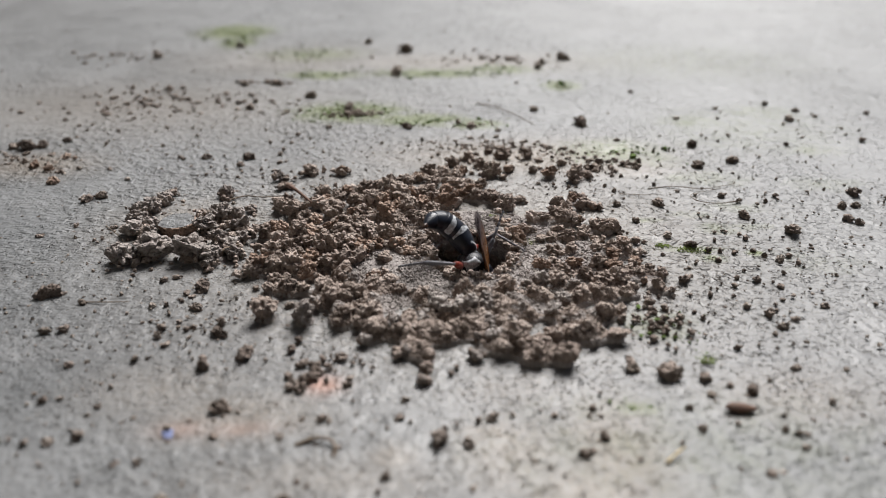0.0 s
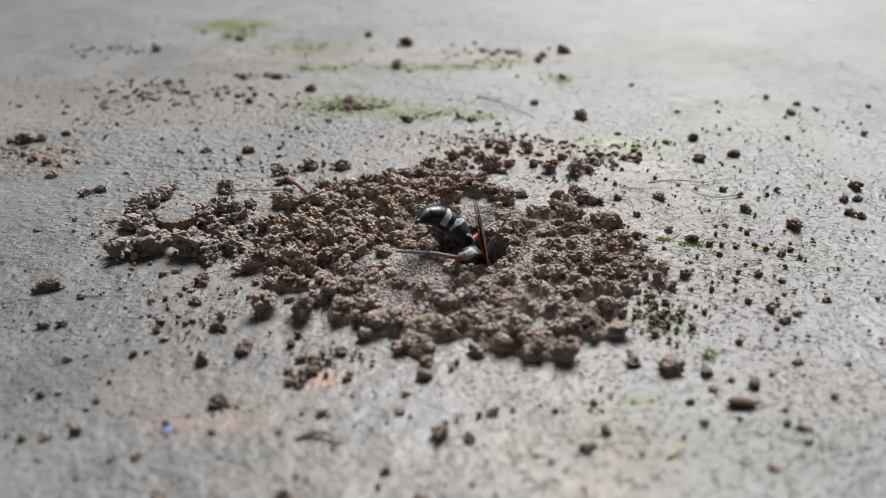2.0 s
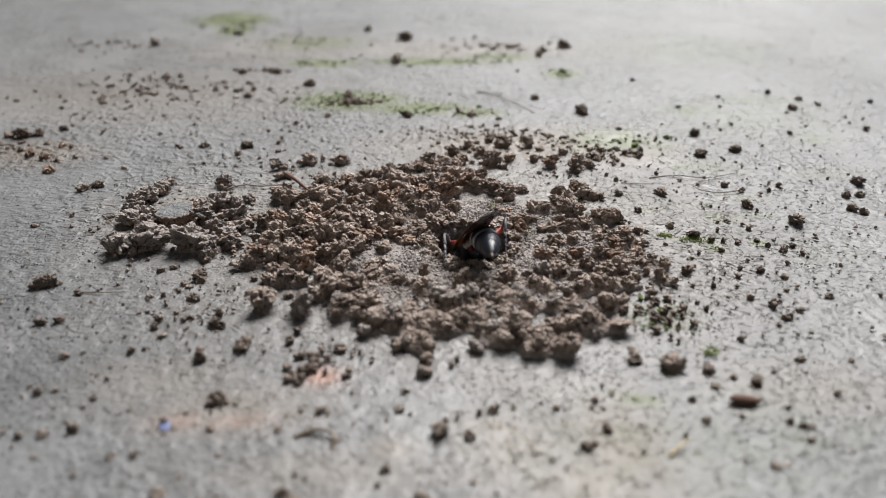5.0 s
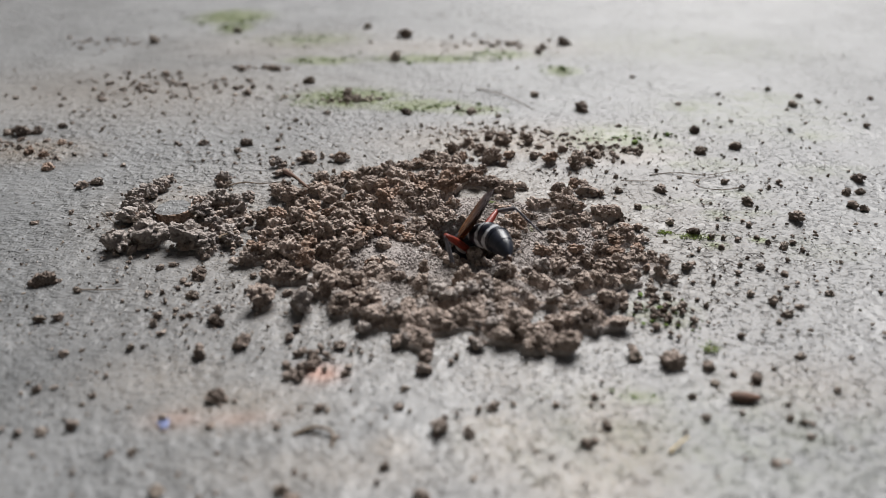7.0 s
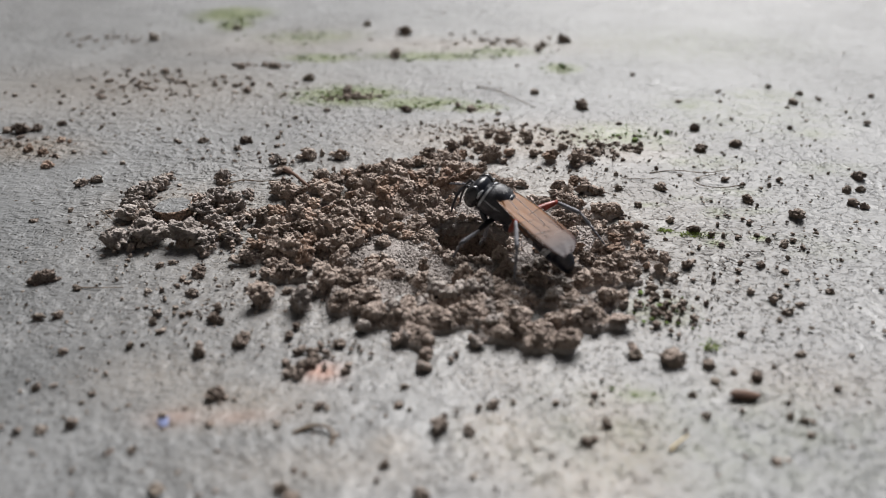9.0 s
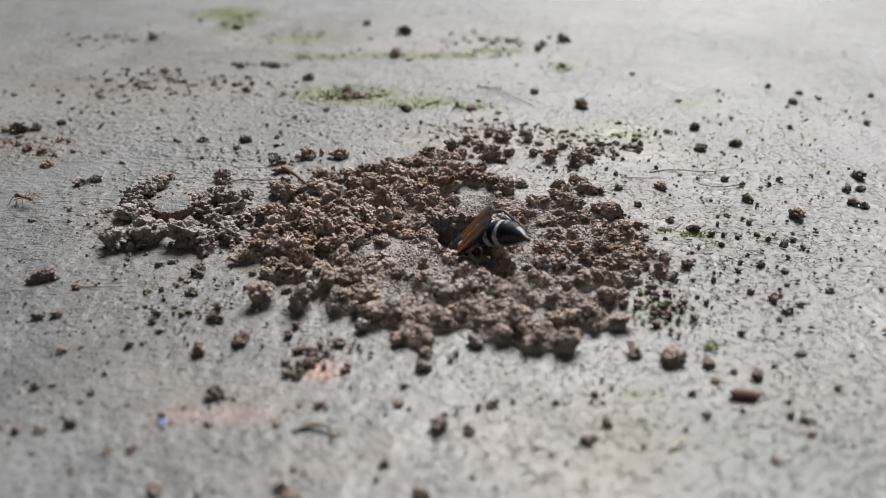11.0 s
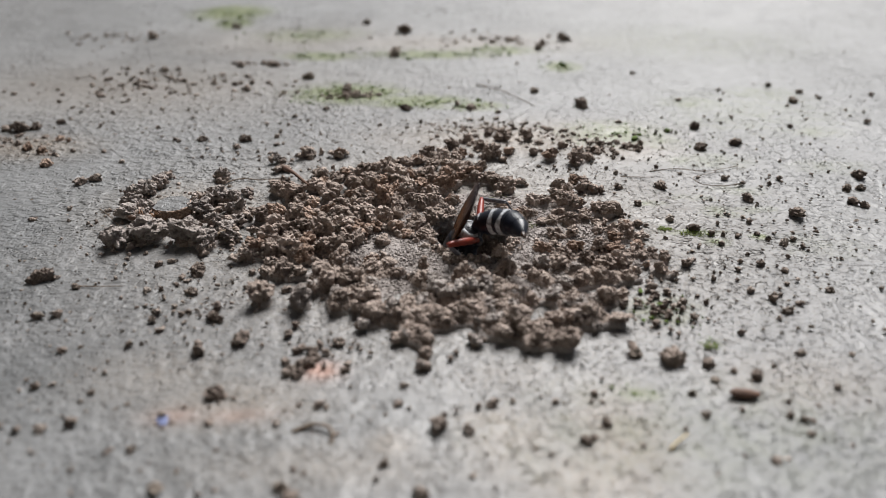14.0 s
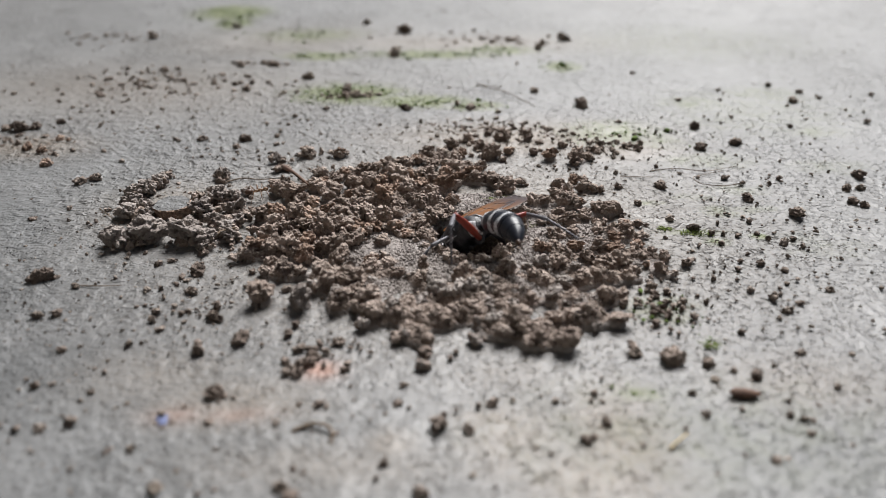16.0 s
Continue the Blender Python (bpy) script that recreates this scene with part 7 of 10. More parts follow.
    walk(RIG['wing_left'], [
        (0, pose(0.00414, 0.00134, 0.00162, -0.4, 12.8, 14.2)), (0.1, pose(0.00414, 0.00134, 0.00162, -0.5, 13.5, 21.1)),
        (0.2, pose(0.00414, 0.00134, 0.00162, -0.5, 13.5, 21.1)), (0.3, pose(0.00414, 0.00134, 0.00162, -0.5, 14.1, 21.3)),
        (0.5, pose(0.00414, 0.00134, 0.00162, -0.9, 17.6, 32.3)), (1, pose(0.00414, 0.00134, 0.00162, -0.9, 19, 27)),
        (1.5, pose(0.00414, 0.00134, 0.00162, -0.8, 18.5, 25.9)), (1.8, pose(0.00414, 0.00134, 0.00162, -1, 18, 34.6)),
        (2, pose(0.00414, 0.00134, 0.00162, -0.6, 15.3, 24.5)), (2.4, pose(0.00414, 0.00134, 0.00162, -0.6, 10.5, 40.3)),
        (2.6, pose(0.00414, 0.00134, 0.00162, -0.6, 10.5, 40.2)), (2.7, pose(0.00414, 0.00134, 0.00162, -0.5, 9.4, 36.2)),
        (2.8, pose(0.00414, 0.00134, 0.00162, -0.2, 7.9, 11.6)), (2.9, pose(0.00414, 0.00134, 0.00162, -0, 1.8, 2.6)),
        (3, pose(0.00414, 0.00134, 0.00162, -0.1, 4.5, 4.3)), (3.1, pose(0.00414, 0.00134, 0.00162, 0.8, -21.6, -19.5)),
        (3.3, pose(0.00414, 0.00134, 0.00162, 11, -23.4, -26.1)), (3.4, pose(0.00414, 0.00134, 0.00162, 8, -25, -20.9)),
        (3.5, pose(0.00414, 0.00134, 0.00162, -20.3, -18.6, -38.6)), (3.6, pose(0.00414, 0.00134, 0.00162, -4, -4.2, -21.6)),
        (3.7, pose(0.00414, 0.00134, 0.00162, 0.6, -9.8, 1)), (3.8, pose(0.00414, 0.00134, 0.00162, 1.2, -19.2, 4.1)),
        (4, pose(0.00414, 0.00134, 0.00162, 1.4, -21.9, 1)), (4.2, pose(0.00414, 0.00134, 0.00162, 1.6, -25.5, -4.7)),
        (5.2, pose(0.00414, 0.00134, 0.00162, 0.6, -14.1, -12.1)), (6.3, pose(0.00414, 0.00134, 0.00162, 2.4, -8.2, -0.5)),
        (6.5, pose(0.00414, 0.00134, 0.00162, -7.2, -3.1, 2.3)), (7, pose(0.00414, 0.00134, 0.00162, -6.3, -4.8, 6.4)),
        (7.5, pose(0.00414, 0.00134, 0.00162, -9.2, -3, 7.2)), (7.6, pose(0.00414, 0.00134, 0.00162, -6.1, -4.7, 4.8)),
        (7.7, pose(0.00414, 0.00134, 0.00162, -1.3, -3.7, -1.7)), (7.7333, pose(0.00414, 0.00134, 0.00162, -5.1, -9.6, 23.7)),
        (7.8, pose(0.00414, 0.00134, 0.00162, -18.5, -13.9, 76.4)), (7.9, pose(0.00414, 0.00134, 0.00162, -18.4, -6.5, 70.2)),
        (8, pose(0.00414, 0.00134, 0.00162, 20.8, -13.9, 70.5)), (8.1, pose(0.00414, 0.00134, 0.00162, 22.8, -10.6, 78)),
        (8.2, pose(0.00414, 0.00134, 0.00162, 18.4, -9.8, 80.4)), (8.2667, pose(0.00414, 0.00134, 0.00162, 3.5, 1.5, 23.5)),
        (8.3, pose(0.00414, 0.00134, 0.00162, -6.1, 0.4, -5.4)), (8.4, pose(0.00414, 0.00134, 0.00162, -8.2, -0.5, 10.7)),
        (8.5, pose(0.00414, 0.00134, 0.00162, -9.5, 1.5, -7.9)), (8.6, pose(0.00414, 0.00134, 0.00162, 3.1, -0.6, -1.6)),
        (8.7, pose(0.00414, 0.00134, 0.00162, -7, -5, 7.1)), (8.9, pose(0.00414, 0.00134, 0.00162, -3, 19.1, -24.7)),
        (9, pose(0.00414, 0.00134, 0.00162, -3, 19.1, -24.7)), (9.1, pose(0.00414, 0.00134, 0.00162, 1.3, 14.4, -21.5)),
        (9.2, pose(0.00414, 0.00134, 0.00162, -8.2, -8.3, -5.9)), (9.6, pose(0.00414, 0.00134, 0.00162, 0.2, -6, 1.2)),
        (10.4, pose(0.00414, 0.00134, 0.00162, 0.1, -1.5, -8.3)), (11.3, pose(0.00414, 0.00134, 0.00162, 0.3, -8.6, -18.9)),
        (11.5, pose(0.00414, 0.00134, 0.00162, 0.1, -2.5, -12)), (11.8, pose(0.00414, 0.00134, 0.00162, -0.1, 4.7, -21.1)),
        (12, pose(0.00414, 0.00134, 0.00162, -0, 2.2, -11.9)), (12.2, pose(0.00414, 0.00134, 0.00162, -0.1, 4.5, -15)),
        (12.4, pose(0.00414, 0.00134, 0.00162, -0.1, 4.5, -18.6)), (12.5, pose(0.00414, 0.00134, 0.00162, -0.1, 4.7, -15.4)),
        (12.6, pose(0.00414, 0.00134, 0.00162, 0.1, -2.5, -18)), (13, pose(0.00414, 0.00134, 0.00162, 0.1, -3.8, -13.6)),
        (13.2, pose(0.00414, 0.00134, 0.00162, -0.5, 4.7, -22.8)), (13.5, pose(0.00414, 0.00134, 0.00162, -0.2, 1.9, -27.3)),
        (13.7, pose(0.00414, 0.00134, 0.00162, -0, 0.8, -25.2)), (13.8, pose(0.00414, 0.00134, 0.00162, -0, 1.8, -15)),
        (14, pose(0.00414, 0.00134, 0.00162, -0.1, 4.2, -12.6)), (14.2, pose(0.00414, 0.00134, 0.00162, -0.1, 2.5, -9)),
        (14.5, pose(0.00414, 0.00134, 0.00162, -0.1, 2.4, -6.6)), (14.8, pose(0.00414, 0.00134, 0.00162, -0.2, 4.9, -9.7)),
        (14.9, pose(0.00414, 0.00134, 0.00162, -0, 1.8, -14.9)), (15, pose(0.00414, 0.00134, 0.00162, 0.1, -0.7, -20.1)),
        (15.1, pose(0.00414, 0.00134, 0.00162, -0.1, 2.8, -10.1)), (15.2, pose(0.00414, 0.00134, 0.00162, 0, -0, -7)),
        (15.2667, pose(0.00414, 0.00134, 0.00162, 16.6, -4.7, 43.7)), (15.3, pose(0.00414, 0.00134, 0.00162, 21.9, -11.8, 68.5)),
        (15.4, pose(0.00414, 0.00134, 0.00162, -22.2, -15.1, 57.9)), (15.5, pose(0.00414, 0.00134, 0.00162, 24, -12.3, 61.4)),
        (15.5333, pose(0.00414, 0.00134, 0.00162, 18.2, -4, 40.4)), (15.6, pose(0.00414, 0.00134, 0.00162, -0.1, 3.6, -3.5)),
        (15.7, pose(0.00414, 0.00134, 0.00162, -0.3, 10.2, -5.3)), (15.8, pose(0.00414, 0.00134, 0.00162, -4.3, -7.4, 38.7)),
        (15.9, pose(0.00414, 0.00134, 0.00162, -20.2, -16.9, 86.1)), (16, pose(0.00414, 0.00134, 0.00162, -21.8, -15.5, 73.5))])
    walk(RIG['wing_right'], [
        (0, pose(0.00414, -0.00134, 0.00162, 0.4, 12.3, 18.2)), (0.1, pose(0.00414, -0.00134, 0.00162, 0.6, 13.3, 25.7)),
        (0.2, pose(0.00414, -0.00134, 0.00162, 0.6, 13.3, 25.7)), (0.3, pose(0.00414, -0.00134, 0.00162, 0.6, 14.1, 25.9)),
        (0.5, pose(0.00414, -0.00134, 0.00162, 1, 18.7, 38.5)), (1, pose(0.00414, -0.00134, 0.00162, 1, 19.8, 32.5)),
        (1.5, pose(0.00414, -0.00134, 0.00162, 0.9, 19.2, 31.2)), (1.8, pose(0.00414, -0.00134, 0.00162, 1.1, 19.3, 41.2)),
        (2, pose(0.00414, -0.00134, 0.00162, 0.7, 15.5, 29.6)), (2.4, pose(0.00414, -0.00134, 0.00162, 0.7, 10.8, 47.5)),
        (2.6, pose(0.00414, -0.00134, 0.00162, 0.7, 10.9, 47.4)), (2.7, pose(0.00414, -0.00134, 0.00162, 0.6, 9.5, 42.7)),
        (2.8, pose(0.00414, -0.00134, 0.00162, 0.2, 6.9, 15.3)), (2.9, pose(0.00414, -0.00134, 0.00162, 0, 0.5, 6)),
        (3, pose(0.00414, -0.00134, 0.00162, 0.1, 3.2, 7.8)), (3.1, pose(0.00414, -0.00134, 0.00162, -0.8, -21.5, -15.2)),
        (3.3, pose(0.00414, -0.00134, 0.00162, 9.2, -25.4, -21.6)), (3.4, pose(0.00414, -0.00134, 0.00162, 6.1, -26.6, -16.7)),
        (3.5, pose(0.00414, -0.00134, 0.00162, -21.8, -11.7, -33.1)), (3.6, pose(0.00414, -0.00134, 0.00162, -4.6, -3.6, -13.1)),
        (3.7, pose(0.00414, -0.00134, 0.00162, -0.6, -11.4, 7.9)), (3.8, pose(0.00414, -0.00134, 0.00162, -1.3, -21.2, 11.4)),
        (4, pose(0.00414, -0.00134, 0.00162, -1.4, -23.6, 8.3)), (4.2, pose(0.00414, -0.00134, 0.00162, -1.7, -26.8, 2.8)),
        (5.2, pose(0.00414, -0.00134, 0.00162, -0.6, -14.9, -7.3)), (6.3, pose(0.00414, -0.00134, 0.00162, 1.8, -10.2, 2.9)),
        (6.5, pose(0.00414, -0.00134, 0.00162, -7.4, -2.3, 5.8)), (7, pose(0.00414, -0.00134, 0.00162, -6.6, -4.4, 10)),
        (7.5, pose(0.00414, -0.00134, 0.00162, -9.4, -1.7, 10.7)), (7.6, pose(0.00414, -0.00134, 0.00162, -6.4, -4.3, 8.3)),
        (7.7, pose(0.00414, -0.00134, 0.00162, -1.5, -4.7, 1.7)), (7.7333, pose(0.00414, -0.00134, 0.00162, -6.5, -10.8, 31)),
        (7.8, pose(0.00414, -0.00134, 0.00162, -21.9, -12.4, 91.6)), (7.9, pose(0.00414, -0.00134, 0.00162, -19.5, -3.5, 83.5)),
        (8, pose(0.00414, -0.00134, 0.00162, 16.5, -24.8, 83.7)), (8.1, pose(0.00414, -0.00134, 0.00162, 18.8, -21.6, 92.7)),
        (8.2, pose(0.00414, -0.00134, 0.00162, 14.6, -19.2, 96.1)), (8.2667, pose(0.00414, -0.00134, 0.00162, 4.4, -1.3, 31.1)),
        (8.3, pose(0.00414, -0.00134, 0.00162, -6, 0.8, -2)), (8.4, pose(0.00414, -0.00134, 0.00162, -8.2, 0.6, 14.4)),
        (8.5, pose(0.00414, -0.00134, 0.00162, -9.4, 2.8, -4.4)), (8.6, pose(0.00414, -0.00134, 0.00162, 3, -2.8, 1.7)),
        (8.7, pose(0.00414, -0.00134, 0.00162, -7.3, -4.4, 10.7)), (8.9, pose(0.00414, -0.00134, 0.00162, -1.6, 16.9, -20)),
        (9, pose(0.00414, -0.00134, 0.00162, -1.6, 16.9, -20)), (9.1, pose(0.00414, -0.00134, 0.00162, 2.2, 11.5, -17.3)),
        (9.2, pose(0.00414, -0.00134, 0.00162, -8.6, -7, -2.5)), (9.6, pose(0.00414, -0.00134, 0.00162, -0.2, -7.5, 4.6)),
        (10.4, pose(0.00414, -0.00134, 0.00162, -0.1, -2.8, -4.8)), (11.3, pose(0.00414, -0.00134, 0.00162, -0.3, -9.3, -14.9)),
        (11.5, pose(0.00414, -0.00134, 0.00162, -0.1, -3.7, -8.5)), (11.8, pose(0.00414, -0.00134, 0.00162, 0.1, 3, -17)),
        (12, pose(0.00414, -0.00134, 0.00162, 0, 0.8, -8.3)), (12.2, pose(0.00414, -0.00134, 0.00162, 0.1, 2.9, -11.3)),
        (12.4, pose(0.00414, -0.00134, 0.00162, 0.1, 2.9, -14.7)), (12.5, pose(0.00414, -0.00134, 0.00162, 0.1, 3.1, -11.7)),
        (12.6, pose(0.00414, -0.00134, 0.00162, -0.1, -3.7, -14.1)), (13, pose(0.00414, -0.00134, 0.00162, -0.1, -4.9, -9.9)),
        (13.2, pose(0.00414, -0.00134, 0.00162, 0.5, 3.1, -7.8)), (13.5, pose(0.00414, -0.00134, 0.00162, 0.2, 0.5, -4.6)),
        (13.7, pose(0.00414, -0.00134, 0.00162, 0, -0.5, -10)), (13.8, pose(0.00414, -0.00134, 0.00162, 0, 0.4, -10.2)),
        (14, pose(0.00414, -0.00134, 0.00162, 0.1, 2.7, -7.9)), (14.2, pose(0.00414, -0.00134, 0.00162, 0.1, 1.1, -4.4)),
        (14.5, pose(0.00414, -0.00134, 0.00162, 0.1, 1, -2)), (14.8, pose(0.00414, -0.00134, 0.00162, 0.2, 3.5, -5.1)),
        (14.9, pose(0.00414, -0.00134, 0.00162, 0, 0.4, -10.1)), (15, pose(0.00414, -0.00134, 0.00162, -0.1, -2, -15)),
        (15.1, pose(0.00414, -0.00134, 0.00162, 0.1, 1.3, -5.5)), (15.2, pose(0.00414, -0.00134, 0.00162, -0, -1.3, -3.6)),
        (15.2667, pose(0.00414, -0.00134, 0.00162, 16, -12.8, 52.6)), (15.3, pose(0.00414, -0.00134, 0.00162, 18.3, -22.6, 80.8)),
        (15.4, pose(0.00414, -0.00134, 0.00162, -24.7, -12.5, 68.1)), (15.5, pose(0.00414, -0.00134, 0.00162, 21, -23.8, 71.5)),
        (15.5333, pose(0.00414, -0.00134, 0.00162, 17.8, -12.4, 47.9)), (15.6, pose(0.00414, -0.00134, 0.00162, 0.1, 2.3, -0.2)),
        (15.7, pose(0.00414, -0.00134, 0.00162, 0.3, 8.7, -1.8)), (15.8, pose(0.00414, -0.00134, 0.00162, -6.2, -9.5, 49)),
        (15.9, pose(0.00414, -0.00134, 0.00162, -25.1, -15.4, 104)), (16, pose(0.00414, -0.00134, 0.00162, -25.3, -13.3, 87.6))])
    walk(RIG['front_left'], [
        (0, pose(0.00549, 0.00084, -0.00129, -0, 11.8, 51.3)), (8.4, pose(0.00549, 0.00084, -0.00129, -0, 11.8, 51.3)),
        (8.4333, pose(0.00549, 0.00084, -0.00129, -6.8, 39.5, 36.2)), (8.5, pose(0.00549, 0.00084, -0.00129, -99.1, 62.9, -69)),
        (8.6, pose(0.00549, 0.00084, -0.00129, -27.9, 79, 4.7)), (8.7, pose(0.00549, 0.00084, -0.00129, 63.6, 60.8, 99.1)),
        (8.9, pose(0.00549, 0.00084, -0.00129, 108.1, 22.5, 159.5)), (9, pose(0.00549, 0.00084, -0.00129, 108.1, 22.5, 159.5)),
        (9.1, pose(0.00549, 0.00084, -0.00129, 131.2, 30.7, -151.6)), (9.2, pose(0.00549, 0.00084, -0.00129, 130.3, -26.3, -172.4)),
        (9.3333, pose(0.00549, 0.00084, -0.00129, 153.7, -25.5, 136.7)), (9.4667, pose(0.00549, 0.00084, -0.00129, 168, -9.3, 91.9)),
        (9.6, pose(0.00549, 0.00084, -0.00129, 167.1, 11.8, 51.3)), (16, pose(0.00549, 0.00084, -0.00129, 167.1, 11.8, 51.3))])
    walk(RIG['front_left_shin'], [
        (0, pose(0.00246, 0, 0, -12.2, 35.7, -36.8)), (8.4, pose(0.00246, 0, 0, -12.2, 35.7, -36.8)), (8.5, pose(0.00246, 0, 0, 2.1, 21.5, -7.7)),
        (8.6, pose(0.00246, 0, 0, -2.9, 27.7, -19.6)), (8.6333, pose(0.00246, 0, 0, 12.4, 18.2, 18.3)), (8.7, pose(0.00246, 0, 0, 15, -14.3, 83.3)),
        (8.7667, pose(0.00246, 0, 0, 33.7, -31, 37.5)), (8.8333, pose(0.00246, 0, 0, 61.3, -28.8, -14.9)),
        (8.9, pose(0.00246, 0, 0, 76.3, -9.4, -58.4)), (9, pose(0.00246, 0, 0, 76.3, -9.4, -58.4)), (9.1, pose(0.00246, 0, 0, 65.3, -54, -39.2)),
        (9.1333, pose(0.00246, 0, 0, 105.7, -53.8, -88.1)), (9.2, pose(0.00246, 0, 0, 140.1, -15.9, -142.3)),
        (9.3333, pose(0.00246, 0, 0, 134.1, -55.5, -132.6)), (9.4667, pose(0.00246, 0, 0, 19.7, -79.6, -15.4)),
        (9.6, pose(0.00246, 0, 0, -20.4, -42.6, 27.8)), (16, pose(0.00246, 0, 0, -20.4, -42.6, 27.8))])
    walk(RIG['front_left_foot'], [
        (0, pose(0.00399, -0.00114, -0.00137, -12.2, 35.7, -36.8)), (8.4, pose(0.00399, -0.00114, -0.00137, -12.2, 35.7, -36.8)),
        (8.5, pose(0.00463, -0.00029, -0.00086, -10, 18.1, -32.1)), (8.6, pose(0.00443, -0.0007, -0.00109, -14.6, 23.2, -44.8)),
        (8.7, pose(0.00273, 0.00226, 0.00058, -4.4, 30.5, -22.6)), (8.9, pose(0.00368, -0.00198, 0.00039, -22.2, 3.2, -77.9)),
        (9, pose(0.00368, -0.00198, 0.00039, -22.2, 3.2, -77.9)), (9.1, pose(0.00353, -0.00087, 0.0019, -21.7, 3.7, -69.9)),
        (9.1333, pose(0.00258, -0.00104, 0.00148, -24.8, 11.6, -92.4)), (9.2, pose(0.00068, -0.00138, 0.00064, -39.1, 20.7, -140.7)),
        (9.3333, pose(0.00178, -0.00065, 0.00096, -40.4, -28, -122)), (9.4667, pose(0.00289, 0.00008, 0.00128, -86.6, -68.8, -65.7)),
        (9.6, pose(0.00399, 0.00081, 0.00159, -170.7, -42.6, 27.8)), (16, pose(0.00399, 0.00081, 0.00159, -170.7, -42.6, 27.8))])
    walk(RIG['front_right'], [
        (0, pose(0.00549, -0.00084, -0.00129, 0, 11.8, -51.3)), (16, pose(0.00549, -0.00084, -0.00129, 0, 11.8, -51.3))])
    walk(RIG['front_right_shin'], [
        (0, pose(0.00246, 0, 0, 12.2, 35.7, 36.8)), (16, pose(0.00246, 0, 0, 12.2, 35.7, 36.8))])
    walk(RIG['front_right_foot'], [
        (0, pose(0.00399, 0.00114, -0.00137, 12.2, 35.7, 36.8)), (16, pose(0.00399, 0.00114, -0.00137, 12.2, 35.7, 36.8))])
    walk(RIG['middle_left'], [
        (0, pose(0.00325, 0.00106, -0.00151, -0, -68.6, 100.7)), (0.1, pose(0.00325, 0.00106, -0.00151, 1.8, -71.5, 98.8)),
        (0.2, pose(0.00325, 0.00106, -0.00151, 1.8, -71.5, 98.8)), (0.3, pose(0.00325, 0.00106, -0.00151, 3.9, -73.9, 96.6)),
        (0.5, pose(0.00325, 0.00106, -0.00151, -7.2, -74.8, 108.1)), (1, pose(0.00325, 0.00106, -0.00151, -6.9, -74.8, 107.8)),
        (1.5, pose(0.00325, 0.00106, -0.00151, -6.7, -74.8, 107.6)), (1.8, pose(0.00325, 0.00106, -0.00151, -19.5, -71.5, 120.9)),
        (2, pose(0.00325, 0.00106, -0.00151, -19.4, -71.5, 120.9)), (2.4, pose(0.00325, 0.00106, -0.00151, -47.5, -72.6, 150.3)),
        (2.6, pose(0.00325, 0.00106, -0.00151, -47.2, -72.6, 150)), (2.7, pose(0.00325, 0.00106, -0.00151, -47.1, -72.6, 149.9)),
        (2.8, pose(0.00325, 0.00106, -0.00151, 11.3, -80.2, 90.3)), (2.9, pose(0.00325, 0.00106, -0.00151, 163.2, -87.5, -61.8)),
        (3, pose(0.00325, 0.00106, -0.00151, 147.4, -77.2, -45.9)), (3.0333, pose(0.00325, 0.00106, -0.00151, 41.4, -58.3, 63.6)),
        (3.0667, pose(0.00325, 0.00106, -0.00151, 32.6, -21.7, 76.6)), (3.1, pose(0.00325, 0.00106, -0.00151, 32.1, 15.4, 83.7)),
        (8.2, pose(0.00325, 0.00106, -0.00151, 32.1, 15.4, 83.7)), (8.3, pose(0.00325, 0.00106, -0.00151, 32.3, -16.5, 70.7)),
        (8.4, pose(0.00325, 0.00106, -0.00151, 26.4, -14.3, 92.5)), (8.5, pose(0.00325, 0.00106, -0.00151, 32.1, -1.8, 54)),
        (8.6, pose(0.00325, 0.00106, -0.00151, 32.1, 2.7, 59.8)), (8.7, pose(0.00325, 0.00106, -0.00151, 33.4, 31.4, 64.3)),
        (8.9, pose(0.00325, 0.00106, -0.00151, 38.5, -2.2, 83.2)), (9, pose(0.00325, 0.00106, -0.00151, 38.5, -2.2, 83.2)),
        (9.1, pose(0.00325, 0.00106, -0.00151, 39.3, -30.7, 80.3)), (9.2, pose(0.00325, 0.00106, -0.00151, 27.5, -24, 105.7)),
        (9.6, pose(0.00325, 0.00106, -0.00151, 29.2, 15.4, 83.7)), (15.4, pose(0.00325, 0.00106, -0.00151, 29.2, 15.4, 83.7)),
        (15.4667, pose(0.00325, 0.00106, -0.00151, 36.1, -42.3, 58.1)), (15.5, pose(0.00325, 0.00106, -0.00151, 67, -66, 21.2)),
        (15.6, pose(0.00325, 0.00106, -0.00151, 46.3, -26.9, 47.9)), (15.7, pose(0.00325, 0.00106, -0.00151, 44.4, 13.6, 63.6)),
        (15.9, pose(0.00325, 0.00106, -0.00151, 51.8, -46.9, 41.4)), (16, pose(0.00325, 0.00106, -0.00151, 64.8, -66.4, 26.1))])
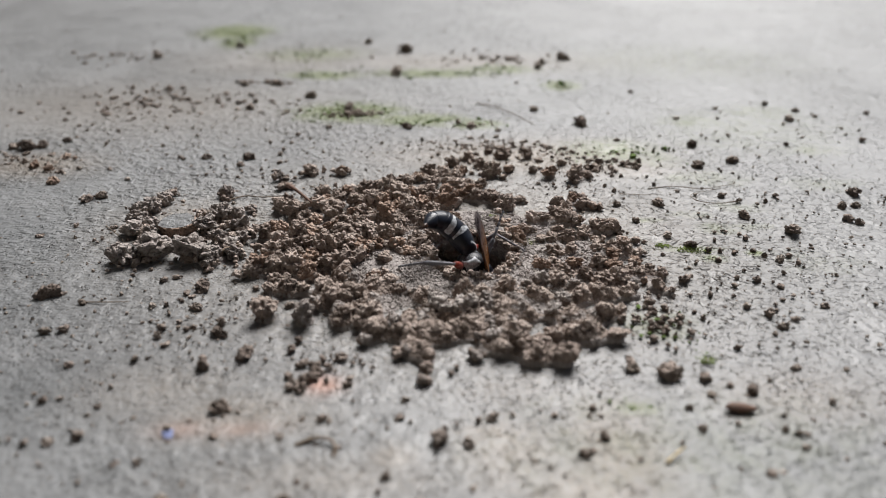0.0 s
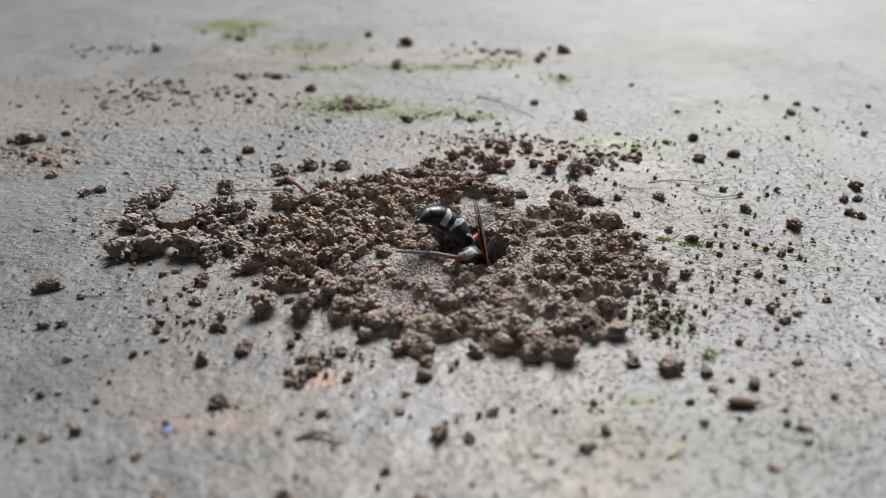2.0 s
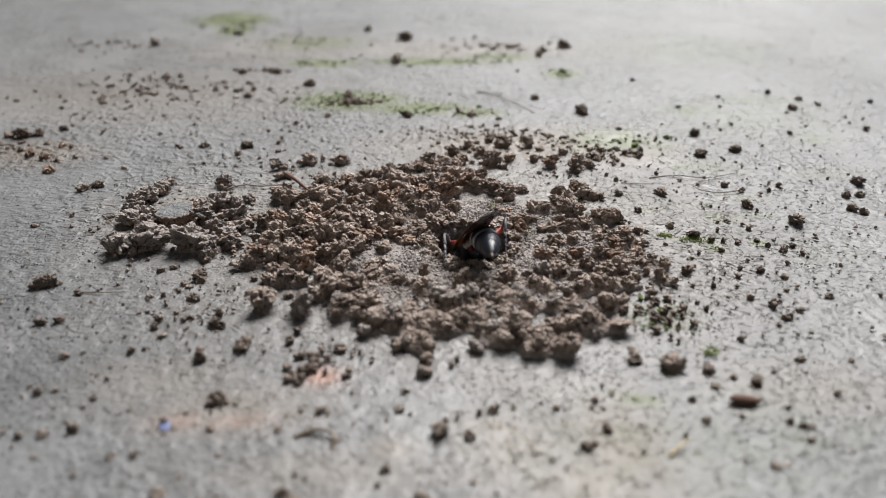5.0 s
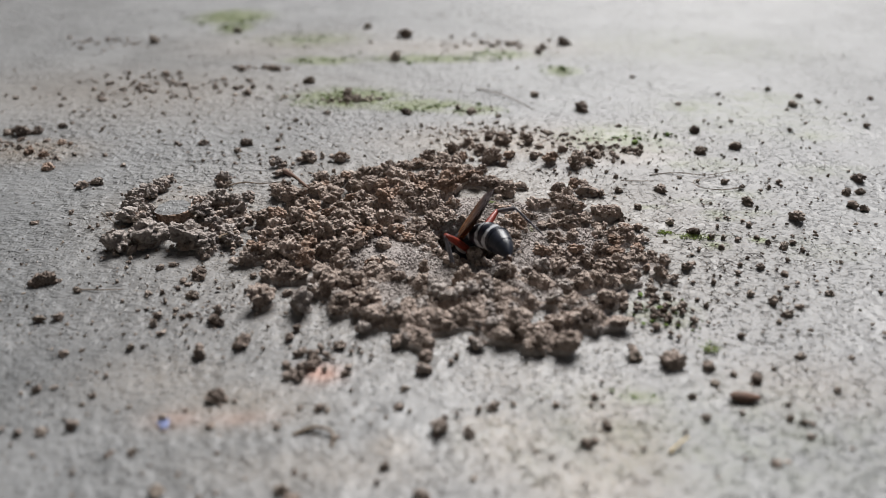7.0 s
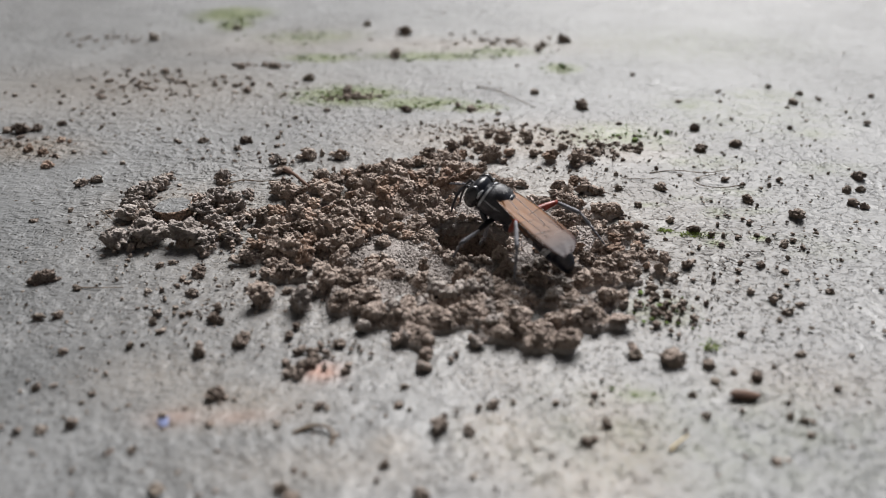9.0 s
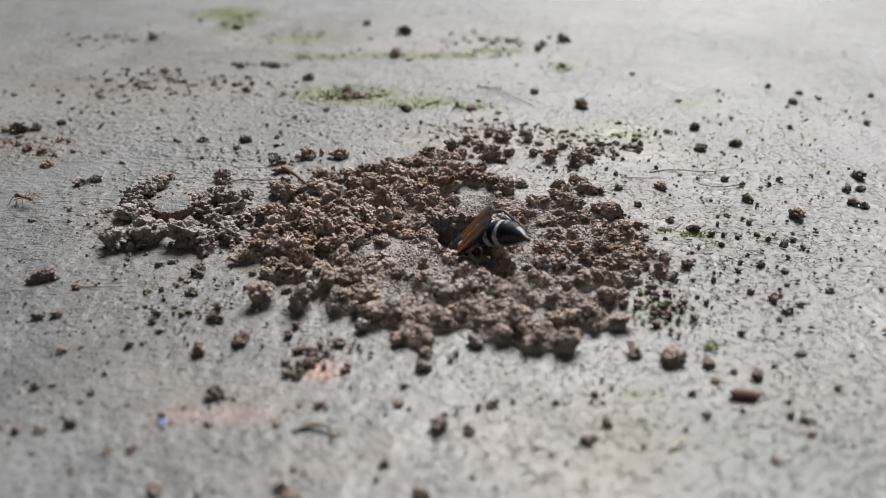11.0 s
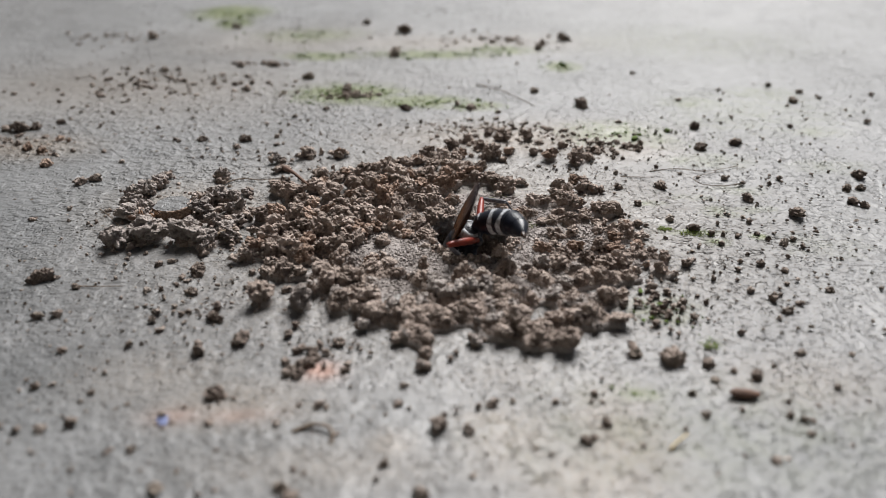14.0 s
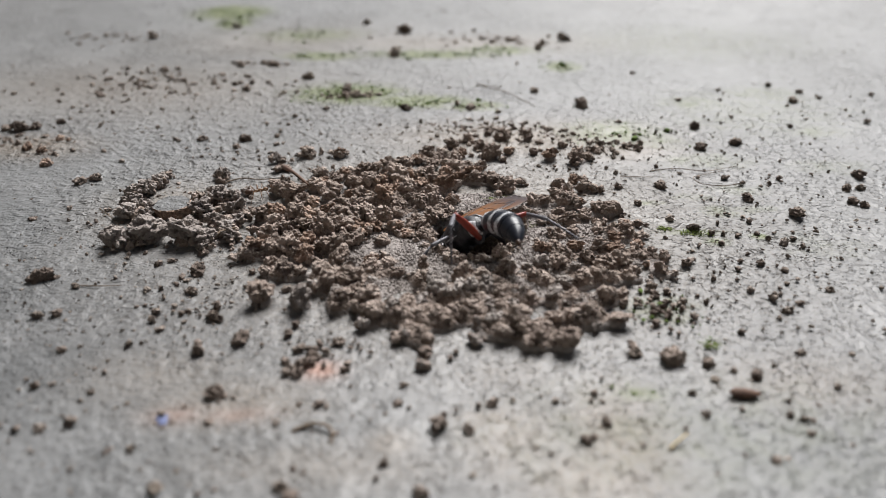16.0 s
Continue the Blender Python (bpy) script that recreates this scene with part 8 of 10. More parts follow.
    walk(RIG['middle_left_shin'], [
        (0, pose(0.00302, 0, 0, 5.1, 14.4, 38.8)), (0.1, pose(0.00302, 0, 0, 5.6, 12, 41)), (0.2, pose(0.00302, 0, 0, 4, 6.8, 31.6)),
        (0.3, pose(0.00302, 0, 0, 4.2, 4.8, 32.8)), (0.5, pose(0.00302, 0, 0, 4.2, 1.8, 33.1)), (1, pose(0.00302, 0, 0, 4.2, 1.9, 33.2)),
        (1.5, pose(0.00302, 0, 0, 4.2, 2, 33.2)), (1.8, pose(0.00302, 0, 0, 4.4, 4, 37.9)), (2, pose(0.00302, 0, 0, 4.1, -0.7, 26.7)),
        (2.4, pose(0.00302, 0, 0, 4.1, -4.8, 27.9)), (2.6, pose(0.00302, 0, 0, 4.1, -4.8, 28)), (2.7, pose(0.00302, 0, 0, 4.1, -4.7, 28)),
        (2.8, pose(0.00302, 0, 0, 6.8, 20.9, 47)), (2.9, pose(0.00302, 0, 0, 14.7, 34.3, 63.9)), (3, pose(0.00302, 0, 0, 20.6, 37.3, 73.9)),
        (3.1, pose(0.00302, 0, 0, -59.7, 48.9, -27.8)), (8.2, pose(0.00302, 0, 0, -59.7, 48.9, -27.8)),
        (8.3, pose(0.00302, 0, 0, -55.8, 1.5, -19.5)), (8.4, pose(0.00302, 0, 0, -57.1, 18.1, -27.1)), (8.5, pose(0.00302, 0, 0, -77.5, 14.7, -92)),
        (8.5333, pose(0.00302, 0, 0, -65, 19.5, -51.2)), (8.5667, pose(0.00302, 0, 0, -52.3, 15.2, -10.4)),
        (8.6, pose(0.00302, 0, 0, -45.6, 4.2, 27.9)), (8.7, pose(0.00302, 0, 0, -47.9, -16.9, 47.8)), (8.9, pose(0.00302, 0, 0, -42.1, 7, -11.9)),
        (9, pose(0.00302, 0, 0, -42.1, 6.9, -11.8)), (9.1, pose(0.00302, 0, 0, -50, 24.7, -40)), (9.2, pose(0.00302, 0, 0, -40.6, 9.9, -9.2)),
        (9.6, pose(0.00302, 0, 0, -48.9, 50.2, -24.7)), (15.4, pose(0.00302, 0, 0, -48.9, 50.2, -24.7)),
        (15.5, pose(0.00302, 0, 0, -62.1, 69.1, -39.8)), (15.5333, pose(0.00302, 0, 0, 7.4, 65.4, 34.1)), (15.6, pose(0.00302, 0, 0, 37, 18.2, 74)),
        (15.7, pose(0.00302, 0, 0, 36.8, 11.5, 73)), (15.9, pose(0.00302, 0, 0, 36.6, 18.2, 72.5)), (15.9333, pose(0.00302, 0, 0, 29.8, 38, 58.3)),
        (16, pose(0.00302, 0, 0, -25.5, 62.4, -9.1))])
    walk(RIG['middle_left_foot'], [
        (0, pose(0.00539, 0.0019, -0.00078, 7.9, 34, 25.6)), (0.1, pose(0.00534, 0.00201, -0.00065, 10.3, 32.7, 29.9)),
        (0.2, pose(0.00568, 0.00163, -0.00037, 4.4, 25.7, 17.8)), (0.3, pose(0.00565, 0.00169, -0.00026, 5.7, 24.7, 20.8)),
        (0.5, pose(0.00565, 0.00171, -0.0001, 6.7, 22.8, 23.3)), (1, pose(0.00565, 0.00171, -0.00011, 6.7, 22.9, 23.3)),
        (1.5, pose(0.00565, 0.00172, -0.00011, 6.7, 23, 23.3)), (1.8, pose(0.00549, 0.00192, -0.00022, 9.4, 25.7, 29.9)),
        (2, pose(0.00582, 0.00141, 0.00004, 3.9, 19.6, 15.7)), (2.4, pose(0.00579, 0.00146, 0.00026, 5.5, 17.1, 20.8)),
        (2.6, pose(0.00578, 0.00147, 0.00026, 5.5, 17.1, 20.8)), (2.7, pose(0.00578, 0.00147, 0.00026, 5.5, 17.2, 20.8)),
        (2.8, pose(0.00502, 0.00214, -0.00112, 11.7, 40.8, 33.3)), (2.9, pose(0.00416, 0.00233, -0.00177, 26.1, 55.9, 52.3)),
        (3, pose(0.00371, 0.0024, -0.0019, 38.5, 59.8, 66.9)), (3.1, pose(0.00485, -0.00096, -0.00236, -44.6, 48.9, -27.8)),
        (8.2, pose(0.00485, -0.00096, -0.00236, -44.6, 48.9, -27.8)), (8.2667, pose(0.0056, -0.00102, -0.00084, -69.4, 7.4, -74.8)),
        (8.3, pose(0.00598, -0.00105, -0.00008, -68.1, -16.1, -91.3)), (8.4, pose(0.00568, -0.00136, -0.00097, -66.2, 9.3, -121.3)),
        (8.5, pose(0.00292, -0.00303, -0.0008, -65.2, 7, -114.1)), (8.6, pose(0.00579, 0.00146, -0.00023, -54.7, 29.7, -82.1)),
        (8.7, pose(0.00504, 0.00222, 0.00091, -36.7, 22.1, -42.4)), (8.9, pose(0.00607, -0.00064, -0.00038, -82.9, 46.5, -115.2)),
        (9, pose(0.00607, -0.00063, -0.00038, -82.8, 46.6, -115.1)), (9.1, pose(0.00521, -0.00183, -0.00131, -98, 22.4, -141)),
        (9.2, pose(0.00607, -0.00049, -0.00054, -80.6, 24.5, -98.9)), (9.6, pose(0.00485, -0.00084, -0.00241, -30.1, 50.2, -24.7)),
        (15.4, pose(0.00485, -0.00084, -0.00241, -30.1, 50.2, -24.7)), (15.5, pose(0.00388, -0.00071, -0.00293, -82.3, 47.2, -90.9)),
        (15.6, pose(0.00384, 0.00286, -0.00098, -55.6, 62.7, -58.8)), (15.7, pose(0.00392, 0.00294, -0.00063, -1.9, 41.2, 5.8)),
        (15.9, pose(0.00392, 0.00284, -0.00098, -81.3, 69.8, -82.8)), (16, pose(0.00446, -0.00023, -0.00278, -80.7, 52.7, -82.1))])
    walk(RIG['middle_right'], [
        (0, pose(0.00325, -0.00106, -0.00151, 0, 15.4, -83.7)), (8.4, pose(0.00325, -0.00106, -0.00151, 0, 15.4, -83.7)),
        (8.5, pose(0.00325, -0.00106, -0.00151, -29.8, 37.7, -144.2)), (8.6, pose(0.00325, -0.00106, -0.00151, -40.2, 53.6, -158.6)),
        (8.7, pose(0.00325, -0.00106, -0.00151, -68.5, 48.4, 165.6)), (8.8, pose(0.00325, -0.00106, -0.00151, -53.8, 17.7, -168.8)),
        (8.9, pose(0.00325, -0.00106, -0.00151, -53.4, -15.3, -151.5)), (9, pose(0.00325, -0.00106, -0.00151, -53.4, -15.3, -151.5)),
        (9.1, pose(0.00325, -0.00106, -0.00151, -55.1, -14.5, -144.9)), (9.2, pose(0.00325, -0.00106, -0.00151, -60.9, -24.7, -127.8)),
        (9.6, pose(0.00325, -0.00106, -0.00151, -64.9, 15.4, -83.7)), (16, pose(0.00325, -0.00106, -0.00151, -64.9, 15.4, -83.7))])
    walk(RIG['middle_right_shin'], [
        (0, pose(0.00302, 0, 0, -6.9, 53.3, -13.7)), (8.4, pose(0.00302, 0, 0, -6.9, 53.3, -13.7)), (8.5, pose(0.00302, 0, 0, -126.9, 50.7, -144.8)),
        (8.6, pose(0.00302, 0, 0, -112.9, 57.6, -127.6)), (8.7, pose(0.00302, 0, 0, -82.4, 39.2, -88)), (8.9, pose(0.00302, 0, 0, -32, 26.1, -6.2)),
        (9, pose(0.00302, 0, 0, -42.9, 22.3, -32.5)), (9.1, pose(0.00302, 0, 0, -44, 27.2, -35)), (9.2, pose(0.00302, 0, 0, 8.9, 44.8, 44.8)),
        (9.6, pose(0.00302, 0, 0, 11.3, 28, 48.9)), (16, pose(0.00302, 0, 0, 11.3, 28, 48.9))])
    walk(RIG['middle_right_foot'], [
        (0, pose(0.00485, -0.00045, -0.00251, -6.9, 53.3, -13.7)), (8.4, pose(0.00485, -0.00045, -0.00251, -6.9, 53.3, -13.7)),
        (8.5, pose(0.0014, -0.00114, -0.00243, 158.3, 58.5, 154)), (8.6, pose(0.002, -0.00133, -0.00265, -167.2, 74.7, -169)),
        (8.7, pose(0.00311, -0.00243, -0.00198, 76.8, 62, 71.6)), (8.9, pose(0.00582, -0.00031, -0.00138, 87, 20.9, 86)),
        (9, pose(0.00547, -0.00156, -0.00119, 85.8, 25.1, 83)), (9.1, pose(0.00531, -0.0016, -0.00144, 85.6, 25.7, 82.5)),
        (9.2, pose(0.0046, 0.00157, -0.00221, 85.6, 39.7, 82.4)), (9.6, pose(0.00485, 0.00209, -0.00147, 66.4, 28, 48.9)),
        (16, pose(0.00485, 0.00209, -0.00147, 66.4, 28, 48.9))])
    walk(RIG['hind_left'], [
        (0, pose(0.00078, 0.00129, -0.00101, 0, -12.8, 64.1)), (0.1, pose(0.00078, 0.00129, -0.00101, -5.7, -20.9, 83.4)),
        (0.2, pose(0.00078, 0.00129, -0.00101, -5.6, -20.9, 83.4)), (0.3, pose(0.00078, 0.00129, -0.00101, -6.4, -23.1, 85.3)),
        (0.5, pose(0.00078, 0.00129, -0.00101, -7.7, -26, 88.4)), (1, pose(0.00078, 0.00129, -0.00101, -7.6, -25.9, 88.2)),
        (1.5, pose(0.00078, 0.00129, -0.00101, -7.5, -25.8, 88)), (1.8, pose(0.00078, 0.00129, -0.00101, -7.5, -25.7, 87.9)),
        (2, pose(0.00078, 0.00129, -0.00101, -7.4, -25.7, 87.9)), (2.4, pose(0.00078, 0.00129, -0.00101, -15.4, -26.5, 105.8)),
        (2.6, pose(0.00078, 0.00129, -0.00101, -15.3, -26.4, 105.7)), (2.7, pose(0.00078, 0.00129, -0.00101, -15.3, -26.4, 105.6)),
        (2.8, pose(0.00078, 0.00129, -0.00101, -2.2, -14.5, 69.5)), (2.9, pose(0.00078, 0.00129, -0.00101, -0.4, 0, 55.4)),
        (3, pose(0.00078, 0.00129, -0.00101, -0.1, 2.7, 69.7)), (3.1, pose(0.00078, 0.00129, -0.00101, -3.9, 40.3, 59.8)),
        (3.3, pose(0.00078, 0.00129, -0.00101, -23.1, 53.7, 33.9)), (3.4, pose(0.00078, 0.00129, -0.00101, -28.4, 45.6, 27)),
        (3.5, pose(0.00078, 0.00129, -0.00101, -19.4, 12.1, 44.7)), (3.6, pose(0.00078, 0.00129, -0.00101, -20.4, -1.1, 34.7)),
        (3.7, pose(0.00078, 0.00129, -0.00101, -19.4, 13.8, 43.2)), (3.8, pose(0.00078, 0.00129, -0.00101, -19.7, -16.1, 53.7)),
        (4, pose(0.00078, 0.00129, -0.00101, -25.9, -20.1, 73.5)), (4.2, pose(0.00078, 0.00129, -0.00101, -19.1, -47.5, 61.6)),
        (5.2, pose(0.00078, 0.00129, -0.00101, 39.1, -52.1, -10.4)), (5.7333, pose(0.00078, 0.00129, -0.00101, -61.7, -73, 96.1)),
        (6.3, pose(0.00078, 0.00129, -0.00101, -101.3, -31.2, 142.2)), (6.5, pose(0.00078, 0.00129, -0.00101, -106.9, -40.7, 151.7)),
        (7, pose(0.00078, 0.00129, -0.00101, -107.9, -46.6, 153.1)), (7.5, pose(0.00078, 0.00129, -0.00101, -108.6, -47.1, 154.2)),
        (7.6, pose(0.00078, 0.00129, -0.00101, -108.6, -47.1, 154.2)), (7.7, pose(0.00078, 0.00129, -0.00101, -100.2, -39.7, 141.9)),
        (7.8, pose(0.00078, 0.00129, -0.00101, -98.8, -39.3, 139.7)), (7.8667, pose(0.00078, 0.00129, -0.00101, 72.5, -71.1, -32.9)),
        (7.9, pose(0.00078, 0.00129, -0.00101, 76.2, -36.4, -37.2)), (7.9333, pose(0.00078, 0.00129, -0.00101, 76.6, -65.7, -37.8)),
        (8, pose(0.00078, 0.00129, -0.00101, -104.9, -55.6, 143.6)), (8.1, pose(0.00078, 0.00129, -0.00101, -118.9, -65.6, 159.5)),
        (8.2, pose(0.00078, 0.00129, -0.00101, -108.8, -47.4, 147.7)), (8.3, pose(0.00078, 0.00129, -0.00101, -97.8, -25, 129.4)),
        (8.4, pose(0.00078, 0.00129, -0.00101, -90.2, -15, 107.5)), (8.5, pose(0.00078, 0.00129, -0.00101, -83.8, -18.5, 85.6)),
        (8.6, pose(0.00078, 0.00129, -0.00101, -88, -33.5, 95.1)), (8.7, pose(0.00078, 0.00129, -0.00101, -96.6, -33.4, 110.7)),
        (8.9, pose(0.00078, 0.00129, -0.00101, -82.7, -58.8, 91.9)), (9, pose(0.00078, 0.00129, -0.00101, -82.7, -58.8, 91.9)),
        (9.1, pose(0.00078, 0.00129, -0.00101, -100.4, -65.2, 111.9)), (9.2, pose(0.00078, 0.00129, -0.00101, -112.3, -22.8, 127.7)),
        (9.6, pose(0.00078, 0.00129, -0.00101, -103.4, -45.5, 112.3)), (10.4, pose(0.00078, 0.00129, -0.00101, -106.5, -47.6, 116.6)),
        (10.8667, pose(0.00078, 0.00129, -0.00101, -21.2, -57.7, 18.3)), (11.3, pose(0.00078, 0.00129, -0.00101, 6.4, -16.8, -23.1)),
        (11.5, pose(0.00078, 0.00129, -0.00101, 6.1, -11.9, -22)), (11.8, pose(0.00078, 0.00129, -0.00101, 5.8, -11.6, -20.5)),
        (12, pose(0.00078, 0.00129, -0.00101, 5.8, -13.1, -20.8)), (12.2, pose(0.00078, 0.00129, -0.00101, 5.8, -13.1, -20.8)),
        (12.4, pose(0.00078, 0.00129, -0.00101, 7.3, -18, -26.4)), (12.5, pose(0.00078, 0.00129, -0.00101, 7.3, -19.2, -26.4)),
        (12.6, pose(0.00078, 0.00129, -0.00101, 7.3, -17.1, -26.2)), (13, pose(0.00078, 0.00129, -0.00101, 7.3, -15.6, -26.4)),
        (13.2, pose(0.00078, 0.00129, -0.00101, 3.9, -21.2, -15.5)), (13.5, pose(0.00078, 0.00129, -0.00101, 3.9, -21.2, -15.5)),
        (13.7, pose(0.00078, 0.00129, -0.00101, 3, -21.9, -13)), (13.7333, pose(0.00078, 0.00129, -0.00101, -12, -42.8, 14.2)),
        (13.8, pose(0.00078, 0.00129, -0.00101, -79.7, -43.2, 103.2)), (14, pose(0.00078, 0.00129, -0.00101, -81.3, -46.6, 105.4)),
        (14.2, pose(0.00078, 0.00129, -0.00101, -88.1, -38.5, 115.4)), (14.5, pose(0.00078, 0.00129, -0.00101, -90.1, -36.4, 118.8)),
        (14.8, pose(0.00078, 0.00129, -0.00101, -90.1, -36.4, 118.8)), (14.9, pose(0.00078, 0.00129, -0.00101, -89.4, -28.1, 117.5)),
        (15, pose(0.00078, 0.00129, -0.00101, -80, -32.6, 99)), (15.1, pose(0.00078, 0.00129, -0.00101, -89.5, -40.7, 114.8)),
        (15.2, pose(0.00078, 0.00129, -0.00101, -99, -42.4, 129.1)), (15.3, pose(0.00078, 0.00129, -0.00101, -91.9, -35.2, 117.8)),
        (15.4, pose(0.00078, 0.00129, -0.00101, -87.8, -49.6, 111.8)), (15.5, pose(0.00078, 0.00129, -0.00101, -87.4, -39.6, 111.2)),
        (15.6, pose(0.00078, 0.00129, -0.00101, -91.7, -34.4, 118.3)), (15.7, pose(0.00078, 0.00129, -0.00101, -89.3, -29.3, 113.7)),
        (15.9, pose(0.00078, 0.00129, -0.00101, -89.2, -50.4, 113.6)), (16, pose(0.00078, 0.00129, -0.00101, -94.8, -60.1, 120.4))])
    walk(RIG['hind_left_shin'], [
        (0, pose(0.00526, 0, 0, -114.9, -65.3, 135.5)), (0.0333, pose(0.00526, 0, 0, -13.9, -67.2, 29.6)),
        (0.0667, pose(0.00526, 0, 0, 9.6, -33.7, 0.7)), (0.1, pose(0.00526, 0, 0, 12.6, 2.4, -10.1)), (0.2, pose(0.00526, 0, 0, 12.6, -1.9, -8.9)),
        (0.3, pose(0.00526, 0, 0, 12.6, 0.1, -7.3)), (0.5, pose(0.00526, 0, 0, 12.6, 2.2, -5.8)), (1, pose(0.00526, 0, 0, 12.7, -1, -5.2)),
        (1.5, pose(0.00526, 0, 0, 12.6, -7.5, -4.1)), (1.8, pose(0.00526, 0, 0, 12.5, -8.5, -3.9)), (2, pose(0.00526, 0, 0, 12.4, -12.3, -3.2)),
        (2.4, pose(0.00526, 0, 0, 12.7, 5.6, -8.2)), (2.6, pose(0.00526, 0, 0, 12.7, 4, -7.9)), (2.7, pose(0.00526, 0, 0, 12.7, 3.7, -7.8)),
        (2.8, pose(0.00526, 0, 0, 11.5, -11.9, 9.4)), (2.9, pose(0.00526, 0, 0, 21.5, 37.4, 48.9)), (3, pose(0.00526, 0, 0, 13.2, 36.6, 35.3)),
        (3.1, pose(0.00526, 0, 0, -10.1, 15.6, -14.3)), (3.3, pose(0.00526, 0, 0, -15.9, 15.6, -35.6)),
        (3.4, pose(0.00526, 0, 0, -10.8, 10.2, -12.9)), (3.5, pose(0.00526, 0, 0, -0.9, 33.4, 12.7)), (3.5333, pose(0.00526, 0, 0, 14.8, 49.8, 36)),
        (3.6, pose(0.00526, 0, 0, 80.1, 52, 115)), (3.6667, pose(0.00526, 0, 0, 1.4, 59.8, 25.8)), (3.7, pose(0.00526, 0, 0, -20.5, 43.4, -1.7)),
        (3.7333, pose(0.00526, 0, 0, 28.2, 46.3, 63.6)), (3.7667, pose(0.00526, 0, 0, 54, 19.6, 108.2)),
        (3.8, pose(0.00526, 0, 0, 55.4, -14.5, 138.2)), (4, pose(0.00526, 0, 0, 50, 25.7, 89.1)), (4.2, pose(0.00526, 0, 0, 59.2, -0.8, 129.1)),
        (5.2, pose(0.00526, 0, 0, 58.6, -13.7, 133.7)), (6.3, pose(0.00526, 0, 0, 61.8, 31.3, 152.9)), (6.5, pose(0.00526, 0, 0, 59.4, 29.4, 148.1)),
        (7, pose(0.00526, 0, 0, 56.8, 34.8, 143.2)), (7.5, pose(0.00526, 0, 0, 64, 34.1, 155.9)), (7.6, pose(0.00526, 0, 0, 64.1, 34.1, 156.1)),
        (7.7, pose(0.00526, 0, 0, 69.9, 32.8, 166.6)), (7.8, pose(0.00526, 0, 0, 70.2, 39.1, 167.2)),
        (7.9, pose(0.00526, 0, 0, 135.8, 38.6, -101.4)), (7.9333, pose(0.00526, 0, 0, 106.5, 67.6, -136.5)),
        (8, pose(0.00526, 0, 0, -0.9, 32.8, 104.8)), (8.1, pose(0.00526, 0, 0, 2.8, 27.3, 112.1)), (8.2, pose(0.00526, 0, 0, -2.4, 27.1, 100.7)),
        (8.3, pose(0.00526, 0, 0, 7.8, -7.4, 153.8)), (8.3667, pose(0.00526, 0, 0, -0.9, 31, 115.2)), (8.4, pose(0.00526, 0, 0, -19.2, 44.9, 86)),
        (8.4333, pose(0.00526, 0, 0, -1.2, 32.8, 114.3)), (8.5, pose(0.00526, 0, 0, 9.6, -2.2, 151.8)),
        (8.5333, pose(0.00526, 0, 0, 11.6, -5.5, 122.4)), (8.6, pose(0.00526, 0, 0, 18.8, -7.3, 63.2)),
        (8.7, pose(0.00526, 0, 0, 19.3, -12.7, 60.1)), (8.9, pose(0.00526, 0, 0, 19.6, -23.8, 59.3)), (9, pose(0.00526, 0, 0, 19.5, -23.9, 59.4)),
        (9.1, pose(0.00526, 0, 0, 16.7, -16.1, 67.6)), (9.2, pose(0.00526, 0, 0, 5, -27.6, 98.3)), (9.6, pose(0.00526, 0, 0, 5.6, 29.4, 131)),
        (10.4, pose(0.00526, 0, 0, 14.2, 36.9, 146.5)), (11.3, pose(0.00526, 0, 0, -170.5, 76.9, -37.7)),
        (11.5, pose(0.00526, 0, 0, -163.5, 85.4, -30.6)), (11.8, pose(0.00526, 0, 0, -163.9, 65.8, -30.9)),
        (12, pose(0.00526, 0, 0, -172.5, 74.3, -40.1)), (12.2, pose(0.00526, 0, 0, -172.4, 74.1, -40)),
        (12.4, pose(0.00526, 0, 0, -164.7, 74.9, -32)), (12.5, pose(0.00526, 0, 0, -175.9, 79.8, -43.5)),
        (12.6, pose(0.00526, 0, 0, -161.6, 69.3, -28.7)), (13, pose(0.00526, 0, 0, -156.7, 64.2, -23.4)),
        (13.2, pose(0.00526, 0, 0, -164.7, 57.8, -32.4)), (13.5, pose(0.00526, 0, 0, -164.6, 58.2, -32.4)),
        (13.7, pose(0.00526, 0, 0, -174.1, 49.9, -44)), (13.7333, pose(0.00526, 0, 0, 145.6, 66.2, -90.4)),
        (13.8, pose(0.00526, 0, 0, 72.5, 34.6, -176)), (14, pose(0.00526, 0, 0, 73.2, 32.1, -174.8)), (14.2, pose(0.00526, 0, 0, 70.4, 28.6, 179.6)),
        (14.5, pose(0.00526, 0, 0, 69.7, 26.8, 178.3)), (14.8, pose(0.00526, 0, 0, 69.7, 26.8, 178.3)), (14.9, pose(0.00526, 0, 0, 67.7, 29.3, 174)),
        (15, pose(0.00526, 0, 0, 70.5, 40.8, 178.7)), (15.1, pose(0.00526, 0, 0, 71.1, 28.4, 179.9)),
        (15.1333, pose(0.00526, 0, 0, 64.2, 52.5, 169.5)), (15.2, pose(0.00526, 0, 0, -52.4, 70.1, 46.9)),
        (15.3, pose(0.00526, 0, 0, -76.4, 61.6, 20.7)), (15.4, pose(0.00526, 0, 0, -22.4, 64.4, 80.3)),
        (15.5, pose(0.00526, 0, 0, -40.9, 22.9, 55.4)), (15.6, pose(0.00526, 0, 0, -14.7, 23.9, 116.2)),
        (15.7, pose(0.00526, 0, 0, -7.5, 18.6, 135.9)), (15.9, pose(0.00526, 0, 0, -19.2, 0.8, 73.9)), (16, pose(0.00526, 0, 0, -19.3, 1.1, 66.2))])
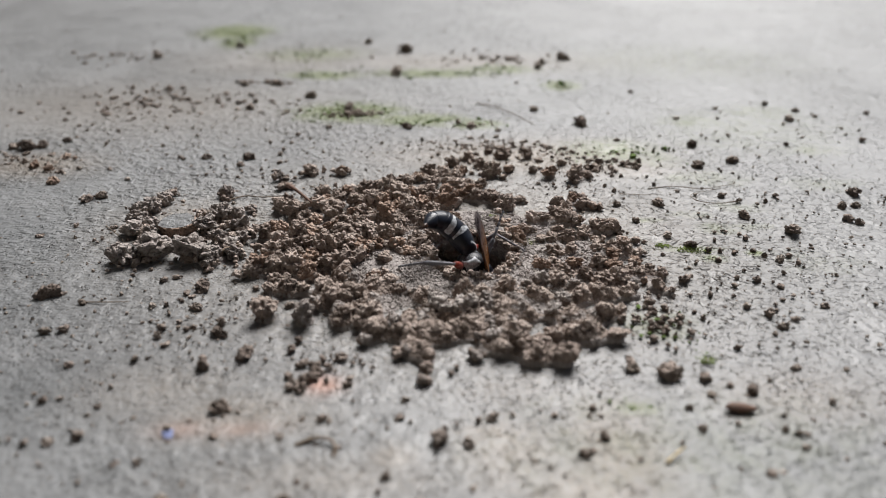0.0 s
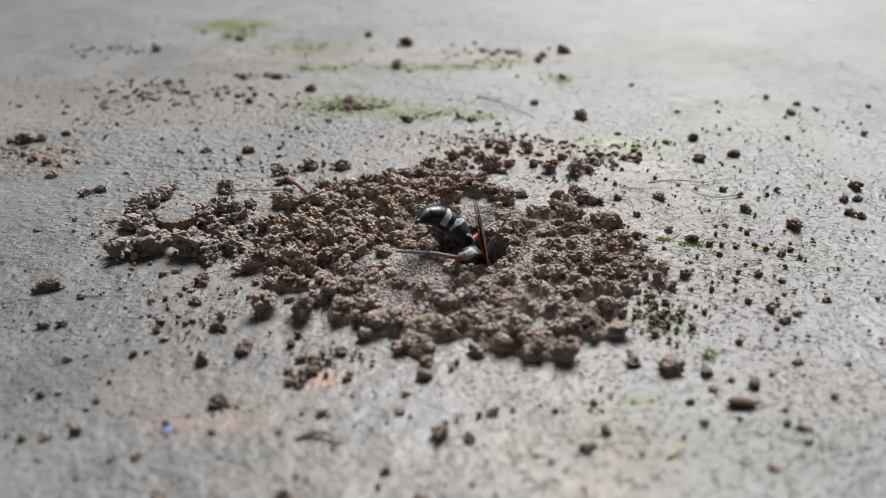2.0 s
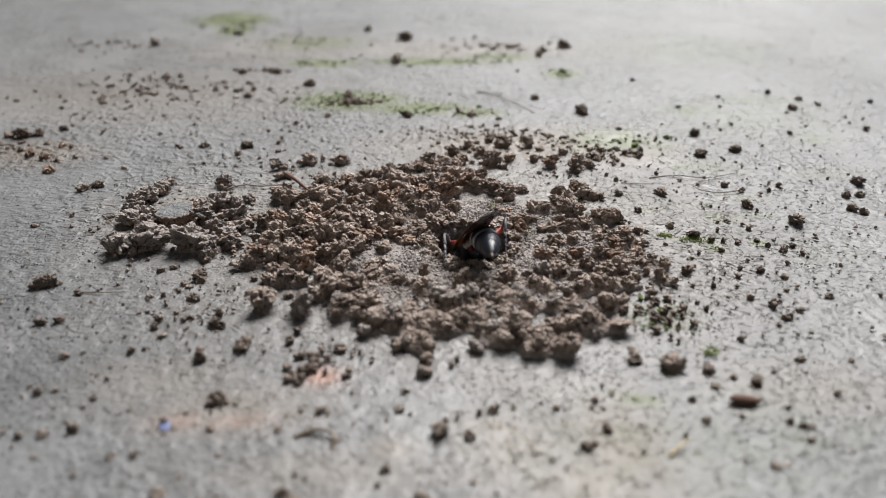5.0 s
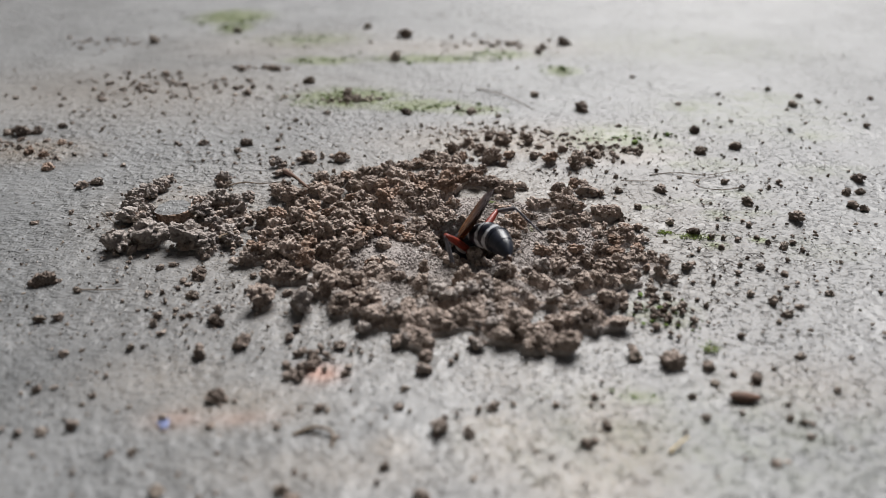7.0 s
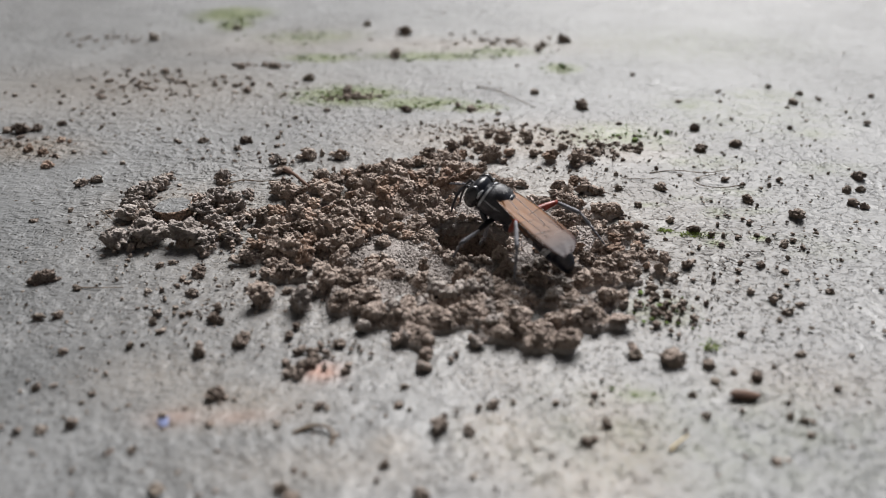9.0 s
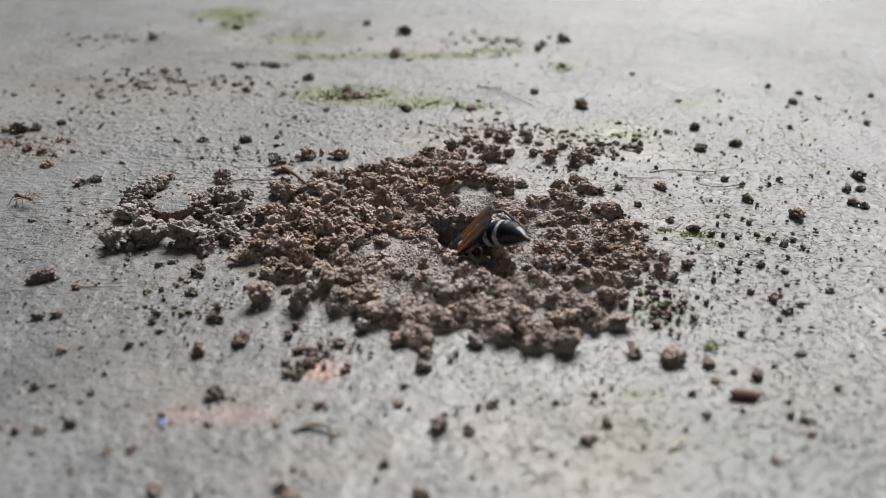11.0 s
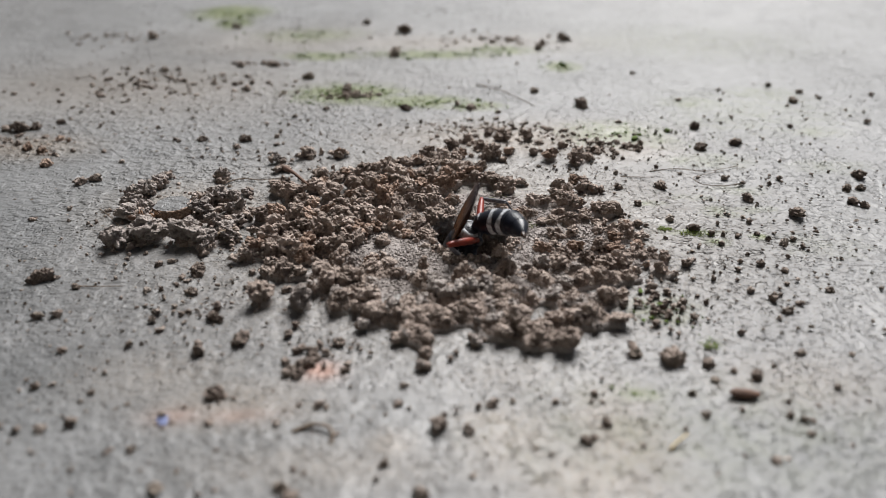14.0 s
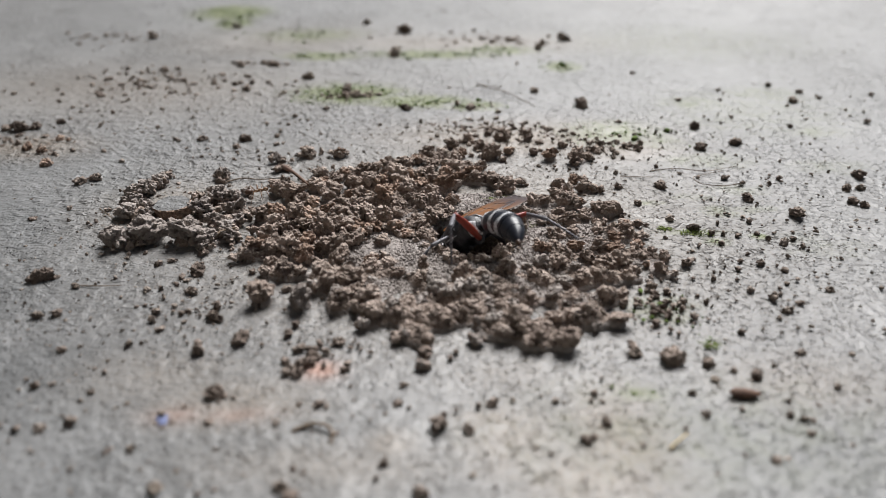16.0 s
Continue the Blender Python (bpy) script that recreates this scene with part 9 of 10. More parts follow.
    walk(RIG['hind_left_foot'], [
        (0, pose(0.00409, 0.00115, 0.00356, 64.7, -50.5, -106.6)), (0.0667, pose(0.00744, -0.00007, 0.00108, 40.2, -6.3, -60.8)),
        (0.1, pose(0.00912, -0.00069, -0.00016, 41.9, 18.2, -44.8)), (0.2, pose(0.00913, -0.0006, 0.00013, 42.1, 15.3, -44)),
        (0.3, pose(0.00915, -0.0005, -0, 42.8, 18.4, -41.7)), (0.5, pose(0.00916, -0.00039, -0.00015, 43.6, 21.9, -39.3)),
        (1, pose(0.00917, -0.00035, 0.00007, 43.7, 19.7, -38.9)), (1.5, pose(0.00914, -0.00027, 0.00051, 43.9, 15.1, -38.3)),
        (1.8, pose(0.00913, -0.00026, 0.00058, 43.9, 14.4, -38.2)), (2, pose(0.00909, -0.00021, 0.00083, 44, 11.7, -38)),
        (2.4, pose(0.00913, -0.00055, -0.00038, 43.1, 24.9, -40.9)), (2.6, pose(0.00914, -0.00054, -0.00028, 43.2, 23.9, -40.6)),
        (2.7, pose(0.00914, -0.00053, -0.00025, 43.2, 23.6, -40.6)), (2.8, pose(0.00905, 0.00063, 0.00081, 45.6, -0.7, -28.6)),
        (2.9, pose(0.00731, 0.00235, -0.00238, 55.8, 25.4, 15.7)), (3, pose(0.00783, 0.00182, -0.00234, 43.9, 4.5, -27.8)),
        (3.1, pose(0.00892, -0.00094, -0.00105, 43.7, -7.2, -17.4)), (3.3, pose(0.00833, -0.0022, -0.00105, 47.7, -14.7, -38.5)),
        (3.4, pose(0.00902, -0.00086, -0.00069, 42.5, -12.5, -16.7)), (3.5, pose(0.00846, 0.00072, -0.00216, 43.1, 19.2, -7.6)),
        (3.5333, pose(0.00705, 0.00121, -0.00247, 39.2, 42.5, -15)), (3.6, pose(0.00424, 0.00219, -0.00309, -43.2, 77.2, -103)),
        (3.7, pose(0.00811, -0.00008, -0.00269, 22.3, 37.2, -31.5)), (3.8, pose(0.00244, 0.00253, 0.00098, 175.9, 77.1, 124.7)),
        (4, pose(0.00532, 0.00353, -0.0017, 102.2, 49.5, 46.4)), (4.2, pose(0.00279, 0.00304, 0.00005, -137.8, 54.5, 177.5)),
        (5.2, pose(0.00263, 0.00275, 0.00093, -150.1, 43.3, 161.2)), (6.3, pose(0.00228, 0.00152, -0.00204, -156.9, 40.2, 151.1)),
        (6.5, pose(0.00237, 0.00181, -0.00193, -155.8, 37.2, 152.9)), (7, pose(0.00269, 0.00193, -0.00224, -155.3, 41.1, 153.7)),
        (7.5, pose(0.0023, 0.00133, -0.0022, -150.1, 40, 161.6)), (7.6, pose(0.0023, 0.00132, -0.0022, -150.1, 40, 161.7)),
        (7.7, pose(0.00206, 0.00077, -0.00212, -148.7, 41, 163.8)), (7.8, pose(0.0023, 0.00068, -0.00247, -150.8, 40.1, 160.6)),
        (7.8333, pose(0.00309, -0.00055, -0.00246, -108.5, 60.9, -146.9)), (7.8667, pose(0.00387, -0.00178, -0.00245, -54.7, 47.3, -83.2)),
        (7.9, pose(0.00466, -0.003, -0.00245, -39.7, 16.6, -56.2)), (7.9333, pose(0.00458, -0.00094, -0.00234, -52.5, 27, -89.6)),
        (8, pose(0.00442, 0.00319, -0.00212, -85.3, 20.8, -161.6)), (8.1, pose(0.00395, 0.00323, -0.0018, -83.6, 20.7, -156.9)),
        (8.2, pose(0.00462, 0.00343, -0.00179, -86, 21, -163.7)), (8.3, pose(0.00178, 0.00172, 0.0005, -90.9, 3.5, 174.1)),
        (8.4, pose(0.00546, 0.00277, -0.00276, -95.2, 25.8, 157.3)), (8.5, pose(0.00181, 0.00185, 0.00015, -90.9, 10.8, 170.8)),
        (8.6, pose(0.00702, 0.00347, 0.0005, -96.6, 4.4, 129.6)), (8.7, pose(0.00717, 0.00332, 0.00086, -96.8, -10.2, 133.9)),
        (8.9, pose(0.00709, 0.00308, 0.00158, -97.5, -20.8, 136.4)), (9, pose(0.00709, 0.00309, 0.00159, -97.5, -20.8, 136.5)),
        (9.1, pose(0.0067, 0.00348, 0.00109, -99, -15.8, 141)), (9.2, pose(0.00476, 0.00344, 0.00182, -87.6, -23.8, 108.4)),
        (9.6, pose(0.00302, 0.00258, -0.00192, -86.3, 28.8, 134.3)), (10.4, pose(0.00265, 0.00173, -0.00236, -82.5, 43.7, 140.6)),
        (11.3, pose(0.00597, -0.00054, -0.00382, 171.6, 63.4, 23.9)), (11.5, pose(0.00553, -0.00016, -0.00391, -176.8, 63.8, 36.9)),
        (11.8, pose(0.00664, -0.00082, -0.00358, 161.5, 55.7, 12)), (12, pose(0.00608, -0.00069, -0.00377, 167.3, 62.8, 18.6)),
        (12.2, pose(0.00609, -0.00069, -0.00377, 167.2, 62.7, 18.5)), (12.4, pose(0.00613, -0.00054, -0.00379, 171.1, 61.6, 23)),
        (12.5, pose(0.00577, -0.00048, -0.00386, 176.3, 65.6, 28.8)), (12.6, pose(0.00648, -0.00067, -0.00367, 166.1, 57.8, 17.2)),
        (13, pose(0.00683, -0.00068, -0.00353, 164.2, 52.7, 14.9)), (13.2, pose(0.00703, -0.00112, -0.00332, 156.1, 50.7, 4.6)),
        (13.5, pose(0.00701, -0.00111, -0.00333, 156.3, 50.9, 4.9)), (13.7, pose(0.00708, -0.00176, -0.003, 145.8, 48.2, -8.9)),
        (13.7333, pose(0.0054, -0.00125, -0.00274, 103.8, 67.7, -57.1)), (13.8, pose(0.00205, -0.00023, -0.00223, 24.7, 31.5, -148.7)),
        (14, pose(0.00196, -0.0003, -0.00209, 25.3, 31.7, -147.7)), (14.2, pose(0.00182, 0.00002, -0.00187, 22, 28.7, -154.1)),
        (14.5, pose(0.00177, 0.00011, -0.00177, 21.2, 27.7, -155.9)), (14.8, pose(0.00177, 0.00011, -0.00177, 21.2, 27.7, -155.9)),
        (14.9, pose(0.00187, 0.00036, -0.00192, 19.3, 27.3, -160)), (15, pose(0.0023, 0.00007, -0.00256, 22.2, 32.9, -154.2)),
        (15.1, pose(0.00182, 0.00001, -0.00186, 22.4, 30, -153.8)), (15.2, pose(0.00617, 0.00097, -0.00369, 22, 3.2, -155.3)),
        (15.3, pose(0.00701, 0.00066, -0.00345, 20.2, 18.3, -164.7)), (15.4, pose(0.00555, 0.00167, -0.00354, 23.5, 27, -156.2)),
        (15.5, pose(0.00732, 0.00297, -0.00152, 5.8, 40, 172.5)), (15.6, pose(0.00368, 0.00322, -0.00159, -21.7, 22.1, 122.3)),
        (15.7, pose(0.0026, 0.00258, -0.00125, -7.4, 20.7, 160.3)), (15.9, pose(0.00635, 0.00377, -0.00006, 0.4, 32.1, 177.6)),
        (16, pose(0.00684, 0.00359, -0.00008, -10.6, 36.5, 158.2))])
    walk(RIG['hind_right'], [
        (0, pose(0.00078, -0.00129, -0.00101, -0, -9.1, -130)), (0.1, pose(0.00078, -0.00129, -0.00101, -1.5, -8.8, -120.4)),
        (0.2, pose(0.00078, -0.00129, -0.00101, -0.8, -11.4, -124.3)), (0.3, pose(0.00078, -0.00129, -0.00101, -2.2, -13.2, -117.9)),
        (0.5, pose(0.00078, -0.00129, -0.00101, -4.3, -11.9, -107.9)), (1, pose(0.00078, -0.00129, -0.00101, -4.3, -12, -108.1)),
        (1.5, pose(0.00078, -0.00129, -0.00101, -4.1, -13.9, -109.1)), (1.8, pose(0.00078, -0.00129, -0.00101, -4.1, -13.9, -109.2)),
        (2, pose(0.00078, -0.00129, -0.00101, -4, -13.9, -109.3)), (2.4, pose(0.00078, -0.00129, -0.00101, -5.4, 1.3, -96.8)),
        (2.6, pose(0.00078, -0.00129, -0.00101, -5.4, 1.3, -96.9)), (2.7, pose(0.00078, -0.00129, -0.00101, -5.6, 4.5, -101.1)),
        (2.8, pose(0.00078, -0.00129, -0.00101, -7.9, 5.5, -126.4)), (2.9, pose(0.00078, -0.00129, -0.00101, -7.7, -4, -114.4)),
        (3, pose(0.00078, -0.00129, -0.00101, -9.4, -15.1, -104.9)), (3.1, pose(0.00078, -0.00129, -0.00101, 9, -45.8, -139)),
        (3.3, pose(0.00078, -0.00129, -0.00101, 24.6, -49.6, -159.9)), (3.4, pose(0.00078, -0.00129, -0.00101, 24.6, -47.7, -160)),
        (3.5, pose(0.00078, -0.00129, -0.00101, 31.3, -23.5, -171.3)), (3.6, pose(0.00078, -0.00129, -0.00101, 27.2, -23.7, -160.9)),
        (3.7, pose(0.00078, -0.00129, -0.00101, 21.5, -9.2, -141.3)), (3.8, pose(0.00078, -0.00129, -0.00101, 20.4, 25.2, -149.3)),
        (3.8667, pose(0.00078, -0.00129, -0.00101, 21.2, -18.8, -135.5)), (3.9333, pose(0.00078, -0.00129, -0.00101, 3, -60.9, -109.2)),
        (4, pose(0.00078, -0.00129, -0.00101, -102.6, -63, 3.1)), (4.2, pose(0.00078, -0.00129, -0.00101, -68, -56.9, -36.4)),
        (5.2, pose(0.00078, -0.00129, -0.00101, -44.7, -17, -72.2)), (6.3, pose(0.00078, -0.00129, -0.00101, -45, 10.6, -66)),
        (6.5, pose(0.00078, -0.00129, -0.00101, -44.7, 0.1, -62.7)), (7, pose(0.00078, -0.00129, -0.00101, -45.3, 3.4, -83)),
        (7.5, pose(0.00078, -0.00129, -0.00101, -45.2, 1.7, -80.1)), (7.6, pose(0.00078, -0.00129, -0.00101, -45.2, 1.7, -80.1)),
        (7.7, pose(0.00078, -0.00129, -0.00101, -44.8, 5.1, -73.5)), (7.8, pose(0.00078, -0.00129, -0.00101, -46.6, 5.1, -93.9)),
        (7.9, pose(0.00078, -0.00129, -0.00101, -45.9, 12.2, -88.9)), (8, pose(0.00078, -0.00129, -0.00101, -57.8, 22.7, -127)),
        (8.1, pose(0.00078, -0.00129, -0.00101, -56.2, 4.5, -120.3)), (8.2, pose(0.00078, -0.00129, -0.00101, -57.8, 16.7, -129.1)),
        (8.3, pose(0.00078, -0.00129, -0.00101, -57.8, -19.6, -130.5)), (8.4, pose(0.00078, -0.00129, -0.00101, -54, -10.1, -145.2)),
        (8.5, pose(0.00078, -0.00129, -0.00101, -49.3, -22.8, -161.5)), (8.6, pose(0.00078, -0.00129, -0.00101, -52.6, -17.7, -151.9)),
        (8.7, pose(0.00078, -0.00129, -0.00101, -58.1, -30.1, -138.6)), (8.9, pose(0.00078, -0.00129, -0.00101, -67.5, -17.9, -115.8)),
        (9, pose(0.00078, -0.00129, -0.00101, -67.5, -17.9, -115.8)), (9.1, pose(0.00078, -0.00129, -0.00101, -66.1, -12.3, -121)),
        (9.2, pose(0.00078, -0.00129, -0.00101, -69.8, -19.3, -107.4)), (9.6, pose(0.00078, -0.00129, -0.00101, -70.5, -8.9, -104.8)),
        (10.4, pose(0.00078, -0.00129, -0.00101, -72.4, -0.7, -81.6)), (11.3, pose(0.00078, -0.00129, -0.00101, -72.5, 2.6, -85.1)),
        (11.5, pose(0.00078, -0.00129, -0.00101, -72.4, 1.2, -81.6)), (11.8, pose(0.00078, -0.00129, -0.00101, -72.5, 0.1, -93.8)),
        (12, pose(0.00078, -0.00129, -0.00101, -72.5, 1.6, -92.4)), (12.2, pose(0.00078, -0.00129, -0.00101, -72.5, 1.6, -92.4)),
        (12.4, pose(0.00078, -0.00129, -0.00101, -72.8, 3.6, -98.9)), (12.5, pose(0.00078, -0.00129, -0.00101, -72.7, -6.9, -101.9)),
        (12.6, pose(0.00078, -0.00129, -0.00101, -72.8, 0.1, -100.4)), (13, pose(0.00078, -0.00129, -0.00101, -73.2, 8.4, -106.3)),
        (13.2, pose(0.00078, -0.00129, -0.00101, -72, 5.1, -95.5)), (13.5, pose(0.00078, -0.00129, -0.00101, -72, 5.1, -95.5)),
        (13.7, pose(0.00078, -0.00129, -0.00101, -72.1, 7.2, -97)), (13.8, pose(0.00078, -0.00129, -0.00101, -70.8, 5.4, -85.1)),
        (14, pose(0.00078, -0.00129, -0.00101, -70.9, -2.2, -89.1)), (14.2, pose(0.00078, -0.00129, -0.00101, -70.9, 2, -88.5)),
        (14.5, pose(0.00078, -0.00129, -0.00101, -70.9, -2.2, -87.7)), (14.8, pose(0.00078, -0.00129, -0.00101, -70.9, -2.2, -87.7)),
        (14.9, pose(0.00078, -0.00129, -0.00101, -70.9, 4.7, -86.5)), (15, pose(0.00078, -0.00129, -0.00101, -70.9, 8.5, -86.7)),
        (15.1, pose(0.00078, -0.00129, -0.00101, -71, -4.3, -88)), (15.2, pose(0.00078, -0.00129, -0.00101, -70.6, 1.7, -103.9)),
        (15.3, pose(0.00078, -0.00129, -0.00101, -72.2, 9.9, -119.8)), (15.4, pose(0.00078, -0.00129, -0.00101, -79.6, 22, -146)),
        (15.5, pose(0.00078, -0.00129, -0.00101, -78.9, 18.6, -144.1)), (15.6, pose(0.00078, -0.00129, -0.00101, -77.2, -10.2, -121.1)),
        (15.7, pose(0.00078, -0.00129, -0.00101, -82.7, -32.1, -106.1)), (15.9, pose(0.00078, -0.00129, -0.00101, -79.5, 4.3, -118.7)),
        (16, pose(0.00078, -0.00129, -0.00101, -79.9, 19.9, -120.6))])
    walk(RIG['hind_right_shin'], [
        (0, pose(0.00526, 0, 0, -71.7, 73.6, -88)), (0.1, pose(0.00526, 0, 0, -95.6, 72, -112.9)), (0.2, pose(0.00526, 0, 0, -110.5, 72.3, -128.6)),
        (0.3, pose(0.00526, 0, 0, -102.1, 63.3, -119.6)), (0.5, pose(0.00526, 0, 0, -106.2, 62.4, -124.3)),
        (1, pose(0.00526, 0, 0, -106.4, 62.4, -124.4)), (1.5, pose(0.00526, 0, 0, -99.6, 61.8, -116.8)),
        (1.8, pose(0.00526, 0, 0, -99.7, 61.8, -116.9)), (2, pose(0.00526, 0, 0, -99.8, 61.8, -117)), (2.4, pose(0.00526, 0, 0, -34.3, 60.5, -44.3)),
        (2.6, pose(0.00526, 0, 0, -34.3, 60.5, -44.3)), (2.7, pose(0.00526, 0, 0, -44.8, 65.8, -56.1)),
        (2.8, pose(0.00526, 0, 0, -2.5, 68.8, -10.6)), (2.9, pose(0.00526, 0, 0, 127.1, 59.5, 123.3)), (3, pose(0.00526, 0, 0, 125, 62.4, 120.9)),
        (3.0333, pose(0.00526, 0, 0, 87.1, 31.6, 72.3)), (3.0667, pose(0.00526, 0, 0, 82.5, -7.2, 51.7)),
        (3.1, pose(0.00526, 0, 0, 94.3, -45, 26.7)), (3.3, pose(0.00526, 0, 0, 109.6, -31.6, 2.3)),
        (3.3333, pose(0.00526, 0, 0, 118.7, -59.2, -10.1)), (3.4, pose(0.00526, 0, 0, -106, -59.3, -151.1)),
        (3.4333, pose(0.00526, 0, 0, -96.7, -22.4, -164.5)), (3.4667, pose(0.00526, 0, 0, -96.3, 15, -171.6)),
        (3.5, pose(0.00526, 0, 0, -102.5, 52.2, 177.7)), (3.6, pose(0.00526, 0, 0, -116.3, 41.8, 159.1)),
        (3.7, pose(0.00526, 0, 0, -119.6, 1.3, 150.6)), (3.8, pose(0.00526, 0, 0, -110.2, 34.3, 179.6)),
        (3.9, pose(0.00526, 0, 0, -116.9, 1.9, 158.9)), (4, pose(0.00526, 0, 0, -111.7, -30.7, 139)), (4.2, pose(0.00526, 0, 0, -120.7, 6.3, 177.8)),
        (5.2, pose(0.00526, 0, 0, -104.7, 34.1, -139.1)), (5.7333, pose(0.00526, 0, 0, -120.5, 73.5, -157.5)),
        (6.3, pose(0.00526, 0, 0, 97, 61.5, 57.5)), (6.5, pose(0.00526, 0, 0, -107.2, 50.9, -142.8)), (7, pose(0.00526, 0, 0, -100.2, 68.9, -134.8)),
        (7.5, pose(0.00526, 0, 0, -101, 65.8, -135.7)), (7.6, pose(0.00526, 0, 0, -101, 65.8, -135.7)),
        (7.7, pose(0.00526, 0, 0, -128.5, 69.3, -165.4)), (7.8, pose(0.00526, 0, 0, -94, 66.8, -128.3)),
        (7.9, pose(0.00526, 0, 0, -135.3, 79.2, -171.2)), (8, pose(0.00526, 0, 0, 99.7, 44.2, 60.2)), (8.1, pose(0.00526, 0, 0, 150.8, 69.9, 118.4)),
        (8.2, pose(0.00526, 0, 0, 109, 44.9, 70.6)), (8.3, pose(0.00526, 0, 0, 92.7, 38.8, 46.3)), (8.4, pose(0.00526, 0, 0, 78.7, 36.2, 23.5)),
        (8.5, pose(0.00526, 0, 0, 37.1, 56.7, -31)), (8.6, pose(0.00526, 0, 0, 25, 50.3, -46)), (8.7, pose(0.00526, 0, 0, 33.4, 61.5, -36)),
        (8.9, pose(0.00526, 0, 0, 2.5, 36.9, -75.3)), (9, pose(0.00526, 0, 0, 2.5, 36.9, -75.2)), (9.1, pose(0.00526, 0, 0, 8.9, 48.4, -65.8)),
        (9.2, pose(0.00526, 0, 0, 89.4, 62.4, 25.3)), (9.6, pose(0.00526, 0, 0, -178.7, 76.3, 120.7)),
        (10.4, pose(0.00526, 0, 0, -137.6, 58.6, 164.3)), (11.3, pose(0.00526, 0, 0, -143.2, 52.8, 157.6)),
        (11.5, pose(0.00526, 0, 0, -153.3, 48.6, 144.6)), (11.8, pose(0.00526, 0, 0, -153.8, 54.4, 143.9)),
        (12, pose(0.00526, 0, 0, -140, 60.5, 160.3)), (12.2, pose(0.00526, 0, 0, -140, 60.5, 160.2)),
        (12.4, pose(0.00526, 0, 0, -152.5, 60.5, 145.9)), (12.5, pose(0.00526, 0, 0, -159.1, 60.1, 138.3)),
        (12.6, pose(0.00526, 0, 0, -161.9, 57, 135)), (13, pose(0.00526, 0, 0, -176.4, 55, 117.6)), (13.2, pose(0.00526, 0, 0, -168.1, 48.8, 128.1)),
        (13.5, pose(0.00526, 0, 0, -167.9, 49, 128.4)), (13.7, pose(0.00526, 0, 0, -168.3, 41.1, 127.9)),
        (13.8, pose(0.00526, 0, 0, -166.9, 39.3, 129.9)), (14, pose(0.00526, 0, 0, -160.4, 49.4, 139.3)),
        (14.2, pose(0.00526, 0, 0, -168.6, 48.2, 128.4)), (14.5, pose(0.00526, 0, 0, -178.9, 35.5, 113.1)),
        (14.8, pose(0.00526, 0, 0, -178.8, 35.7, 113.3)), (14.9, pose(0.00526, 0, 0, 177, 30.9, 105.5)), (15, pose(0.00526, 0, 0, 178.2, 29.2, 108)),
        (15.1, pose(0.00526, 0, 0, -176.6, 37.2, 117.5)), (15.2, pose(0.00526, 0, 0, 178.7, 48.2, 110.5)),
        (15.3, pose(0.00526, 0, 0, 164.5, 49.1, 91.7)), (15.4, pose(0.00526, 0, 0, 140.2, 25.4, 53.3)),
        (15.5, pose(0.00526, 0, 0, 139.4, 26.6, 51.6)), (15.6, pose(0.00526, 0, 0, 106.5, 70, 11.3)), (15.7, pose(0.00526, 0, 0, 61, 71.4, -36.7)),
        (15.9, pose(0.00526, 0, 0, 87.8, 73.7, -8.7)), (16, pose(0.00526, 0, 0, 134.7, 70.9, 40.3))])
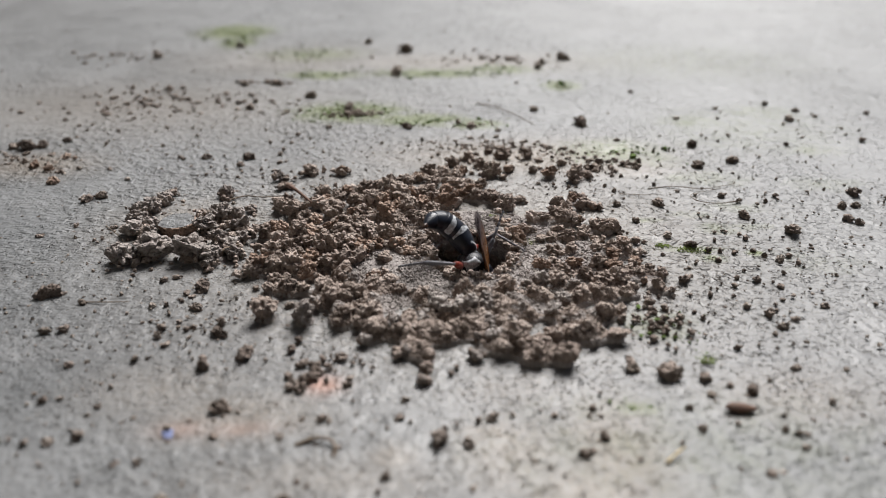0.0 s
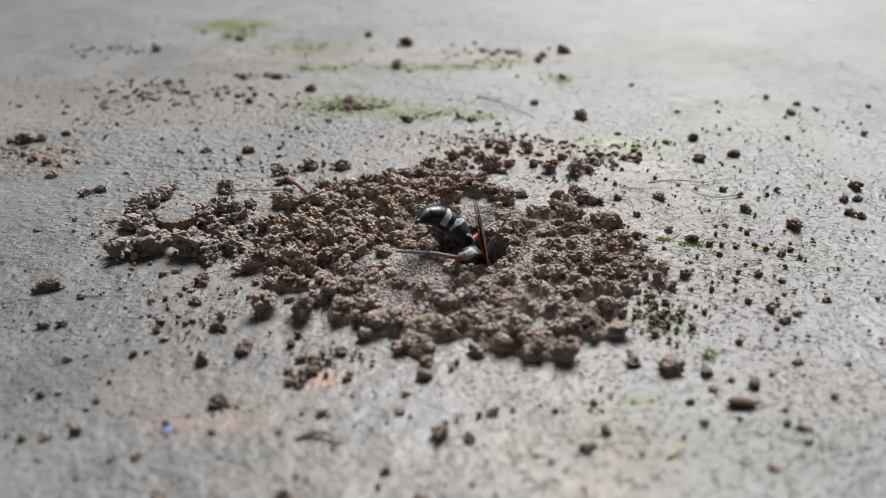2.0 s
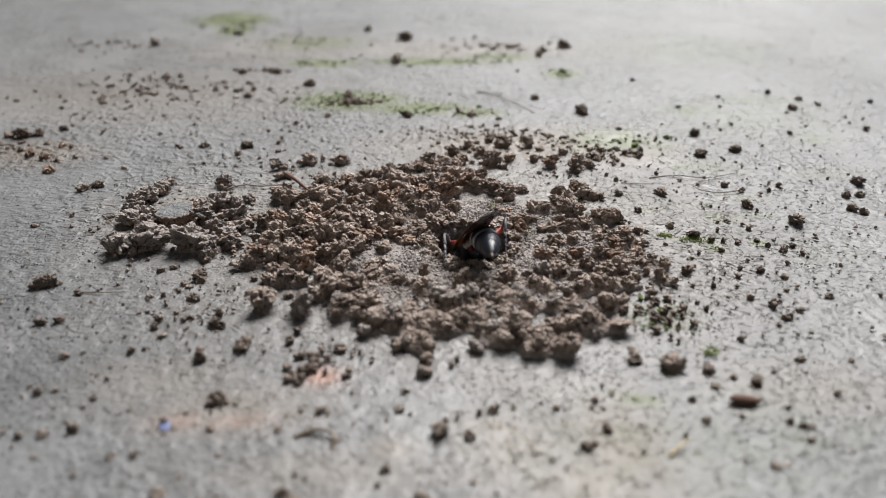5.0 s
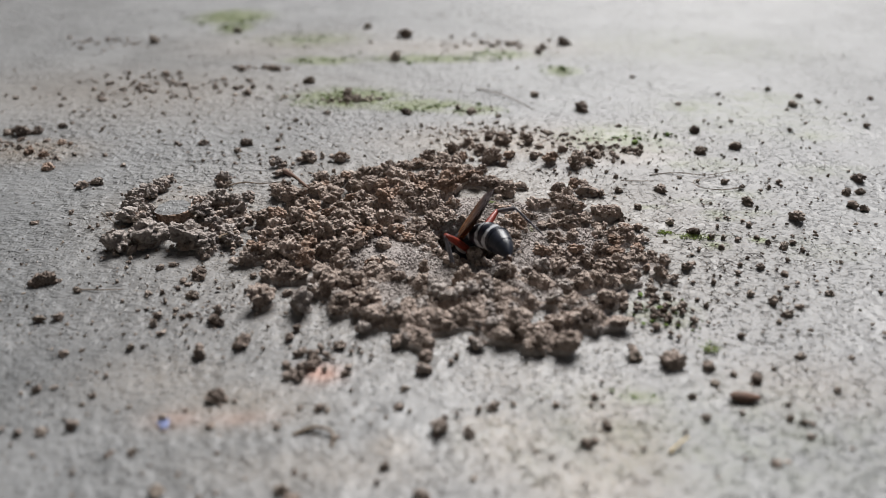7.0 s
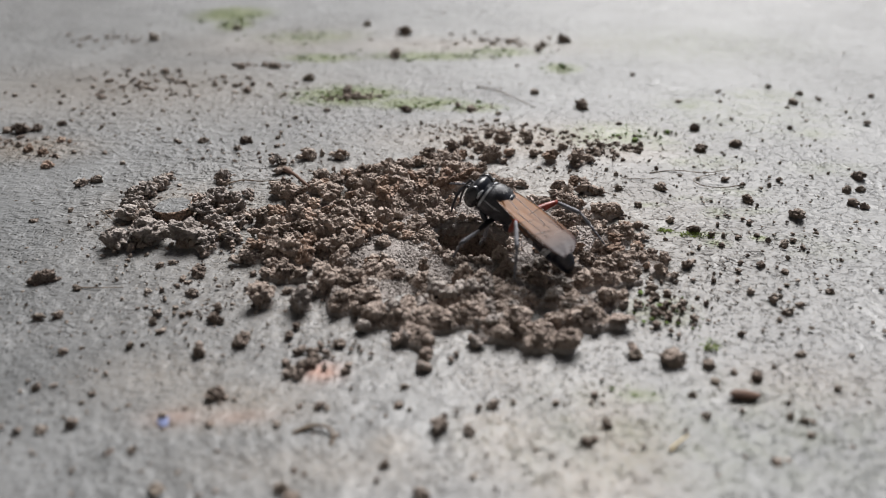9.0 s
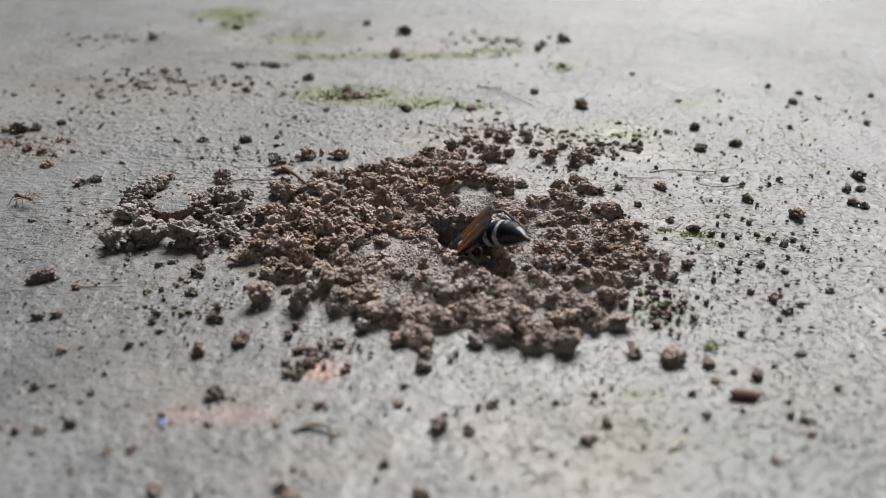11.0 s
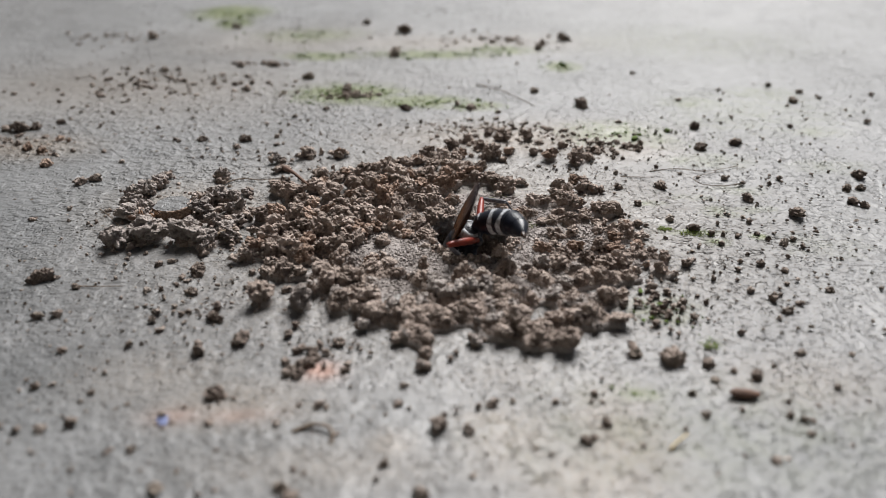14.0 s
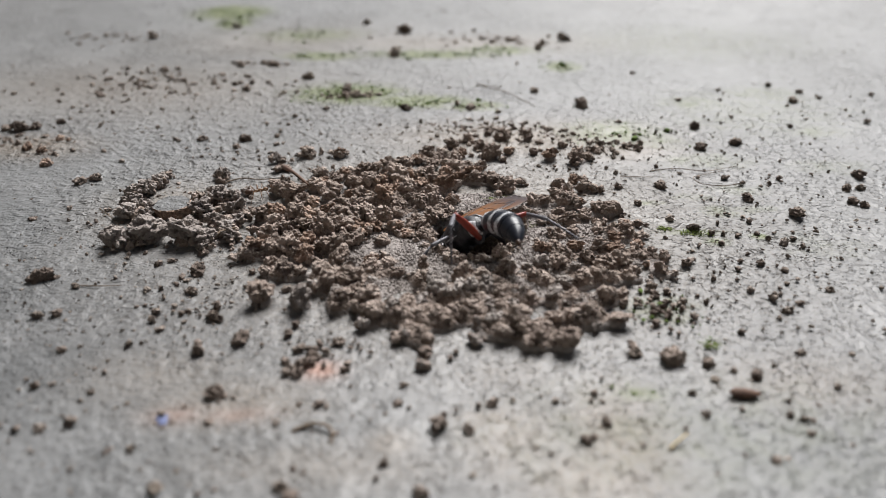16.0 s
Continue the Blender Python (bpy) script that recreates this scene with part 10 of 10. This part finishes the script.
    walk(RIG['hind_right_foot'], [
        (0, pose(0.0053, -0.00111, -0.00376, -155.7, 50.1, -168.5)), (0.1, pose(0.00479, -0.00111, -0.00373, -156.7, 50.2, -169.9)),
        (0.2, pose(0.00452, -0.00093, -0.00373, -152.9, 55, -165)), (0.3, pose(0.00439, -0.00153, -0.0035, -144.9, 50.2, -155)),
        (0.5, pose(0.00424, -0.0015, -0.00347, -147.6, 49.1, -158.5)), (1, pose(0.00424, -0.0015, -0.00347, -147.6, 49, -158.6)),
        (1.5, pose(0.00443, -0.00165, -0.00345, -143.4, 50.1, -153)), (1.8, pose(0.00443, -0.00165, -0.00345, -143.4, 50, -153.1)),
        (2, pose(0.00442, -0.00165, -0.00345, -143.4, 50, -153.1)), (2.4, pose(0.00665, -0.00135, -0.00341, -91.2, 73.9, -96.1)),
        (2.6, pose(0.00665, -0.00135, -0.00341, -91.3, 73.9, -96.1)), (2.7, pose(0.00616, -0.00133, -0.00358, -115.3, 71.8, -121.2)),
        (2.8, pose(0.00666, -0.00026, -0.00365, 172, 88.2, 165.8)), (2.9, pose(0.00417, 0.00166, -0.00338, 150.5, 29.7, 144)),
        (3, pose(0.00433, 0.00156, -0.00347, 149, 18.6, 140.2)), (3.0333, pose(0.00547, 0.00146, -0.00139, 148.1, -13.3, 121.3)),
        (3.0667, pose(0.0066, 0.00135, 0.00069, 160.5, -43.4, 96.3)), (3.1, pose(0.00774, 0.00125, 0.00277, -154, -60.2, 40.6)),
        (3.3, pose(0.0086, 0.00014, 0.00206, -144, -48.1, 28.4)), (3.4, pose(0.00351, -0.00097, 0.00337, 101.5, -73.9, 148.4)),
        (3.4667, pose(0.00308, -0.00026, -0.00094, 85.2, -11.4, 168.9)), (3.5, pose(0.00286, 0.00009, -0.0031, 85.5, 20.3, 172.4)),
        (3.6, pose(0.00253, 0.00105, -0.00261, 70, 28.2, 135.9)), (3.7, pose(0.00185, 0.00192, -0.00009, 74.1, -14.7, 167.3)),
        (3.8, pose(0.00202, 0.00002, -0.00221, 74.1, 40.9, 167.3)), (3.8667, pose(0.00226, 0.00075, -0.00081, 25.6, 49.8, 102.8)),
        (3.9333, pose(0.00249, 0.00148, 0.0006, -6.3, 25.5, 53.7)), (4, pose(0.00272, 0.00221, 0.002, -10.9, -8.8, 24.1)),
        (4.0667, pose(0.00227, 0.00152, 0.00119, -21.7, -18, 68.5)), (4.1333, pose(0.00182, 0.00084, 0.00038, -36.2, -16.9, 114.8)),
        (4.2, pose(0.00137, 0.00015, -0.00043, -45.5, -6.3, 158.5)), (5.2, pose(0.00281, -0.00212, -0.0022, -46.1, 8.1, 123)),
        (6.3, pose(0.00627, 0.00158, -0.00344, -60.4, 26.3, 77.3)), (6.5, pose(0.0033, -0.00149, -0.00304, -61.3, 28.8, 75.5)),
        (7, pose(0.00427, -0.001, -0.00366, -52.9, 29.2, 92.6)), (7.5, pose(0.00412, -0.00112, -0.00358, -54, 27.2, 90.4)),
        (7.6, pose(0.00411, -0.00112, -0.00357, -53.9, 27.4, 90.6)), (7.7, pose(0.00392, -0.00035, -0.00367, -57.1, 40.2, 84.8)),
        (7.8, pose(0.0043, -0.00121, -0.0036, -54.4, 24.5, 89.9)), (7.9, pose(0.00454, -0.00011, -0.00385, -58.3, -4.4, 68.5)),
        (8, pose(0.00666, 0.00244, -0.00273, -71.4, -39.7, 101)), (8.1, pose(0.00462, 0.00119, -0.00368, -72.5, 27, 109.3)),
        (8.2, pose(0.00619, 0.00262, -0.00276, -83.5, 24.8, 84.5)), (8.3, pose(0.00737, 0.00221, -0.00245, -91.7, 21.3, 63.8)),
        (8.4, pose(0.00816, 0.00126, -0.00231, -98.7, 23.3, 45.6)), (8.5, pose(0.00711, -0.00111, -0.00328, -92.1, 48.7, 56.4)),
        (8.6, pose(0.007, -0.0018, -0.00302, -96.6, 57.9, 50.9)), (8.7, pose(0.00678, -0.0011, -0.00345, -82.1, 59.3, 67.8)),
        (8.9, pose(0.00606, -0.00303, -0.00235, -171.6, 76.7, -25.4)), (9, pose(0.00606, -0.00303, -0.00235, -171.4, 76.7, -25.1)),
        (9.1, pose(0.00633, -0.00237, -0.00293, -162.5, 72, -15.9)), (9.2, pose(0.00691, 0.00078, -0.00347, -99.1, 46.2, 54.2)),
        (9.6, pose(0.00479, 0.0008, -0.00381, -60.2, 54.2, 103.4)), (10.4, pose(0.0033, 0.00055, -0.00335, -60.8, 13.3, 102.5)),
        (11.3, pose(0.00307, 0.0009, -0.00312, -61.2, 1.2, 99.1)), (11.5, pose(0.00315, 0.0015, -0.00294, -60.6, 10.6, 105.2)),
        (11.8, pose(0.00342, 0.00134, -0.00319, -60.1, -14.7, 93.6)), (12, pose(0.00345, 0.00065, -0.00341, -60.2, -11.6, 94)),
        (12.2, pose(0.00345, 0.00065, -0.00341, -60.2, -11.6, 94)), (12.4, pose(0.00366, 0.00108, -0.00341, -60.4, -18.8, 94.4)),
        (12.5, pose(0.00381, 0.0013, -0.0034, -61.1, -25.2, 96.4)), (12.6, pose(0.00375, 0.00151, -0.00329, -58.1, -26.6, 89.6)),
        (13, pose(0.00422, 0.00199, -0.00321, -56.7, -37.3, 87)), (13.2, pose(0.00367, 0.00203, -0.00295, -54.7, -38.9, 83.6)),
        (13.5, pose(0.00366, 0.00202, -0.00296, -54.8, -38.8, 83.8)), (13.7, pose(0.00345, 0.00233, -0.00258, -60.6, -9.2, 97.5)),
        (13.8, pose(0.00332, 0.00233, -0.00248, -60.6, 1.9, 98.3)), (14, pose(0.00333, 0.00167, -0.00297, -58, -24.7, 85.4)),
        (14.2, pose(0.00364, 0.00205, -0.00292, -56.5, -29.5, 82.1)), (14.5, pose(0.00401, 0.00293, -0.00228, -52.1, -39.5, 74.5)),
        (14.8, pose(0.00401, 0.00293, -0.00228, -52.2, -39.4, 74.5)), (14.9, pose(0.00436, 0.00324, -0.00202, -46.1, -43.5, 65.4)),
        (15, pose(0.0042, 0.00325, -0.00191, -40.6, -40, 57.2)), (15.1, pose(0.00382, 0.00277, -0.00237, -52.6, -37, 76.3)),
        (15.2, pose(0.00435, 0.00245, -0.00292, -60.4, 0.5, 99.5)), (15.3, pose(0.00519, 0.00256, -0.00296, -61.5, 26.2, 94.8)),
        (15.4, pose(0.00738, 0.00284, -0.00168, -69.8, 5.6, 65.5)), (15.5, pose(0.00744, 0.00275, -0.00175, -70, 7, 64.4)),
        (15.6, pose(0.00658, 0.00026, -0.00368, -63.9, 29.9, 83.1)), (15.7, pose(0.00627, -0.00075, -0.00372, -56.7, 37.7, 96)),
        (15.9, pose(0.00635, -0.00017, -0.00376, -73.7, 40, 69.1)), (16, pose(0.00624, 0.00083, -0.0037, -80, 49.8, 60.2))])
    walk(RIG['head'], [
        (0, pose(0.00585, 0, 0.00006, 0, 0, 0)), (16, pose(0.00585, 0, 0.00006, 0, 0, 0))])
    walk(DUG[0], [(0, pose(0.001, 0.002, -0.014)), (2.1, pose(0.001, 0.002, -0.014)), (2.2, pose(0.003, 0.0012, -0.004, 40)), (2.3, pose(0.0050, -0.0010, 0.0024, 85, 10)),
                  (2.4, pose(0.0056, -0.0042, 0.0013, 120, 20)), (3.4, pose(0.0056, -0.0042, 0.0013, 120, 20)), (3.45, pose(0.0005, -0.0042, 0.0050, 150, 60)),
                  (3.5, pose(-0.0056, -0.0046, 0.0012, 160, 110)), (16, pose(-0.0056, -0.0046, 0.0012, 160, 110))])
    walk(DUG[1], [(0, pose(-0.001, 0.0015, -0.0145)), (4.4, pose(-0.001, 0.0015, -0.0145)), (4.9, pose(0.0002, -0.0002, -0.003, 30)), (5.2, pose(0.0006, -0.0016, 0.0010, 50, 10)),
                  (8.1, pose(0.0006, -0.0016, 0.0010, 50, 10)), (8.3, pose(0.0022, -0.0022, 0.0022, 90, 30)), (8.4, pose(0.0037, -0.0024, 0.0014, 110, 40)), (16, pose(0.0037, -0.0024, 0.0014, 110, 40))])
    ant_moves()


motions()
